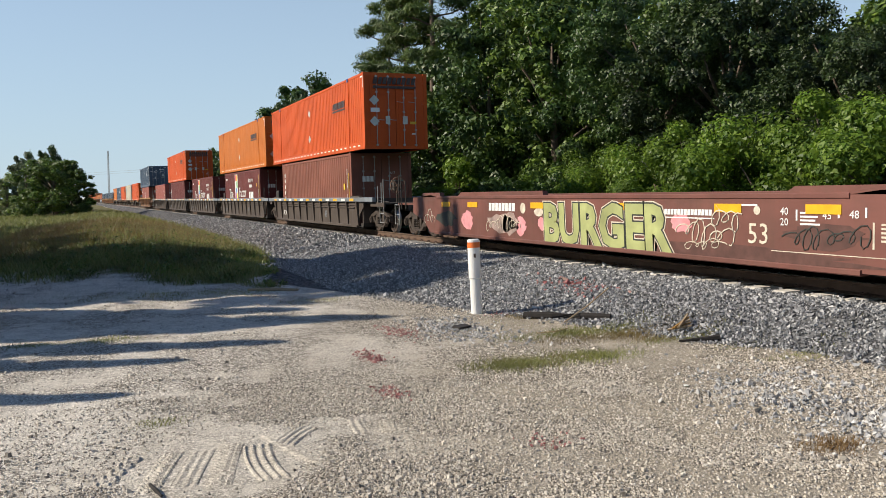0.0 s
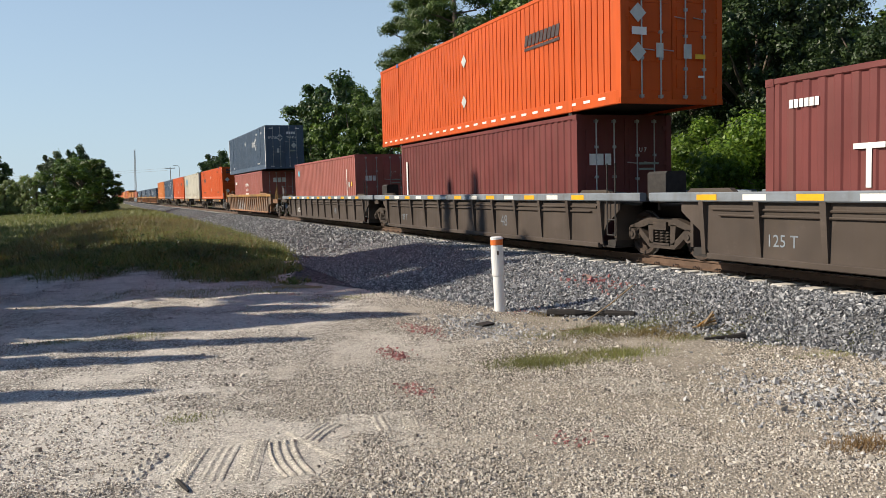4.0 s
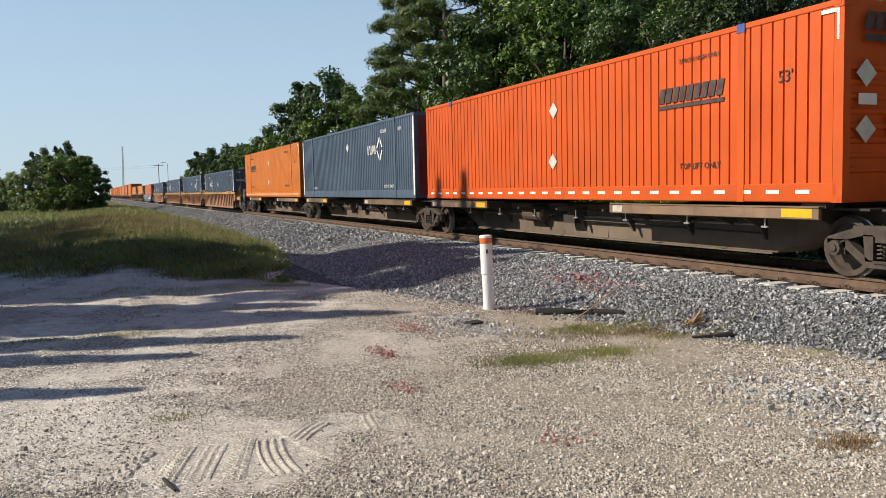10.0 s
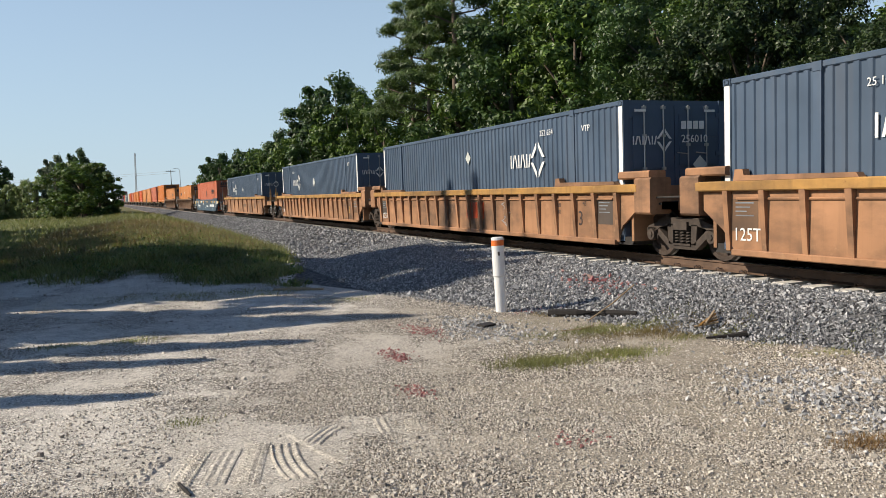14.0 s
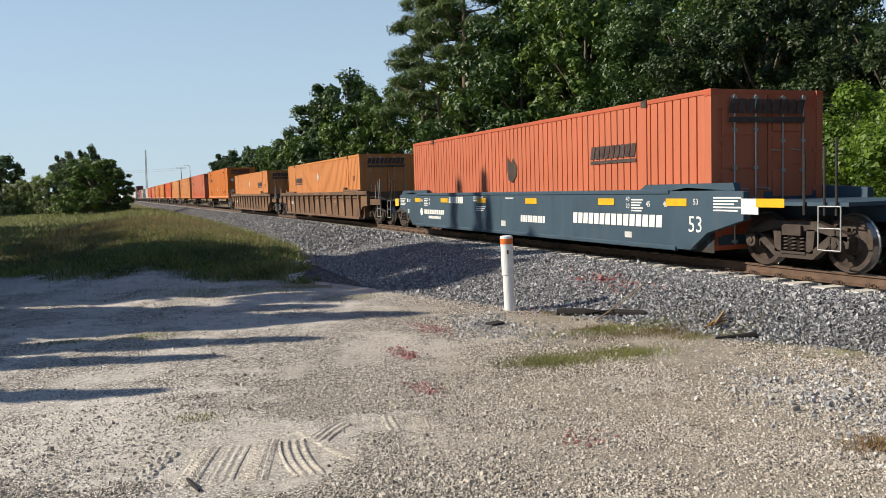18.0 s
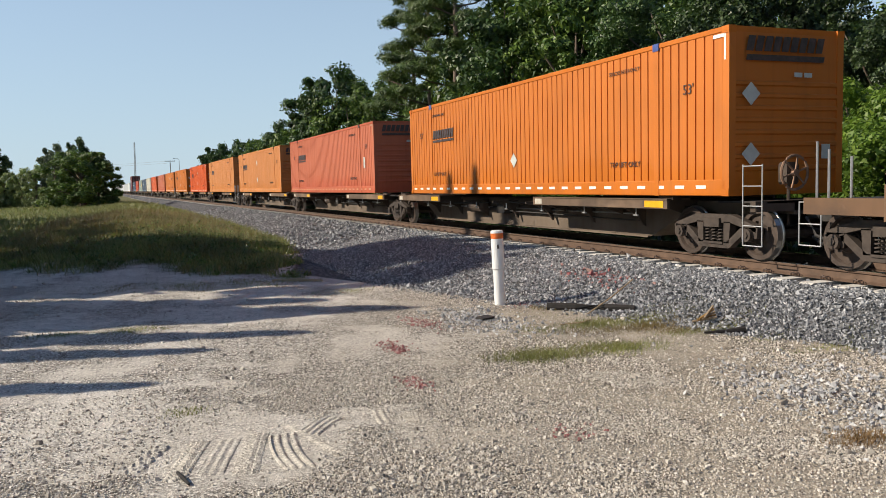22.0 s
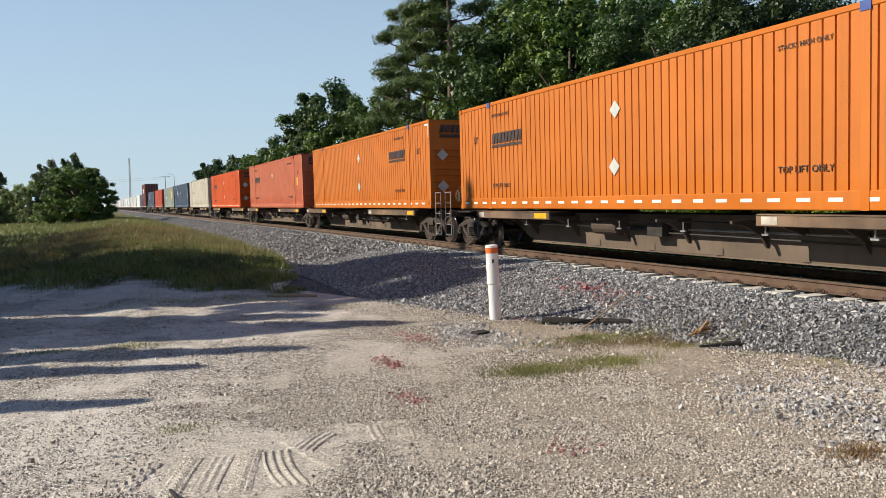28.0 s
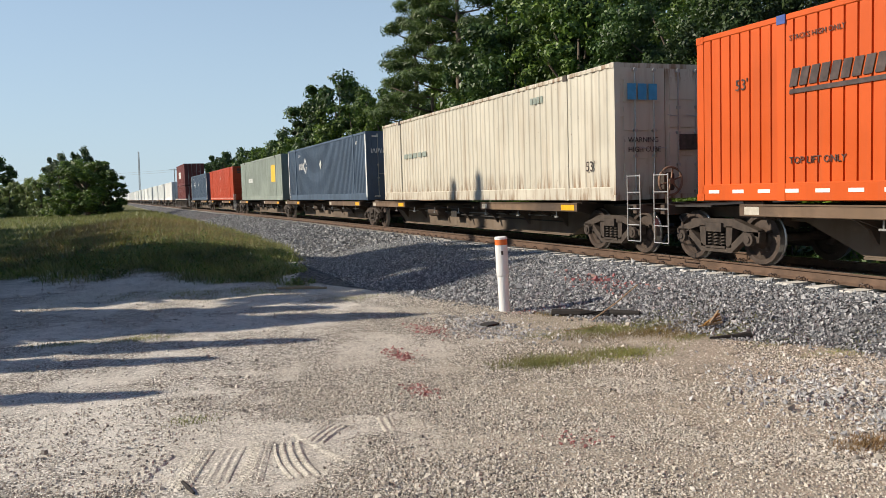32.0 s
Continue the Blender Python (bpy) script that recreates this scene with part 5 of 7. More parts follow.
orange(ORANGE, -84.01, 6.05, "door", [("word", 3.85, 1.72, 1.0)] + TWO + EDOOR, "orange container with door placards stacked on a maroon one")
load(container("faded brick-red forty-foot container alone in its well", FT40, BRICK, "door", marks=[("spot", -5.08, 2.36, 0.17, SKY_LABEL), ("sheet", 4.7, 0.6, 0.07, 1.7, WHITE), ("sheet", 5.0, 1.5, 0.18, 0.22, PLACARD), ("sheet", 5.4, 1.55, 0.16, 0.18, MARK_YELLOW), ("sheet", 4.95, 0.65, 0.32, 0.22, MARK_YELLOW)] + DARKDOOR), -104.19, FT40, 3.08)

# a single tan well with a double stack
w, e, top = well_wagon("rusty tan ribbed well wagon with silver graffiti on its dusty side", "tan", -142.9, -122.8, sheet=WELL_DUST)
for k, x in enumerate((-4.05, -3.22, -2.40, -1.55)):
    q = random.Random(k)
    ring = [(x + 0.40 + (0.36 + 0.05 * q.random()) * math.copysign(abs(math.cos(a)) ** 0.45, math.cos(a)), 0.72 + (0.40 + 0.07 * q.random()) * math.copysign(abs(math.sin(a)) ** 0.5, math.sin(a))) for a in np.arange(0, 6.28, 0.35)]
    g = part("graffiti", Shape().prism_y(ring, -0.003, 0), GRAF_SILVER, w, "silver spray-painted letter", at=pose(0, -1.371, 0))
    part("graffiti_stroke", Shape().tube([(x + 0.40 + 0.22 * math.cos(a), -0.004, 0.66 + 0.26 * math.sin(a)) for a in np.arange(0.4 + k, 4.4 + k, 0.4)], 0.014, 4), GRAF_DARK, g, "dark curved spray stroke")
part("marking", lettering("T", 0.40, SILL_YELLOW), None, w, at=pose(2.95, -1.373, 0.62))
part("marking", blocks(6, 0.75, 0.13, SILL_STEEL, 0.0, 0.25, 0, "marking"), None, w, "faint row of figures", at=pose(1.15, -1.371, 0.82))
load(container("faded brick-red container with white stars", FT40, BRICK, "door", marks=[("blocks", -5.6, 2.1, 6, 0.8, 0.2, MARK_WHITE), ("stars", -0.68, 1.66), ("blocks", -0.78, 1.20, 3, 1.3, 0.20, MARK_WHITE), ("eblocks", -0.55, 2.1, 3, 0.95, 0.32, MARK_WHITE)]), -126.7, FT40, 3.06)
slate(-124.99, 6.05, "door", UMARK + uend("246452"), "slate-blue corrugated container stacked on a brick-red one")

# five spine platforms
SP = "grimy brown spine wagon platform with yellow reflective plates"
N1 = [-232.3, -216.2, -199.0, -181.7, -163.6, -146.8]
for k in range(5):
    spine_wagon(SP, N1[k], N1[k + 1], k == 0, k == 4)
orange(ORANGE, -146.17, 4.02, "wall", REAR() + TWO + EWALL, "bright orange corrugated container on a spine wagon")
load(container("cream container streaked with rust", FT53, CREAM, "wall", wave=0.30, depth=0.024, lead_end=SHADED_RUSTY_END, marks=[("blocks", -5.75, 1.75, 3, 1.85, 0.62, FADED_BLUE), ("blocks", -5.75, 1.52, 11, 1.85, 0.15, SAGE), ("text", 4.3, 2.38, "933677", 0.22, BLACK), ("text", 6.9, 0.65, "53'", 0.32, BLACK)]), -164.91, FT53, 4.02)
orange(ORANGE, -182.31, 4.02, "wall", LEAD() + TWO + EDOOR[:6], "bright orange corrugated container with white reflective dashes")
slate(-199.64, 4.02, "door", UMARK + [("ediamond", -0.62, 1.75, 0.24)], "slate-blue corrugated container with white corner posts and maroon doors", MAROON)
orange(AMBER, -216.68, 4.02, "wall", REAR() + TWO + EWALL, "amber orange corrugated container on a spine wagon")

# three articulated tan wells, then single wells
TW = "rusty tan ribbed well wagon with yellow top chords"
N2 = [-294.8, -275.2, -255.6, -236.3]
for k in range(3):
    w, e, top = well_wagon(TW, "tan", N2[k], N2[k + 1], k > 0, k < 2, "ab" if k == 2 else "a")
    part("marking", lettering("53", 0.46, BLACK if k == 1 else SILL_YELLOW), None, w, at=pose(6.30, -1.372, 0.58))
    if k == 1:
        for tx, tz, word in ((5.62, 0.98, "20"), (5.62, 0.82, "40"), (6.75, 1.02, "45")):
            part("marking", lettering(word, 0.15, BLACK), None, w, at=pose(tx, -1.372, tz))
        part("marking", blocks(3, 1.35, 0.46, VERMILION, 0.0, 0.25, 0, "marking"), None, w, "faded red word mark drawn as plain blocks", at=pose(0.2, -1.371, 0.62))
        part("graffiti", Shape().tube([(2.55 + 0.28 * math.sin(2.3 * q), -0.002, 0.40 + 0.055 * q + 0.10 * math.cos(3.1 * q)) for q in range(14)], 0.012, 4), GRAF_SILVER, w, "grey sprayed scribble", at=pose(0.3, -1.371, 0))
    for px in (-e + 0.46, e - 1.24):
        part("side_patch", Shape().box(px, px + 0.62, -0.002, 0, 0.62, 1.16), WELL_DARK if k == 1 else WELL_BROWN, w, "dark repainted end panel", at=pose(0, -1.371, 0))
        for q in range(4):
            part("marking", Shape().box(px + 0.10, px + 0.52 - 0.08 * (q % 3), -0.002, 0, 1.08 - 0.07 * q, 1.10 - 0.07 * q), SILL_STEEL, w, "faint line of small print", at=pose(0, -1.374, 0))
    part("marking", lettering("125T", 0.31, MARK_WHITE), None, w, at=pose(-e + 0.50, -1.376, 0.46))
for lead, num in ((-237.99, "267621"), (-257.14, "256010"), (-277.04, "257 33")):
    slate(lead, 3.19, "door", (UMARK if lead == -257.14 else UBACK) + uend(num), "slate-blue corrugated container sunk in a tan well wagon")
w, e, top = well_wagon("rusty brown-tan well wagon with few ribs", "tan", -318.2, -298.2, ribs=2.0)
part("marking", lettering("53", 0.46, BLACK), None, w, at=pose(4.92, -1.372, 0.62))
part("marking", blocks(5, 0.42, 0.12, MARK_WHITE, 0, 0.3, 0, "marking"), None, w, "faint white figures", at=pose(-4.6, -1.372, 0.66))
part("side_patch", Shape().box(-0.3, 1.5, -0.002, 0, 0.72, 0.92), WELL_BROWN, w, "darker repainted strip", at=pose(0, -1.371, 0))
slate(-300.19, 3.11, "door", UBACK + uend("252104"), "slate-blue container sunk in a rusty well wagon")
smooth_well("slate-blue smooth-sided well wagon with white lettering", WELL_BLUE, -341.8, -322.0, [
    ("text", 7.75, 0.55, "53", 0.42, MARK_WHITE), ("blocks", 3.6, 0.60, 15, 3.4, 0.24, MARK_WHITE), ("text", 7.0, 1.00, "48", 0.15, MARK_WHITE), ("text", 6.45, 1.00, "45", 0.15, MARK_WHITE), ("text", 5.75, 1.10, "40", 0.14, MARK_WHITE), ("text", 5.75, 0.96, "20", 0.14, MARK_WHITE),
    ("text", 7.9, 1.05, "53", 0.15, MARK_WHITE), ("bars", 8.45, 1.16, 5, 0.7, MARK_WHITE), ("bars", 5.95, 1.12, 5, 0.40, MARK_WHITE), ("sheet", 9.15, 0.90, 0.40, 0.26, MARK_WHITE), ("blocks", 0.9, 0.55, 10, 1.35, 0.17, MARK_WHITE), ("bars", -2.0, 0.9, 3, 0.7, MARK_WHITE),
    ("blocks", -4.2, 1.00, 8, 1.2, 0.20, MARK_WHITE), ("bars", -2.2, 1.18, 3, 0.7, MARK_WHITE), ("bars", 0.0, 1.15, 1, 0.5, MARK_WHITE), ("spot", -6.80, 0.69, 0.13, MARK_WHITE), ("blocks", -6.52, 0.62, 11, 1.9, 0.15, MARK_WHITE), ("blocks", -6.1, 0.47, 10, 1.15, 0.09, MARK_WHITE), ("text", -8.12, 1.02, "53", 0.16, MARK_WHITE), ("text", -7.26, 1.03, "48", 0.15, MARK_WHITE), ("text", -6.80, 1.03, "45", 0.15, MARK_WHITE), ("text", -6.06, 1.06, "40", 0.14, MARK_WHITE), ("text", -6.06, 0.93, "20", 0.14, MARK_WHITE), ("bars", -9.12, 1.12, 5, 0.6, MARK_WHITE), ("bars", -6.52, 1.12, 5, 0.40, MARK_WHITE), ("sheet", -9.76, 0.86, 0.40, 0.28, MARK_YELLOW), ("sheet", -8.3, 0.62, 0.18, 0.14, PLACARD), ("sheet", -8.36, 1.02, 0.15, 0.12, MARK_WHITE), ("sheet", -0.3, 0.40, 0.28, 0.15, PLACARD), ("sheet", 5.7, 0.36, 0.25, 0.12, PLACARD)],
    plates=(-7.47, -4.9, -1.9, 1.2, 4.7, 7.1, 9.5))
CE = EDOOR[:1]
load(container("faded red-orange corrugated container in a blue well wagon", FT53, CORAL, "door", marks=[("word", 4.0, 1.70, 1.0), ("scrape", -0.05, 1.72)] + CE, tape=None), -323.7, FT53, 3.11)
for a, lead, lab in ((-365.4, -347.21, "faded yellow-orange container in a brown ribbed well wagon"), (-388.8, -370.71, "faded yellow-orange container in a brown well wagon")):
    w, e, top = well_wagon("dusty brown ribbed well wagon", "brown", a, a + 20.0)
    for px in (3.70, 5.30, -8.0):
        part("side_patch", Shape().box(px, px + 0.50, -0.002, 0, 0.55, 1.02), WELL_TAN, w, "worn tan repainted patch", at=pose(0, -1.371, 0))
    part("marking", lettering("53", 0.46, WELL_DARK), None, w, at=pose(3.76, -1.376, 0.60))
    part("marking", lettering("680206", 0.24, MARK_WHITE), None, w, at=pose(-6.93, -1.372, 0.78))
    load(container(lab, FT53, YELLOWED, "door", marks=[("word", -5.8 if lead > -360 else 4.0, 1.72, 1.0), ("diamond", -0.05, 2.06, 0.24), ("text", 6.9, 1.75, "53'", 0.3, BLACK)] + CE), lead, FT53, 3.11)

# spine wagons in threes
for nodes in ([-446.9, -428.75, -410.2, -392.4], [-505.5, -487.3, -469.1, -450.9], [-563.5, -545.2, -527.1, -508.9], [-621.5, -603.3, -585.1, -566.9], [-661.3, -643.1, -624.9]):
    for k in range(len(nodes) - 1):
        spine_wagon(SP, nodes[k], nodes[k + 1], k == 0, k == len(nodes) - 2)
ONE = TWO[1:]
orange(AMBER, -391.74, 4.02, "wall", REAR() + ONE + EWALL, "amber orange corrugated container on a spine wagon")
orange(CORAL, -412.34, 4.02, "wall", REAR() + [("sheet", 6.6, 1.05, 0.22, 0.45, PLACARD)] + EWALL[:1] + EWALL[4:], "faded red-orange corrugated container on a spine wagon")
orange(YELLOWED, -431.35, 4.02, "wall", REAR() + TWO + EWALL[:1], "faded yellow-orange corrugated container on a spine wagon")
orange(YELLOWED, -450.33, 4.02, "wall", REAR() + EWALL[:1] + EWALL[4:], "faded yellow-orange corrugated container with a worn black mark")
orange(ORANGE, -468.97, 4.02, "door", REAR() + TWO + EDOOR, "bright orange corrugated container with diamond placards")
orange(AMBER, -489.62, 4.02, "wall", REAR() + TWO + EWALL[:3] + EWALL[4:], "amber orange corrugated container with hazard placards")
orange(AMBER, -508.34, 4.02, "wall", LEAD() + TWO + EWALL, "amber orange corrugated container with white reflective dashes")
orange(CORAL, -526.98, 4.02, "wall", REAR() + [("diamond", 0, 2.0, 0.18), ("sheet", 6.7, 1.25, 0.26, 0.42, MARK_YELLOW)] + EWALL[:1] + EWALL[4:], "faded red-orange corrugated container with a yellow label")
orange(ORANGE, -547.54, 4.02, "wall", REAR() + TWO + EWALL, "bright orange corrugated container with two diamond placards")
load(container("cream container with rust runs and a blue mark", FT53, CREAM, "door", wave=0.30, depth=0.024, marks=[("blocks", -5.6, 1.50, 5, 2.4, 0.16, SAGE), ("blocks", 4.3, 2.40, 4, 0.7, 0.16, SAGE), ("text", 6.9, 0.65, "53'", 0.32, BLACK),
     ("eblocks", -1.0, 2.12, 3, 0.8, 0.34, MARK_BLUE), ("etext", -1.0, 1.22, "WARNING", 0.16, BLACK), ("etext", -1.0, 1.02, "HIGH CUBE", 0.16, BLACK), ("esheet", 0.32, 1.05, 0.5, 0.34, BLACK)]), -566.34, FT53, 4.02)
slate(-584.93, 4.02, "door", UBACK + uend("252 118"), "dark slate-blue corrugated container behind a cream one")
load(container("grey-green container with a yellow patch", FT53, SAGE, "door", marks=[("sheet", 4.6, 1.2, 1.4, 1.1, MARK_YELLOW), ("blocks", -4.5, 1.3, 6, 1.8, 0.3, PALE)]), -603.18, FT53, 4.02)
orange(VERMILION, -623.9, 4.02, "wall", TWO + EWALL[:1], "red-orange corrugated container far along the train")
slate(-643.2, 4.02, "door", UBACK, "slate-blue corrugated container far along the train")
well_wagon("dark well wagon under a maroon double stack", "dark", -683.5, -664.6)
load(container("maroon forty-foot container in a well", FT40, MAROON, "door"), -667.9, FT40, 3.08)
load(container("maroon forty-foot container stacked on another", FT40, MAROON, "door", marks=[("blocks", -2.5, 1.0, 4, 3.0, 0.9, MARK_WHITE)]), -667.9, FT40, 6.05)
TAIL = [-687.5]
for k in range(38):
    TAIL.append(TAIL[-1] - (18.3 if k % 3 else 21.5))
for k in range(14):
    spine_wagon("grimy spine wagon platform far along the train", TAIL[k + 1], TAIL[k] - (3.2 if k % 3 == 0 else 0), k % 3 == 2, k % 3 == 0)
    c = container("pale grey container far along the train" if k % 4 else "white container far along the train", FT53, PALE if k % 4 else WHITE, "door", wave=0.40, depth=0.05)
    load(c, TAIL[k] - (3.6 if k % 3 == 0 else 1.0), FT53, 4.02)
for k in range(14, 38):              # these never come near: one simple body each
    w = thing("spine_wagon", "grimy spine wagon platform at the train's far end", "wagon", "wagons of the train")
    body = cached("far_wagon", lambda: Shape().box(-8.6, 8.6, -0.3, 0.3, 0.4, 1.0).box(-8.0, 8.0, -1.3, 1.3, 0.9, 1.05).box(-9.6, -7.6, -1.1, 1.1, 0.002, 0.8).box(7.6, 9.6, -1.1, 1.1, 0.002, 0.8).mesh("platform", SPINE))
    part("platform", body, None, w)
    MOVERS.append((w, TAIL[k] - 9.6, YC, RAIL_Z))
    pale = PALE if k % 4 else WHITE
    c = thing("shipping_container", "pale container at the train's far end", "container", "containers on the train")
    part("body", cached(("far_box", pale.name), lambda: Shape().chamfer(-8.07, 8.07, -1.295, 1.295, 0, 2.9, 0.04).mesh("body", pale)), None, c)
    MOVERS.append((c, TAIL[k] - 9.6, YC, RAIL_Z + 1.05))

# ---- trees, bushes and grass ----


def leaf_mat(name, a, b, glow=0.35):
    m, n, l, p = node_mat(name, 0.5)
    g = n.new("ShaderNodeNewGeometry")
    col = ramp(n, l, g.outputs["Random Per Island"], [(0.0, a), (1.0, b)])
    drift = noise_tex(n, l, g.outputs["Position"], 0.55, 3)
    col = mixc(n, l, 1.0, col, ramp(n, l, drift, [(0.32, grey(0.55)), (0.68, (1.22, 1.22, 1.0))]), "MULTIPLY")
    l.new(col, p.inputs["Base Color"])
    tr, mx = n.new("ShaderNodeBsdfTranslucent"), n.new("ShaderNodeMixShader")
    l.new(col, tr.inputs[0])
    mx.inputs[0].default_value = glow
    l.new(p.outputs[0], mx.inputs[1])
    l.new(tr.outputs[0], mx.inputs[2])
    l.new(mx.outputs[0], n["Material Output"].inputs[0])
    return m


LEAF = leaf_mat("broad_leaves", (0.028, 0.074, 0.014), (0.190, 0.285, 0.052), 0.24)
LEAF_DARK = leaf_mat("dark_leaves", (0.018, 0.050, 0.012), (0.090, 0.155, 0.036), 0.2)
# darkened copy of the leaves: the wood's deep shade is painted in
LEAF_SHADED = leaf_mat("shade_darkened_leaves", (0.013, 0.032, 0.010), (0.066, 0.105, 0.030), 0.18)
# lighter copy of the leaves: sunshine on the bushes is put into the colour
LEAF_SUNLIT = leaf_mat("sun_lightened_leaves", (0.070, 0.150, 0.018), (0.215, 0.320, 0.045), 0.45)
# distance haze mixed into the far trees' leaf colour
LEAF_HAZY = leaf_mat("haze_greyed_far_leaves", (0.100, 0.140, 0.080), (0.200, 0.250, 0.140), 0.35)
NEEDLE = leaf_mat("pine_needles", (0.045, 0.088, 0.024), (0.145, 0.205, 0.058), 0.25)
BLADE = leaf_mat("grass_blades", (0.165, 0.195, 0.060), (0.330, 0.325, 0.125), 0.3)
BLADE_RUST = leaf_mat("rusty_dead_blades", (0.190, 0.105, 0.042), (0.310, 0.200, 0.090), 0.25)
# leaf colour lifted to imitate haze in front of shaded far trees
LEAF_HAZE_PALE = leaf_mat("haze_paled_leaves", (0.200, 0.270, 0.100), (0.340, 0.400, 0.180), 0.4)
BLADE_DRY = leaf_mat("dry_grass_blades", (0.190, 0.145, 0.055), (0.310, 0.235, 0.105), 0.3)
BLADE_LUSH = leaf_mat("field_grass_blades", (0.100, 0.180, 0.035), (0.220, 0.290, 0.080), 0.3)
BARK = plain("grey_brown_bark", (0.13, 0.10, 0.075), 0.9, 0, 0.35, 4, 0.6, 0.02)


def leaves(centres, radii, count, size, seed, narrow=0.72, droop=0.0, flat=0.8, crest=0.0):
    """Many small leaves on the shells of round clumps: corner points and faces. crest: the share that is drawn to the upper half."""
    r = np.random.default_rng(seed)
    c = np.repeat(np.asarray(centres, float), count, axis=0)
    rad = np.repeat(np.asarray(radii, float), count)
    d = r.normal(size=c.shape)
    d /= np.linalg.norm(d, axis=1, keepdims=True)
    up = r.random(len(c)) < crest
    d[up, 2] = np.abs(d[up, 2])
    p = c + d * (rad * r.uniform(0.35, 1.12, len(c)))[:, None] * np.array([1, 1, flat])
    nrm = d + r.normal(size=c.shape) * 0.45 + np.array([0, 0, 0.35])
    nrm /= np.linalg.norm(nrm, axis=1, keepdims=True)
    u = np.cross(nrm, r.normal(size=c.shape))
    u /= np.linalg.norm(u, axis=1, keepdims=True)
    w = np.cross(nrm, u)
    s = size * r.uniform(0.6, 1.35, len(c))[:, None]
    u, w = u * s, w * s * narrow
    v = np.stack([p - u * 0.8 + w, p + u - np.array([0, 0, 1]) * s * droop, p - u * 0.8 - w], 1).reshape(-1, 3)
    f = np.arange(len(v)).reshape(-1, 3)
    return v, f


def array_mesh(name, v, f, material):
    m = bpy.data.meshes.new(name)
    m.from_pydata(v.tolist(), [], f.tolist())
    m.materials.append(material)
    m.update()
    return m


def broad_tree(seed, height, spread, material, count=430, size=0.15, base=0.12, puffs=72):
    """A trunk with limbs and a crown of uneven boughs, each bough a handful of flat leafy sprays."""
    r = random.Random(seed)
    t = Shape()
    top = height * 0.55
    lean = (r.uniform(-0.5, 0.5), r.uniform(-0.5, 0.5))
    t.tube([(0, 0, -0.3), (0.05, 0, height * 0.15), (lean[0] * 0.5, lean[1] * 0.5, height * 0.35), (lean[0], lean[1], top), (lean[0], lean[1], height * 0.8)], [height * 0.028, height * 0.021, height * 0.017, height * 0.012, height * 0.004], 8)
    cs, rs = [], []
    boughs = int(puffs * 0.62)
    for k in range(boughs):
        a = k * 2.39996 + r.uniform(-0.5, 0.5)
        zz = base + (1 - base) * (k + 0.5) / boughs
        ring = spread * math.sqrt(max(0.05, 1 - ((zz - base - 0.30 * (1 - base)) / (0.80 * (1 - base))) ** 2)) * r.uniform(0.50, 1.08)
        p = (lean[0] + ring * math.cos(a), lean[1] + ring * math.sin(a), zz * height * r.uniform(0.93, 1.03))
        size_b = spread * r.uniform(0.14, 0.30)
        for q in range(6):           # sprays round the bough's tip, the outer ones lower
            b, f = r.uniform(0, 6.283), r.uniform(0.2, 1.25)
            cs.append((p[0] + size_b * f * math.cos(b), p[1] + size_b * f * math.sin(b), p[2] + size_b * (0.75 - 0.95 * f + r.uniform(-0.5, 0.5))))
            rs.append(size_b * r.uniform(0.34, 0.80))
        if k % 3 == 0:
            zb = min(top, p[2] * 0.62)
            t.tube([(lean[0] * 0.7, lean[1] * 0.7, zb), (p[0] * 0.5, p[1] * 0.5, (zb + p[2]) / 2 + 0.2), p], [height * 0.009, height * 0.006, height * 0.002], 5)
    v, f = leaves(cs, rs, max(8, int(count * 0.30)), size, seed, 0.62, 0.35, 0.85, 0.25)
    return t.mesh("trunk", BARK, True), array_mesh("crown", v, f, material)


def pine_tree(seed, height, spread, count=900):
    """A bare straight stem with level boughs, each ending in flat plates of needles with sky between them."""
    r = random.Random(seed)
    t = Shape().tube([(0, 0, -0.3), (0.1, 0, height * 0.3), (0.0, 0.15, height * 0.65), (0.1, 0, height)], [height * 0.018, height * 0.015, height * 0.010, height * 0.003], 8)
    cs, rs = [], []
    for k in range(19):
        a, z = k * 2.4 + r.uniform(-0.3, 0.3), height * (0.42 + 0.57 * k / 18)
        reach = spread * (1.12 - 0.62 * k / 18) * r.uniform(0.65, 1.1)
        p = (reach * math.cos(a), reach * math.sin(a), z + r.uniform(-0.1, 0.4))
        t.tube([(0, 0.1, z - 0.4), (p[0] * 0.55, p[1] * 0.55, z - 0.15), p], [0.07, 0.05, 0.02], 5)
        for q in (1.0, 0.84, 0.56):
            for side in (-1, 1):
                w = side * r.uniform(0.2, 0.85)
                cs.append((p[0] * q - w * math.sin(a), p[1] * q + w * math.cos(a), p[2] + r.uniform(-0.05, 0.30)))
                rs.append(r.uniform(0.40, 0.80))
    v, f = leaves(cs, rs, count // 4, 0.19, seed, 0.16, -0.2, 0.6, 0.6)
    return t.mesh("trunk", BARK, True), array_mesh("crown", v, f, NEEDLE)


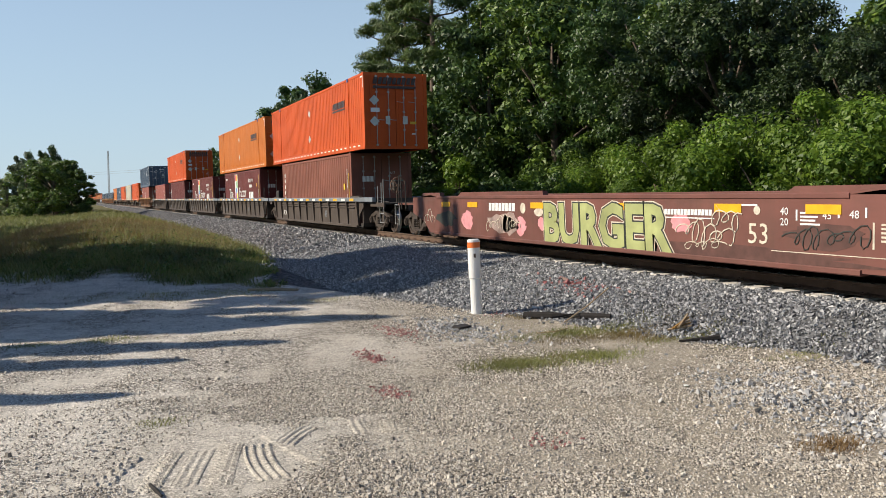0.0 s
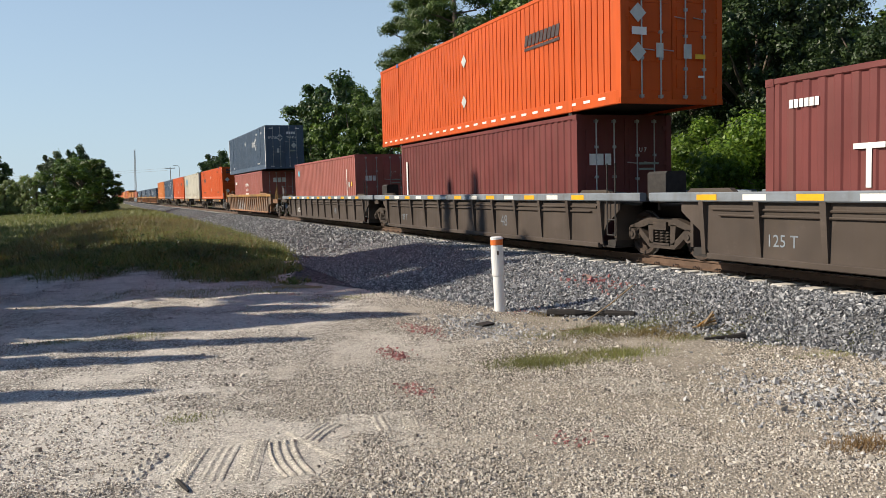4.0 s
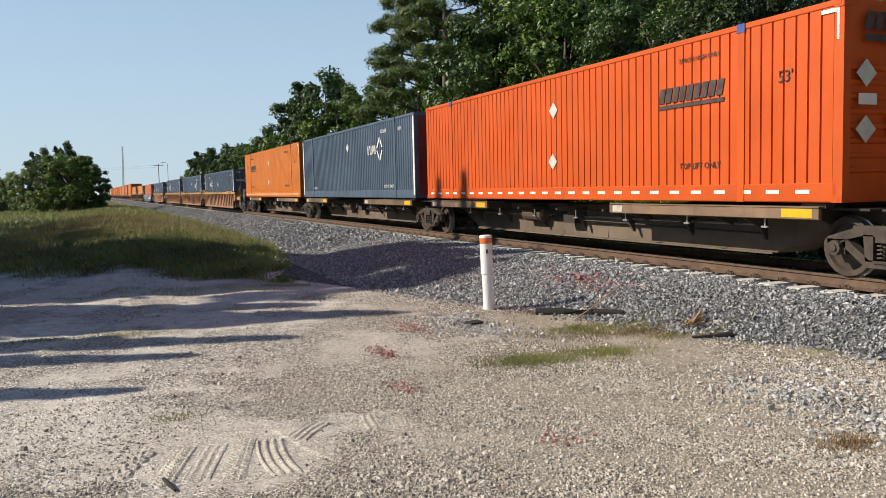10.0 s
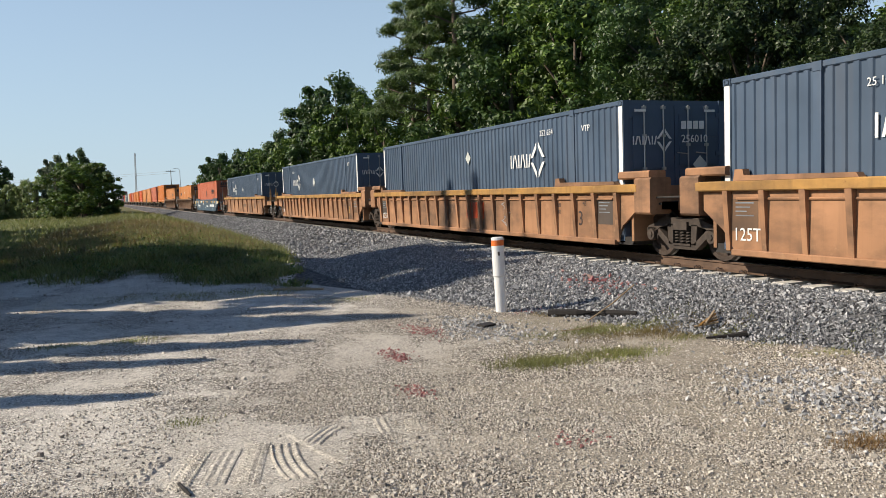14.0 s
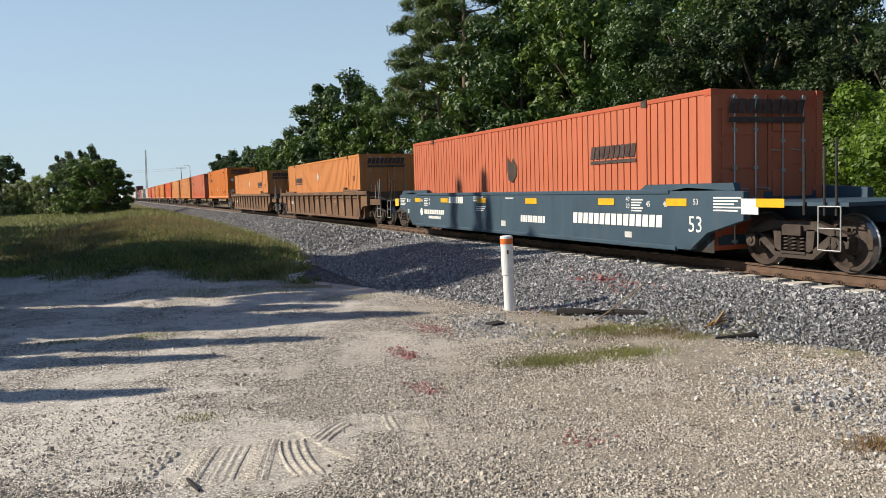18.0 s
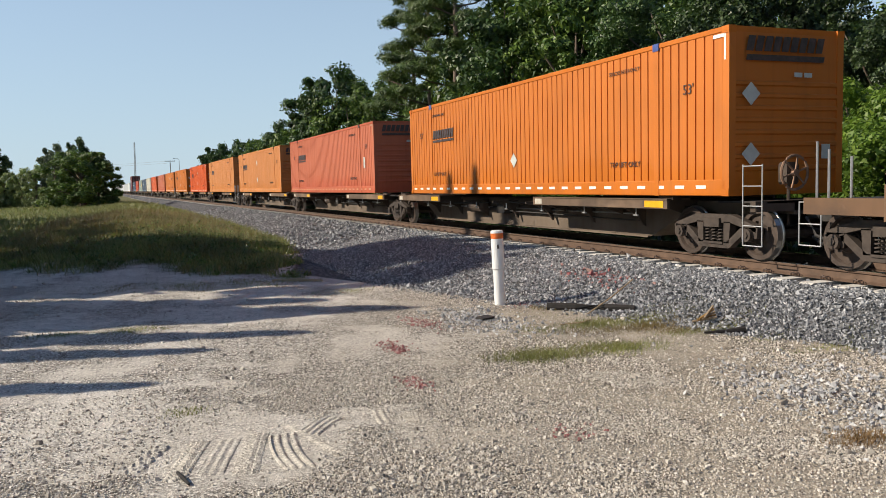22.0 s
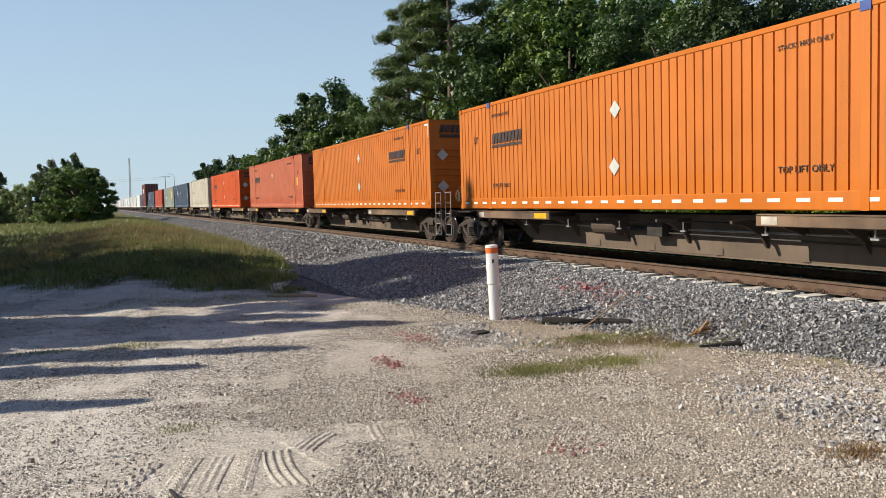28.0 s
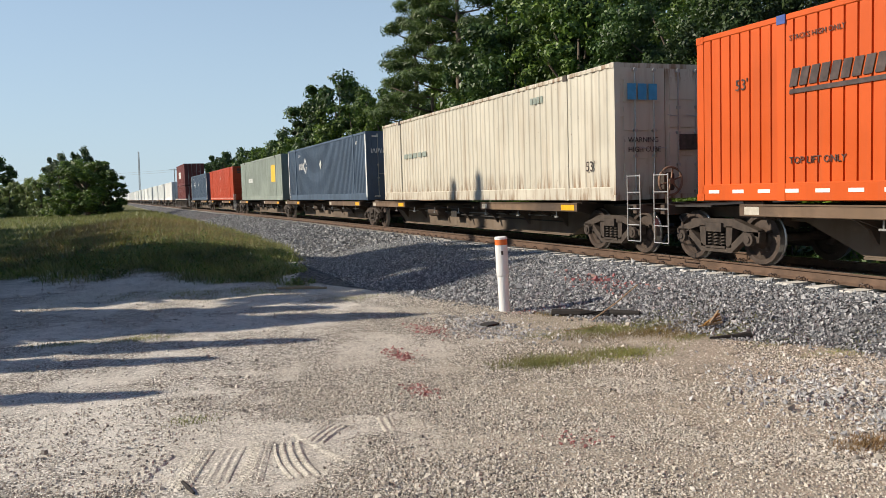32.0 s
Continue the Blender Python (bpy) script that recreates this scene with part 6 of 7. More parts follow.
def bush(seed, height, spread, material, count=260, size=0.115):
    r = random.Random(seed)
    t, cs, rs = Shape(), [], []
    for k in range(26):
        a, q = r.uniform(0, 6.28), math.sqrt(r.random())
        p = (spread * q * math.cos(a), spread * q * math.sin(a), height * r.uniform(0.12, 1.0) * (1 - 0.45 * q * q))
        cs.append(p)
        rs.append(min(p[2] * 0.9 + 0.1, spread * r.uniform(0.20, 0.36)))
        if k % 3 == 0:
            t.tube([(p[0] * 0.15, p[1] * 0.15, -0.1), (p[0] * 0.6, p[1] * 0.6, p[2] * 0.6), p], [0.05, 0.03, 0.01], 5)
    v, f = leaves(cs, rs, count, size, seed, 0.6)
    return t.mesh("stem", BARK, True), array_mesh("crown", v, f, material)


def plant(meshes, name, label, category, group, x, y, scale=1.0, turn=0.0, stem="trunk", tall=1.0, sink=0.05):
    ob = tagged(new(name), label, category, group)
    ob.matrix_basis = pose(x, y, float(ground_z(x, y)) - sink, 0, 0, turn) @ Matrix.Diagonal((scale, scale, scale * tall, 1))
    part(stem, meshes[0], None, ob)
    part("crown", meshes[1], None, ob)
    return ob


HIDDEN_OAKS = [broad_tree(17, 13, 5.4, LEAF_DARK, 45, 0.6, 0.05), broad_tree(18, 12, 5.2, LEAF, 45, 0.6, 0.05)]
FAR_OAKS = [broad_tree(15, 13, 5.4, LEAF_DARK, 330, 0.20, 0.05), broad_tree(16, 12, 5.2, LEAF, 330, 0.20, 0.05)]
# far trees in the haze-coloured leaves
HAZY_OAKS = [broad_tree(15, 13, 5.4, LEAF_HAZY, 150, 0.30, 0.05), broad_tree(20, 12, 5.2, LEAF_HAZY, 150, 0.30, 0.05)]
NEAR_OAKS = [broad_tree(25, 12.5, 5.2, LEAF, 900, 0.095), broad_tree(26, 12.5, 5.2, LEAF_DARK, 900, 0.095)]
XFAR_OAKS = [broad_tree(15, 13, 5.4, LEAF_DARK, 150, 0.30, 0.05), broad_tree(16, 12, 5.2, LEAF, 150, 0.30, 0.05)]
HAZE_PALE_OAK = broad_tree(19, 12, 5.0, LEAF_HAZE_PALE, 200, 0.24, 0.05)
# oaks whose shade comes from their darkened leaf colour
SHADED_OAKS = [broad_tree(27, 12.5, 5.0, LEAF_SHADED, 700, 0.10, 0.34), broad_tree(28, 12.5, 4.6, LEAF_SHADED, 700, 0.10, 0.30)]
OAKS = [broad_tree(11, 13, 5.2, LEAF), broad_tree(12, 12, 5.0, LEAF_DARK), broad_tree(13, 14, 4.6, LEAF), broad_tree(14, 12.5, 5.6, LEAF_DARK)]
PINES = [pine_tree(21, 16.5, 3.3), pine_tree(22, 15.5, 3.1)]
SHRUBS = [bush(31, 3.6, 2.4, LEAF_SUNLIT), bush(32, 3.0, 2.6, LEAF), bush(33, 4.4, 2.2, LEAF_SUNLIT), bush(34, 2.6, 2.4, LEAF_DARK)]
FAR_SHRUBS = [bush(31, 3.6, 2.4, LEAF, 130, 0.16), bush(32, 3.0, 2.6, LEAF, 130, 0.16), bush(33, 4.4, 2.2, LEAF_SUNLIT, 130, 0.16), bush(34, 2.6, 2.4, LEAF_DARK, 130, 0.16)]
NEAR_SHRUBS = [bush(36, 3.6, 2.4, LEAF_SUNLIT, 800, 0.062), bush(37, 4.4, 2.2, LEAF_SUNLIT, 800, 0.062)]
LOW_SHRUB = bush(35, 2.6, 2.4, LEAF_DARK, 110, 0.17)
WOOD, WOODL = "trees behind the track", ["dense dark green broadleaf tree at the wood's edge", "tall deep green broadleaf tree in the wood"]

# the wood behind the track: (x, y, kind, scale)
rows_of_trees = [(-15, 29, 1, 0.66), (-22, 31, 0, 0.84), (-27.4, 25, 3, 0.84), (-30, 29.5, 2, 0.86), (-31, 24.5, 1, 0.86), (-37, 29, 0, 0.90), (-38.5, 23.5, 2, 0.90), (-43, 27, 1, 1.10),
                 (-45, 22.8, 3, 0.94), (-50, 28.5, 2, 1.10), (-48, 23.5, 2, 0.98), (-58, 29.5, 3, 0.90), (-60, 24.5, 1, 0.72), (-66, 26, 0, 0.72), (-70, 22.5, 2, 0.80), (-77, 21.5, 3, 0.86),
                 (-84, 22, 0, 1.02), (-92, 21, 1, 0.80), (-99, 22.5, 2, 0.76), (-107, 21, 0, 0.76), (-115, 22, 3, 0.78), (-124, 21.5, 1, 0.74), (-133, 22, 2, 0.70), (-143, 21, 0, 0.74),
                 (-154, 22, 1, 0.70), (-166, 22, 3, 0.66), (-12, 30, 2, 0.8), (-5, 28, 0, 1.0), (4, 30, 1, 1.1), (-33, 34, 2, 0.76), (-21.2, 25.6, 0, 0.60), (-23.0, 28.5, 1, 0.66), (-18.6, 24.6, 1, 0.56), (-26, 37, 1, 0.98), (-17, 36, 3, 0.95), (-43, 33, 0, 1.06)]
for k, (x, y, kind, s) in enumerate(rows_of_trees):
    plant(SHADED_OAKS[kind % 2] if -31 < x < -17 and y < 30 else NEAR_OAKS[kind % 2] if -33 < x < -11 and y < 30 else OAKS[kind] if x > -75 and y < 32 else (FAR_OAKS if x > -118 else XFAR_OAKS)[kind % 2], "tree", WOODL[k % 2], "tree", WOOD, x, y, s, 67 * k)
for x, y, kind, s in ((-57.5, 20.8, 0, 0.92), (-53.0, 20.4, 1, 1.06), (-49.6, 20.9, 0, 1.10)):
    plant(PINES[kind], "pine_tree", "tall pine with open tiers of grey-green needles", "pine tree", "pines behind the track", x, y, s, 40 * kind)
for k, x in enumerate(np.arange(-33, -150, -3.1)):
    y = 17.6 + 1.6 * math.sin(k * 2.3) + (2.0 if x < -60 else 0.6)
    kind = (0, 3, 1, 2, 1, 0, 3)[k % 7]
    plant((SHRUBS if x > -45 else FAR_SHRUBS)[kind], "bush", "leafy green bush at the foot of the wood", "bush", "bushes behind the track", float(x), y, 0.75 + 0.35 * math.sin(k * 1.7) ** 2, 53 * k, "stem")
# added row of dark-leaved bushes stands in for shade seen under the wagons
for k in range(30):
    plant(LOW_SHRUB, "bush", "low bush close behind the track, leaved dark for shade", "bush", "low bushes behind the track", -8 - 2.4 * k, 15.0 + 0.3 * math.sin(3 * k), 0.50 + 0.10 * math.sin(5 * k), 77 * k, "stem")
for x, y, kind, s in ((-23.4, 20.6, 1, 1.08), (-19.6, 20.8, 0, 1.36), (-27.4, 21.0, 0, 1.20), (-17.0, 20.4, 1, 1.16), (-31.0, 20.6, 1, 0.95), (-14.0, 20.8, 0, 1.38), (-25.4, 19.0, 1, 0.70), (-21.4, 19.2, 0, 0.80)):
    plant(NEAR_SHRUBS[kind], "bush", "bright green bush beside the track, sunlight put into its leaf colour", "bush", "sunlit bushes beside the track", x, y, s, 91 * s, "stem")
# the wood goes on beside and behind the camera
for k in range(14):
    plant(HIDDEN_OAKS[k % 2], "tree", "dark green broadleaf tree further along the wood", "tree", "trees further along", 12 + 9.0 * k, 23.5 + 2 * math.sin(k), 1.05, 40 * k)
for k in range(9):
    plant(HIDDEN_OAKS[k % 2], "tree", "broadleaf tree behind the dirt lot", "tree", "trees behind the lot", 16 + 6.0 * k, -6 - 2.2 * k + 2 * math.sin(2 * k), 0.9, 40 * k)
for x, y, kind, s in ((-205, 24, 0, 0.92), (-214, 25, 2, 0.85), (-240, 24, 1, 0.7)):
    plant(XFAR_OAKS[kind % 2], "tree", "lone green tree far along the track", "tree", "far trees along the track", x, y, s, 10 * s)

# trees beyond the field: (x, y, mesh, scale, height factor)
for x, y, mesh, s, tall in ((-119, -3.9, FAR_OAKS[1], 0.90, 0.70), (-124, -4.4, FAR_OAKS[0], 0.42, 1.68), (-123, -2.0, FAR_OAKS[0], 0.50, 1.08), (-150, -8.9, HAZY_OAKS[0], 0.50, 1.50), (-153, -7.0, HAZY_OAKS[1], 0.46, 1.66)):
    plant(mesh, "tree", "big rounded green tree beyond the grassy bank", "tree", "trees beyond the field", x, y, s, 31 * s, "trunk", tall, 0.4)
for x, y, s, tall in ((-135, -10.9, 0.46, 1.10), (-139, -13.3, 0.46, 1.0), (-131, -8.9, 0.30, 0.9), (-140, -15.6, 0.45, 0.95)):
    plant(HAZE_PALE_OAK, "tree", "tree beyond the field, its leaves paled to yellow-green for haze", "tree", "pale trees beyond the field", x, y, s, 31 * s, "trunk", tall, 0.4)
for x, y, kind, s, tall in ((-150, -18.6, 0, 0.84, 0.84), (-146, -23.5, 1, 0.80, 0.95), (-140, -27, 0, 0.75, 1.0), (-138, -34, 1, 0.8, 1.0), (-185, -25, 0, 0.75, 1.0)):
    plant(XFAR_OAKS[kind], "tree", "dark spreading tree beyond the open field", "tree", "dark trees beyond the field", x, y, s, 31 * s, "trunk", tall, 0.4)
for x, y, s in ((-118, -0.9, 0.5), (-128, -15.5, 0.6), (-120, -17, 0.6), (-135, -19, 0.8)):
    plant(SHRUBS[3], "bush", "low dark bush beyond the field", "bush", "bushes beyond the field", x, y, s, 20 * s, "stem")

# trees beside the lot, out of the camera's sight, whose shade lies on the bank and the gravel
def spire_tree(seed, height, spread, material, count=26, size=0.14):
    """A slim tree that narrows to a single leading shoot."""
    r = random.Random(seed)
    t = Shape().tube([(0, 0, -0.3), (0.05, 0, height * 0.5), (0, 0, height)], [height * 0.016, height * 0.011, 0.02], 7)
    cs, rs = [], []
    for k in range(64):
        q = (k + 0.5) / 64
        reach = spread * (1 - q) ** 0.75
        a = k * 2.39996
        p = (reach * 0.65 * math.cos(a), reach * 0.65 * math.sin(a), height * (0.10 + 0.90 * q) + r.uniform(-0.1, 0.1))
        cs.append(p)
        rs.append(max(0.10, reach * r.uniform(0.35, 0.55)))
        if k % 3 == 0:
            t.tube([(0, 0, p[2] - 0.4), p], [0.03, 0.01], 5)
    v, f = leaves(cs, rs, count, size, seed)
    return t.mesh("trunk", BARK, True), array_mesh("crown", v, f, material)


for x, y, s in ((-36.5, -13.4, 0.72), (-42.0, -15.0, 0.77), (-51.0, -16.2, 0.81), (-61.0, -17.6, 0.85), (-72.0, -19.0, 0.9)):
    plant(XFAR_OAKS[0], "tree", "tall broadleaf tree shading the grassy bank", "tree", "trees beside the lot", x, y, s, -x)
SHADY = broad_tree(44, 10.9, 3.4, LEAF, 220, 0.24, 0.12, 64)
for x, y, s in ((-25.6, -10.6, 1.02), (-29.8, -11.4, 0.90)):
    plant(SHADY, "tree", "full low-crowned tree shading the grassy bank", "tree", "shade trees beside the lot", x, y, s, 70 * s)
TALL = broad_tree(43, 14.3, 3.3, LEAF, 150, 0.24, 0.70, 46)
for x, y, s in ((-27.6, -10.6, 1.0), (-24.2, -9.8, 0.965)):
    plant(TALL, "tree", "tall bare-stemmed tree beside the dirt lot", "tree", "trees beside the lot", x, y, s, 50 * s)
POLE_TREE = spire_tree(54, 16.9, 1.5, LEAF, 50, 0.2)
for x, y, s in ((-30.7, -10.6, 1.0), (-28.75, -10.6, 1.01), (-28.0, -10.4, 0.95)):
    plant(POLE_TREE, "tree", "tall slim tree beside the dirt lot", "tree", "tall slim trees beside the lot", x, y, s, 50 * s)
SPIRES = [spire_tree(51, 8.5, 1.9, LEAF, 60, 0.22), spire_tree(52, 7.4, 1.15, LEAF, 50, 0.18), spire_tree(53, 10.4, 3.0, LEAF, 90, 0.28)]
for x, y, kind, s in ((-22.9, -9.0, 2, 1.0), (-25.0, -9.0, 2, 1.0), (-19.1, -8.0, 0, 0.97), (-17.7, -8.0, 0, 1.06), (-17.0, -8.3, 1, 0.95), (-15.5, -8.0, 1, 1.0), (-14.3, -8.0, 1, 0.86), (-12.2, -7.6, 1, 0.75)):
    plant(SPIRES[kind], "tree", "slim young tree beside the dirt lot", "tree", "young trees beside the lot", x, y, s, 77 * s)


def blades(n, place, height, seed, material, name, label, wide=0.012):
    """Grass as single bent blades; place(r, n) gives their roots."""
    r = np.random.default_rng(seed)
    xy = place(r, n)
    z = ground_z(xy[:, 0], xy[:, 1]) - 0.01
    root = np.column_stack([xy, z])
    clump = 0.55 + 0.45 * np.sin(2.3 * xy[:, 0] + 1.9 * np.sin(1.7 * xy[:, 1])) * np.sin(2.9 * xy[:, 1] + 0.8 * xy[:, 0])
    h = (height * r.uniform(0.35, 1.2, len(xy)) * (0.45 + 0.75 * clump))[:, None]
    a = r.uniform(0, 6.283, len(xy))
    side = np.column_stack([np.cos(a), np.sin(a), 0 * a]) * wide * (0.6 + h / height)
    bend = np.column_stack([np.cos(a + 1.4), np.sin(a + 1.4), 0 * a]) * h * r.uniform(0.2, 1.3, len(xy))[:, None]
    up = np.array([0, 0, 1.0])
    v = np.stack([root - side, root + side, root + bend + up * h], 1).reshape(-1, 3)
    f = np.arange(len(v)).reshape(-1, 3)
    ob = new(name, array_mesh(name, v, f, material))
    return tagged(ob, label, "grass", kind="stuff")


def on_bank(x0, x1, y0, y1, power=1.0):
    def place(r, n):
        x, y = x1 + (x0 - x1) * r.random(n) ** power, r.uniform(y0, y1, n)
        a, g = cover_at(x, y)
        keep = g > r.uniform(0.2, 0.9, n)
        return np.column_stack([x, y])[keep]
    return place


def tuft(x, y, rx, ry):
    return lambda r, n: np.column_stack([x + rx * r.normal(size=n), y + ry * r.normal(size=n)])


blades(170000, on_bank(-48, -17.8, -6.0, 6.5, 1.35), 0.26, 1, BLADE, "grass", "long olive grass on the shaded bank", 0.009)
blades(50000, on_bank(-34, -17.8, -5.0, 5.5, 1.0), 0.15, 5, BLADE_LUSH, "grass", "short green grass on the shaded bank", 0.008)
blades(36000, on_bank(-130, -45, -14, 7.0, 1.2), 0.34, 2, BLADE, "grass", "long olive grass further along the bank", 0.025)
blades(34000, on_bank(-60, -26, -4.0, 5.0, 0.8), 0.42, 3, BLADE_DRY, "dry_grass", "dry straw-coloured grass on the bank's crest", 0.007)
blades(34000, on_bank(-125, -40, -40, -4, 1.0), 0.26, 4, BLADE_LUSH, "field_grass", "sunlit green grass of the open field", 0.022)
for k, (x, y, rx, ry, n, h, mat) in enumerate(((-8.85, 4.70, 0.17, 0.24, 1700, 0.080, BLADE), (-8.95, 5.20, 0.22, 0.30, 1700, 0.065, BLADE), (-8.80, 5.85, 0.20, 0.34, 1800, 0.075, BLADE), (-8.95, 5.25, 0.24, 0.42, 1300, 0.06, BLADE_DRY), (-9.9, 7.15, 0.20, 0.60, 4200, 0.06, BLADE_DRY), (-10.4, 6.9, 0.20, 0.65, 3800, 0.06, BLADE),
                                                (-4.80, 5.5, 0.10, 0.16, 900, 0.075, BLADE_RUST), (-9.35, 7.65, 0.14, 0.35, 2400, 0.05, BLADE_DRY), (-9.2, 7.7, 0.12, 0.35, 2000, 0.06, BLADE), (-8.4, 8.15, 0.12, 0.25, 900, 0.05, BLADE), (-16.2, 4.2, 0.22, 0.4, 700, 0.06, BLADE), (-13.4, 0.2, 0.15, 0.35, 700, 0.05, BLADE), (-13.6, -0.9, 0.12, 0.3, 500, 0.05, BLADE),
                                                (-8.2, 0.55, 0.10, 0.12, 300, 0.035, BLADE), (-12.2, 6.75, 0.2, 0.12, 500, 0.07, BLADE_DRY), (-18.6, 2.2, 0.5, 0.8, 1300, 0.08, BLADE), (-19.3, 0.4, 0.5, 0.9, 1300, 0.08, BLADE), (-11.4, 5.9, 0.3, 0.5, 500, 0.04, BLADE), (-7.6, 8.3, 0.15, 0.4, 700, 0.05, BLADE))):
    blades(n, tuft(x, y, rx, ry), h, 50 + k, mat, "grass_tuft", "short tuft of %s grass on the dirt" % ("green" if mat is BLADE else "dry"), 0.0035)


def weeds(n, seed):
    """Leafy weeds scattered over the bank."""
    r = np.random.default_rng(seed)
    xy = on_bank(-46, -18.5, -5.5, 5.8, 1.3)(r, n)
    h = r.uniform(0.10, 0.30, len(xy))
    cs = np.column_stack([xy, ground_z(xy[:, 0], xy[:, 1]) + h * 0.45])
    v, f = leaves(cs, h * 0.9, 26, 0.045, seed, 0.5)
    tagged(new("weeds", array_mesh("weeds", v, f, LEAF)), "low leafy weeds in the bank's grass", "weeds", kind="stuff")


weeds(1500, 8)

# ---- loose stones ----
def stone_mat(name, stops, rough=0.85):
    m, n, l, b = node_mat(name, rough)
    g = n.new("ShaderNodeNewGeometry")
    col = ramp(n, l, g.outputs["Random Per Island"], stops)
    t = noise_tex(n, l, g.outputs["Position"], 45.0, 4)
    l.new(mixc(n, l, 0.25, col, ramp(n, l, t, [(0.3, grey(0.10)), (0.7, grey(0.6))])), b.inputs["Base Color"])
    return m


GRANITE = stone_mat("grey_ballast_stone", [(0.0, (0.035, 0.037, 0.041)), (0.42, (0.16, 0.167, 0.178)), (0.80, (0.40, 0.405, 0.41)), (1.0, (0.66, 0.655, 0.645))])
PALE_GRANITE = stone_mat("pale_grey_stone", [(0.0, (0.17, 0.175, 0.18)), (0.4, (0.36, 0.36, 0.36)), (0.8, (0.58, 0.575, 0.56)), (1.0, (0.76, 0.75, 0.72))])
PEBBLE = stone_mat("pale_pebbles", [(0.0, (0.11, 0.092, 0.07)), (0.30, (0.34, 0.29, 0.225)), (0.72, (0.60, 0.54, 0.44)), (1.0, (0.78, 0.72, 0.63))])
RED_SPRAY = stone_mat("pebbles_sprayed_red", [(0.0, (0.30, 0.035, 0.035)), (0.5, (0.40, 0.10, 0.085)), (1.0, (0.42, 0.30, 0.24))])


def stones(xy, size, seed, material, name, label, lift=0.25):
    """Broken stones: eight-sided chips knocked out of shape, each turned its own way."""
    r = np.random.default_rng(seed)
    n = len(xy)
    s = size * np.exp(r.normal(0, 0.30, n))
    tips = np.array([(1, 0, 0), (-1, 0, 0), (0, 1, 0), (0, -1, 0), (0, 0, 1), (0, 0, -1)], float) * 0.62
    v = tips[None] * r.uniform(0.55, 1.0, (n, 6, 1)) * r.uniform(0.6, 1.0, (n, 1, 3)) + r.uniform(-0.24, 0.24, (n, 6, 3))
    q = r.normal(size=(n, 4))
    q /= np.linalg.norm(q, axis=1, keepdims=True)
    w, x, y, z = q.T
    R = np.stack([1 - 2 * (y * y + z * z), 2 * (x * y - z * w), 2 * (x * z + y * w), 2 * (x * y + z * w), 1 - 2 * (x * x + z * z), 2 * (y * z - x * w), 2 * (x * z - y * w), 2 * (y * z + x * w), 1 - 2 * (x * x + y * y)], 1).reshape(n, 3, 3)
    v = np.einsum("nij,nkj->nki", R, v) * s[:, None, None]
    base = np.column_stack([xy, ground_z(xy[:, 0], xy[:, 1]) + s * lift])
    v = (v + base[:, None]).reshape(-1, 3)
    f = np.array([(0, 2, 4), (2, 1, 4), (1, 3, 4), (3, 0, 4), (2, 0, 5), (1, 2, 5), (3, 1, 5), (0, 3, 5)])
    f = (np.arange(n)[:, None, None] * 6 + f[None]).reshape(-1, 3)
    ob = new(name, array_mesh(name, v, f, material))
    return tagged(ob, label, "stones", kind="stuff")


def chips(xy, size, seed, material, name, label, blunt=True):
    """Half-sunk pebbles, each with its own lean: four-sided with a flat worn top, or a low cone where they lie far off."""
    r = np.random.default_rng(seed)
    n, sides = len(xy), 4 if blunt else 5
    s = size * np.exp(r.normal(0, 0.35, n))
    a = np.arange(sides)[None] * (6.2832 / sides) + r.uniform(0, 6.28, (n, 1)) + r.uniform(-0.35, 0.35, (n, sides))
    d = r.uniform(0.42, 0.75, (n, sides)) * s[:, None]
    long = r.uniform(0.60, 1.0, (n, 1))
    rim = np.stack([d * np.cos(a), d * np.sin(a) * long, np.full((n, sides), -0.004)], -1)
    base = np.column_stack([xy, ground_z(xy[:, 0], xy[:, 1])])
    if blunt:
        shift = r.uniform(-0.12, 0.12, (n, 1, 2)) * s[:, None, None]
        top = rim * r.uniform(0.55, 0.85, (n, sides, 1))
        top[:, :, :2] += shift
        top[:, :, 2] = s[:, None] * (r.uniform(0.30, 0.58, (n, 1)) + r.uniform(-0.14, 0.14, (n, sides)))
        v = (np.concatenate([rim, top], 1) + base[:, None]).reshape(-1, 3)
        f = np.array([(4, 5, 6, 7), (0, 1, 5, 4), (1, 2, 6, 5), (2, 3, 7, 6), (3, 0, 4, 7)])
        f = (np.arange(n)[:, None, None] * 8 + f[None]).reshape(-1, 4)
    else:
        tip = np.stack([r.uniform(-0.3, 0.3, n) * s, r.uniform(-0.3, 0.3, n) * s, r.uniform(0.38, 0.62, n) * s], -1)[:, None]
        v = (np.concatenate([rim, tip], 1) + base[:, None]).reshape(-1, 3)
        f = np.array([(0, 1, 5), (1, 2, 5), (2, 3, 5), (3, 4, 5), (4, 0, 5)])
        f = (np.arange(n)[:, None, None] * 6 + f[None]).reshape(-1, 3)
    return tagged(new(name, array_mesh(name, v, f, material)), label, "stones", kind="stuff")


def spread(n, x0, x1, y0, y1, seed, keep):
    r = np.random.default_rng(seed)
    x, y = r.uniform(x0, x1, n), r.uniform(y0, y1, n)
    k = keep(x, y, r)
    return np.column_stack([x, y])[k]


between = lambda x, y: (np.abs((x + 62 + 0.305) % 0.61 - 0.305) > 0.13) | (y < YC - 1.20)
stones(spread(120000, -27, -3.0, 5.0, 9.95, 1, lambda x, y, r: (y > toe(x) + r.normal(0, 0.18, len(x))) & between(x, y)), 0.0405, 2, GRANITE, "ballast", "broken grey granite ballast heaped against the track", 0.28)
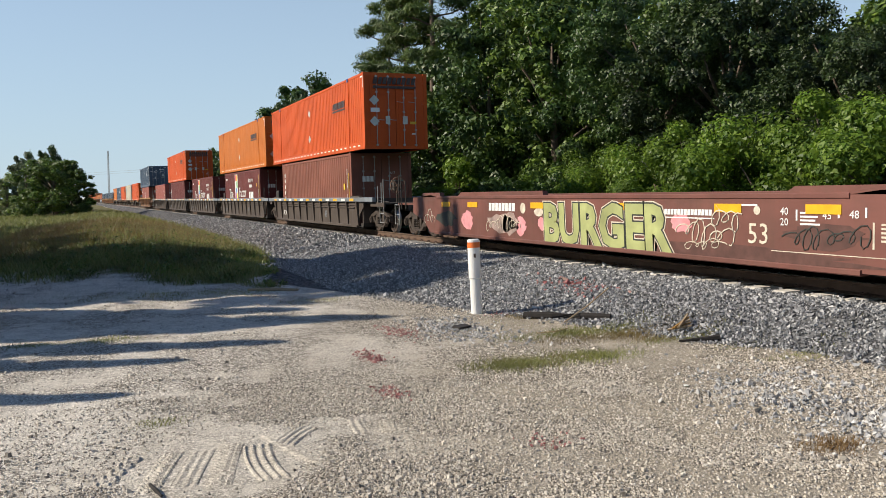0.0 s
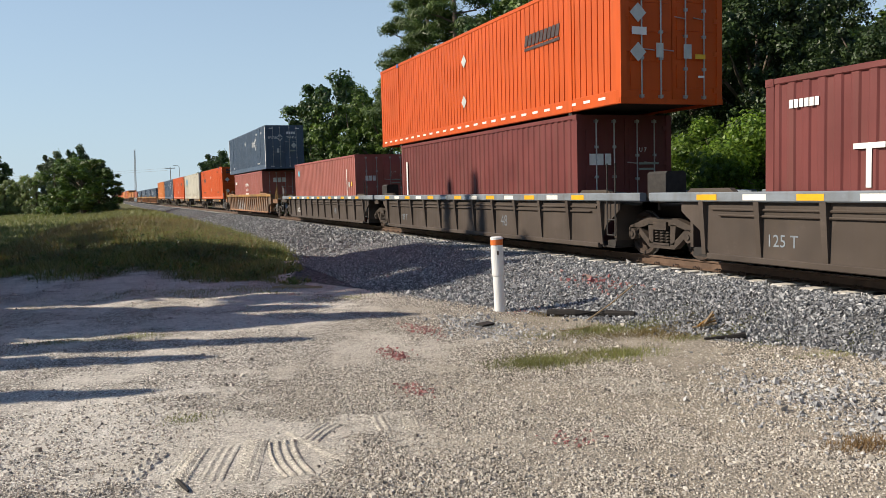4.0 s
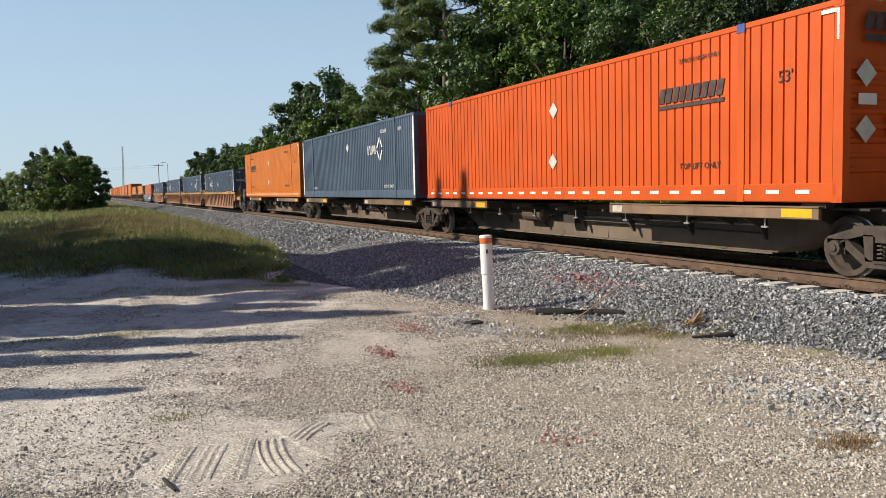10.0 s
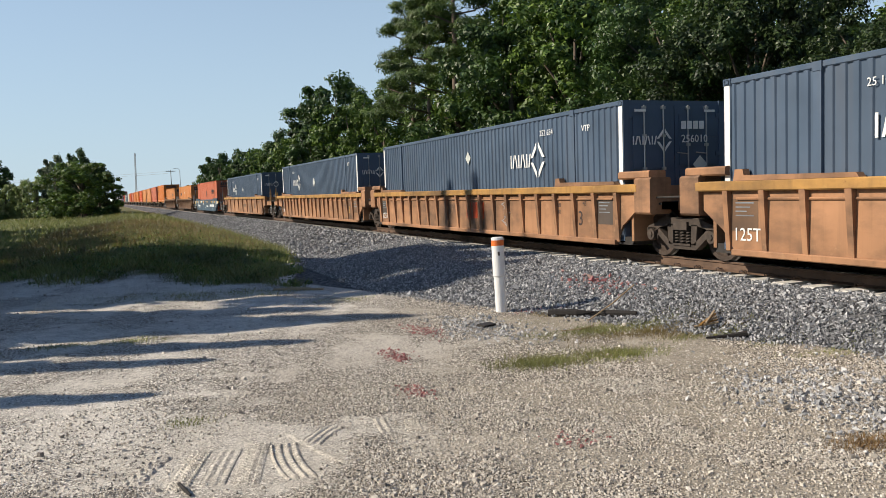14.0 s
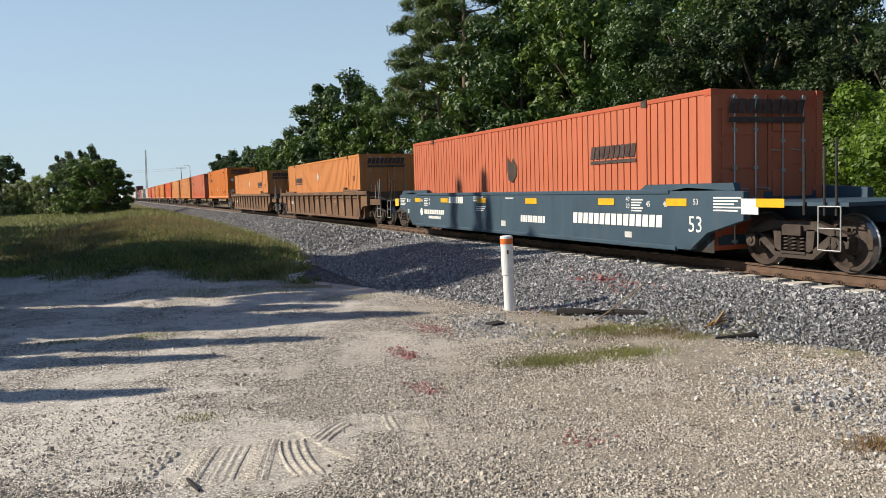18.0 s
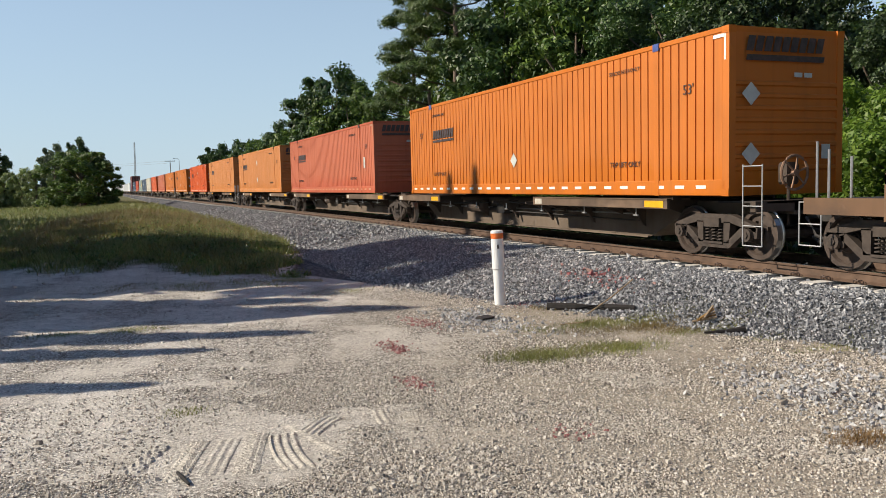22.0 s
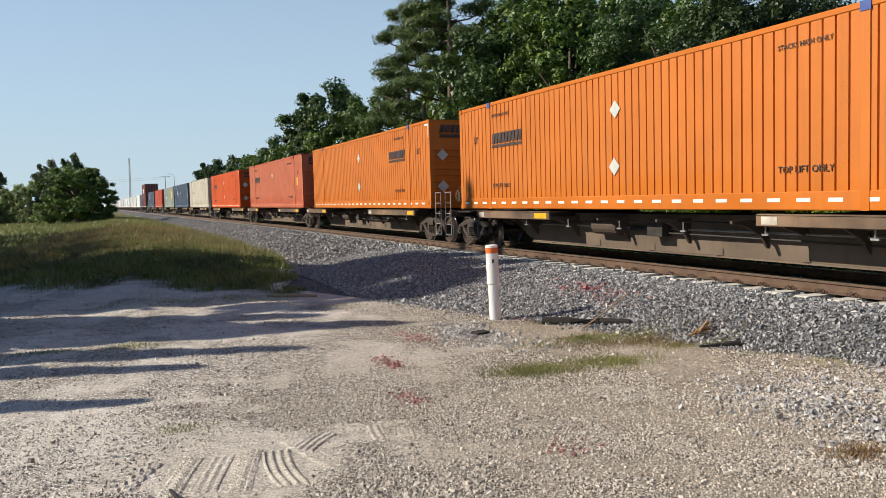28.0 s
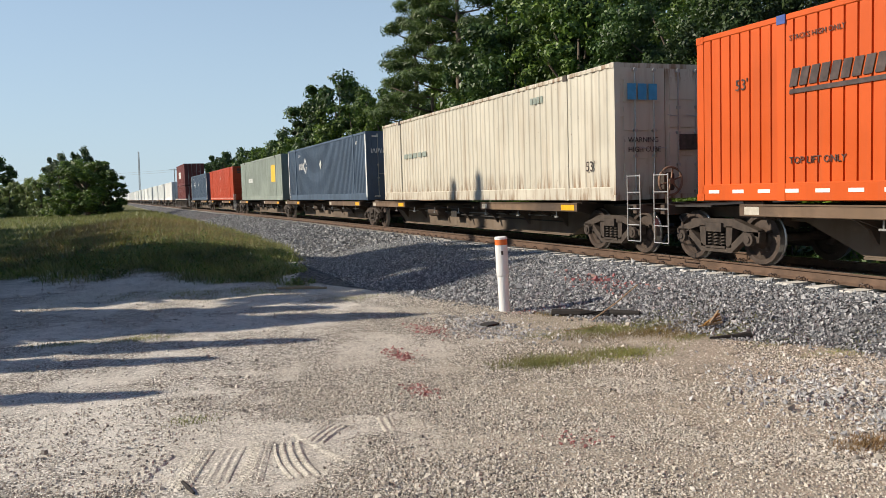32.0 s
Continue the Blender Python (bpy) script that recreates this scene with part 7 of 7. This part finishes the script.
stones(spread(22000, -75, -27, 4.5, 9.9, 3, lambda x, y, r: (y > toe(x) + r.normal(0, 0.25, len(x))) & (y < 9.9 + bend(x)) & between(x, y)), 0.075, 4, GRANITE, "ballast", "grey granite ballast further along the track", 0.28)
stones(spread(5000, -30, -3, 9.9, 12.2, 5, lambda x, y, r: between(x, 0 * y + 11) & (np.abs(np.abs(y - YC) - 0.7545) > 0.13)), 0.060, 6, GRANITE, "ballast", "grey granite ballast between the sleepers", 0.28)
spill = lambda x, y: 0.95 * np.exp(-((x + 5.6 + 0.25 * (y - 6.5)) / 1.3) ** 2 - ((y - 6.6) / 0.85) ** 2) + 0.8 * np.exp(-((x + 11.6) / 1.1) ** 2 - ((y - 5.3) / 0.5) ** 2)
near = lambda x, y: 1.0 - 0.55 * smooth01(9.0, 14.0, np.hypot(x, y))
stones(spread(46000, -16, -3.0, 3.0, 8.4, 7, lambda x, y, r: r.random(len(x)) < spill(x, y) * (0.5 + 0.5 * patchy(1.7 * x, 1.7 * y))), 0.040, 8, PALE_GRANITE, "stray_ballast", "stray pale grey ballast stones spilled on the dirt", 0.25)
wedge = lambda x, y: (y > 0.16 * x - 0.6) & (y < -1.45 * x + 1.5)
reach = lambda x, y: np.hypot(x, y)
loose = lambda x, y, r: (y < toe(x)) & wedge(x, y) & (r.random(len(x)) < near(x, y) * (0.22 + 0.78 * patchy(x, y)) * (0.40 + 0.60 * brown_at(x, y)) * (1 - 0.93 * trodden(x, y)))
chips(spread(520000, -10, -2.9, -3.0, 8.6, 9, lambda x, y, r: (reach(x, y) < 9.2) & loose(x, y, r)), 0.0150, 10, PEBBLE, "pebbles", "pale limestone pebbles strewn over the dirt")
chips(spread(330000, -17, -2.9, -3.0, 8.6, 19, lambda x, y, r: (reach(x, y) >= 9.2) & loose(x, y, r)), 0.0185, 20, PEBBLE, "pebbles", "pale limestone pebbles further over the dirt", False)
chips(spread(9000, -24, -2.9, -4, 8.6, 11, lambda x, y, r: (y < toe(x)) & wedge(x, y) & (r.random(len(x)) < (0.10 + 0.5 * patchy(x, y)) * (1 - 0.97 * trodden(x, y)))), 0.030, 12, PEBBLE, "pebbles", "larger pale stones strewn over the dirt")
for k, (x, y, sx, sy, n) in enumerate(((-8.25, 2.92, 0.18, 0.08, 130), (-10.2, 3.38, 0.26, 0.09, 170), (-11.75, 4.33, 0.34, 0.15, 190), (-5.9, 3.5, 0.12, 0.14, 60), (-12.6, 6.75, 0.12, 0.3, 90), (-13.2, 8.4, 0.7, 0.22, 110))):
    r = np.random.default_rng(70 + k)
    p = np.column_stack([x + sx * r.normal(size=n), y + sy * r.normal(size=n)])
    stones(p, 0.028 if y < 8 else 0.06, 80 + k, RED_SPRAY, "sprayed_mark", "red survey paint sprayed on the stones", 0.34)

# ---- post, sticks and other small things on the ground ----
POST_WHITE = plain("chalky_white_plastic", (0.78, 0.78, 0.76), 0.5, 0, 0.06, 3, 0.05)
POST_ORANGE = plain("orange_band", (0.75, 0.17, 0.03), 0.5, 0, 0.15, 6, 0.05)
DARKWOOD = plain("dark_weathered_wood", (0.020, 0.017, 0.015), 0.9, 0, 0.4, 9, 0.6, 0.01)
DRYWOOD = plain("dry_wood", (0.34, 0.25, 0.15), 0.85, 0, 0.25, 9, 0.4, 0.005)


def ring_post(s, r, z0, z1, sides=24, cap=True):
    s.tube([(0, 0, z0), (0, 0, z1)], r, sides)
    return s


def marker_post(x, y):
    g = float(ground_z(x, y))
    p = thing("marker_post", "white plastic marker post with an orange band near its top", "post", at=pose(x, y, g, 1.2, -1.0, 0))
    part("pole", ring_post(Shape(), 0.095, -0.2, 0.66), POST_WHITE, p, smooth=False)
    part("sleeve", Shape().tube([(0, 0, 0.62), (0, 0, 0.64), (0, 0, 1.17)], [0.097, 0.108, 0.108], 24), POST_WHITE, p)
    part("band", Shape().tube([(0, 0, 1.17), (0, 0, 1.265)], 0.111, 24), POST_ORANGE, p, "orange band")
    part("cap", Shape().tube([(0, 0, 1.265), (0, 0, 1.30), (0, 0, 1.315)], [0.112, 0.110, 0.09], 24), POST_WHITE, p)
    d = Vector((-x, -y, 0)).normalized()
    a = math.degrees(math.atan2(d.x, -d.y))
    part("label_plate", Shape().box(-0.018, 0.018, -0.004, 0, 0, 0.07), BLACK, p, "small dark printed plate", at=pose(d.x * 0.110 + 0.03, d.y * 0.110, 1.0, 0, 0, a))


marker_post(-12.88, 6.21)


def stick(name, label, pts, r, material, sides=7):
    pts3 = [(px, py, float(ground_z(px, py)) + pz) for px, py, pz in pts]
    ob = tagged(new(name, Shape().tube(pts3, r, sides).mesh(name, material)), label, "stick")
    return ob


stick("log", "black charred length of timber lying at the ballast's foot", [(-12.05, 6.70, 0.05), (-11.72, 7.05, 0.05), (-11.35, 7.42, 0.035), (-11.0, 7.72, 0.02)], [0.070, 0.076, 0.072, 0.050], DARKWOOD, 9)
stick("stick", "thin pale stick leaning on the ballast", [(-11.2, 6.95, 0.02), (-11.5, 7.6, 0.14), (-11.75, 8.2, 0.22)], 0.013, DRYWOOD, 6)
stick("stick", "short dark stick on the dirt", [(-9.0, 7.45, 0.02), (-8.92, 7.75, 0.03), (-8.82, 8.0, 0.04)], [0.014, 0.03, 0.05], DARKWOOD, 7)
stick("stick", "thin bent twig on the dirt", [(-10.6, 6.1, 0.015), (-10.5, 6.4, 0.04), (-10.75, 6.75, 0.02)], 0.009, DRYWOOD, 5)
stick("stick", "weathered brown stick beside the grassy bank", [(-18.9, 3.3, 0.02), (-18.5, 3.8, 0.03), (-18.2, 4.3, 0.02)], [0.03, 0.045, 0.025], DRYWOOD, 6)
stick("stick", "grey broken twig in the tyre tracks", [(-6.3, 0.34, 0.012), (-6.12, 0.37, 0.02), (-5.98, 0.40, 0.014)], [0.012, 0.016, 0.009], DARKWOOD, 6)
for k in range(5):
    stick("wood_chip", "splintered orange-brown wood chip on the ballast's foot", [(-9.62 + 0.05 * k, 7.75 + 0.05 * (k % 3), 0.05 + 0.02 * k), (-9.45 - 0.07 * k, 8.05 + 0.04 * k, 0.07 + 0.015 * k)], 0.016, SILL_YELLOW if k % 2 else DRYWOOD, 4)
flat = Shape().prism_y([(-0.09, 0.0), (0.09, 0.0), (0.11, 0.035), (-0.05, 0.05)], -0.13, 0.13)
scrap = tagged(new("scrap_plate", flat.mesh("scrap_plate", GRIME)), "flat black scrap lying on the gravel", "scrap")
scrap.matrix_basis = pose(-11.63, 5.33, float(ground_z(-11.63, 5.33)) + 0.01, 0, 0, 20)


def tyre_track(cx, cy, turn, length, width, bars, slant, bow, deep=0.009):
    """A tread pressed into the dust: low ridges that run out at the edges. slant 0: grooves along the way, else lugs across it."""
    nx, ny = int(length / 0.014), int(width / 0.012)
    x, y = np.meshgrid(np.linspace(-length / 2, length / 2, nx), np.linspace(-width / 2, width / 2, ny), indexing="ij")
    a = radians(turn)
    curve = bow * (x / length) ** 2
    wx, wy = cx + x * math.cos(a) - (y + curve) * math.sin(a), cy + x * math.sin(a) + (y + curve) * math.cos(a)
    edge = smooth01(0, 0.12, 0.5 - np.abs(y / width)) * smooth01(0, 0.14, 0.5 - np.abs(x / length))
    lugs = np.sin((x + slant * np.abs(y)) * bars) * np.sign(np.sin(y * 62))
    wave = (lugs if slant else np.sin(y * bars)) * (0.75 + 0.25 * np.sin(7 * x + 3 * y) * np.sin(11 * y - 2 * x))
    z = ground_z(wx, wy) - 0.012 + edge * (0.0135 + deep + deep * np.clip(wave * 1.7, -1, 1))
    i = np.arange(nx * ny).reshape(nx, ny)
    f = np.stack([i[:-1, :-1], i[1:, :-1], i[1:, 1:], i[:-1, 1:]], -1).reshape(-1, 4)
    m = array_mesh("tyre_track", np.stack([wx, wy, z], -1).reshape(-1, 3), f, bpy.data.materials["dirt_and_ballast"])
    tone = m.attributes.new("tone", "FLOAT", "POINT")
    tone.data.foreach_set("value", np.clip(brown_at(wx, wy).ravel() + 0.12, 0, 1))
    tagged(new("tyre_track", m), "tyre tread pressed into pale dust", "tyre track", kind="structure")


tyre_track(-6.62, 0.44, -16, 1.25, 0.20, 95, 0.9, 0.04, 0.006)
tyre_track(-6.60, 0.68, -16, 1.15, 0.25, 92, 0, 0.04, 0.004)
tyre_track(-6.60, 0.93, -14, 1.40, 0.24, 95, 0.7, 0.05, 0.005)
tyre_track(-6.50, 1.21, -3, 1.20, 0.30, 92, 0, 0.22, 0.008)
tyre_track(-6.70, 1.45, 12, 1.35, 0.10, 60, 0, 0.06, 0.008)
tyre_track(-7.12, 1.62, -36, 0.72, 0.26, 92, 0, 0.08, 0.006)
tyre_track(-7.15, 2.22, -9, 0.62, 0.18, 92, 0, 0.05, 0.005)
tyre_track(-7.02, 2.46, -14, 0.55, 0.18, 95, 0.7, 0.05, 0.004)
tyre_track(-6.80, 0.14, -22, 0.90, 0.18, 38, 0.9, 0.10, 0.008)

# ---- far away: a crane, poles and wires ----
FAR_STEEL = plain("hazy_grey_steel", (0.30, 0.31, 0.32), 0.7, 0.1, 0.15)
FAR_WOOD = plain("grey_pole_wood", (0.22, 0.19, 0.16), 0.9, 0, 0.2)


def crane(x, y, height):
    c = thing("crane", "slender grey lattice crane boom far along the track", "crane", at=pose(x, y, 0, 0, 3, 20))
    b = part("boom", Shape().tube([(-0.26, -0.26, 0), (-0.16, -0.16, height)], 0.055, 4).tube([(0.26, -0.26, 0), (0.16, -0.16, height)], 0.055, 4).tube([(0.26, 0.26, 0), (0.16, 0.16, height)], 0.055, 4).tube([(-0.26, 0.26, 0), (-0.16, 0.16, height)], 0.055, 4), FAR_STEEL, c)
    s = Shape()
    n = 22
    for k in range(n):
        z0, z1 = height * k / n, height * (k + 1) / n
        w0, w1 = 0.26 - 0.10 * k / n, 0.26 - 0.10 * (k + 1) / n
        for sx, sy, tx, ty in ((-1, -1, 1, -1), (1, -1, 1, 1), (1, 1, -1, 1), (-1, 1, -1, -1)):
            s.tube([(sx * w0, sy * w0, z0), (tx * w1, ty * w1, z1)], 0.035, 4)
    part("lacing", s, FAR_STEEL, c)
    part("cab", Shape().box(-1.6, 1.6, -0.9, 0.9, 0, 0.9), FAR_STEEL, c)


crane(-330, 7.4, 20.0)


def utility_pole(x, y, height):
    p = thing("utility_pole", "grey wooden utility pole with a crossarm", "pole", "poles along the track", pose(x, y, 0))
    part("pole", Shape().tube([(0, 0, -0.5), (0, 0, height)], [0.16, 0.11], 8), FAR_WOOD, p)
    part("crossarm", Shape().box(-0.08, 0.08, -1.6, 1.6, height - 0.5, height - 0.32), FAR_WOOD, p)
    for q in (-1.45, -0.7, 0.7, 1.45):
        part("insulator", Shape().tube([(0, q, height - 0.32), (0, q, height - 0.1)], 0.06, 6), FAR_STEEL, p)


def street_lamp(x, y, height):
    p = thing("street_lamp", "thin grey street lamp far along the track", "lamp post", at=pose(x, y, 0))
    part("pole", Shape().tube([(0, 0, 0), (0, 0, height - 0.6), (0, -0.5, height), (0, -1.4, height + 0.1)], [0.12, 0.09, 0.07, 0.06], 6), FAR_STEEL, p)
    part("lamp_head", Shape().box(-0.15, 0.15, -2.0, -1.3, height, height + 0.18), FAR_STEEL, p)


utility_pole(-300, 18.4, 12.3)
street_lamp(-300, 21.4, 12.8)
wire = Shape()
for z in (11.2, 11.9):
    wire.tube([(-300, 17.5, z), (-330, -10, z - 0.6), (-400, -60, z)], 0.035, 4)
tagged(new("overhead_wire", wire.mesh("overhead_wire", FAR_STEEL)), "thin overhead wires across the far sky", "wire")


def far_wood(points, height, seed, label):
    r = np.random.default_rng(seed)
    cs, rs = [], []
    for (x0, y0), (x1, y1) in zip(points[:-1], points[1:]):
        n = int(math.hypot(x1 - x0, y1 - y0) / 4)
        for k in range(n):
            q = k / n
            h = height * r.uniform(0.45, 1.0)
            for z in np.arange(0.8, h, 2.2):
                cs.append((x0 + (x1 - x0) * q + r.uniform(-2, 2), y0 + (y1 - y0) * q + r.uniform(-2, 2), z))
                rs.append(r.uniform(1.4, 2.6))
    v, f = leaves(cs, rs, 24, 0.75, seed)
    tagged(new("far_wood", array_mesh("far_wood", v, f, LEAF_DARK)), label, "woods", kind="stuff")


far_wood([(-420, -160), (-430, -70), (-460, -20), (-470, -8)], 8, 1, "hazy dark line of woods across the field")
far_wood([(-470, 22), (-380, 26), (-270, 27), (-180, 26)], 7, 2, "dark woods along the track in the distance")
far_wood([(-170, 30), (-100, 30), (-60, 34), (-20, 40), (40, 42)], 9, 3, "dense dark undergrowth deep in the wood")


def along(s, t):
    """How far along the track a place of the train has come after t seconds: it slows a little."""
    return s + 17.428 * t - 0.005994 * t * t


def motions():
    for ob, s, y, z in MOVERS:
        turning = [t for t in np.arange(0.5, 32.0, 0.5) if -80 < along(s, t) < -5]
        times = sorted(set([0.0, 4.0, 8.0, 12.0, 16.0, 20.0, 24.0, 28.0, 32.0] + [float(t) for t in turning]))
        walk(ob, [(t, pose(along(s, t), y + float(bend(along(s, t))), z, 0, 0, lean_at(along(s, t)))) for t in times])
    turn = [(k / 30, math.degrees((along(0, k / 30)) / 0.452)) for k in range(961)]
    for dx in (-0.89, 0.89):
        alike = [w for w in WHEELSETS if (w.matrix_basis.translation.x > 0) == (dx > 0)]
        walk(alike[0], [(t, pose(dx, 0, 0.45, 0, a, 0)) for t, a in turn])
        keys = alike[0].animation_data
        for w in alike[1:]:          # every wheelset turns alike
            w.rotation_mode = "QUATERNION"
            w.animation_data_create()
            w.animation_data.action, w.animation_data.action_slot = keys.action, keys.action_slot


motions()
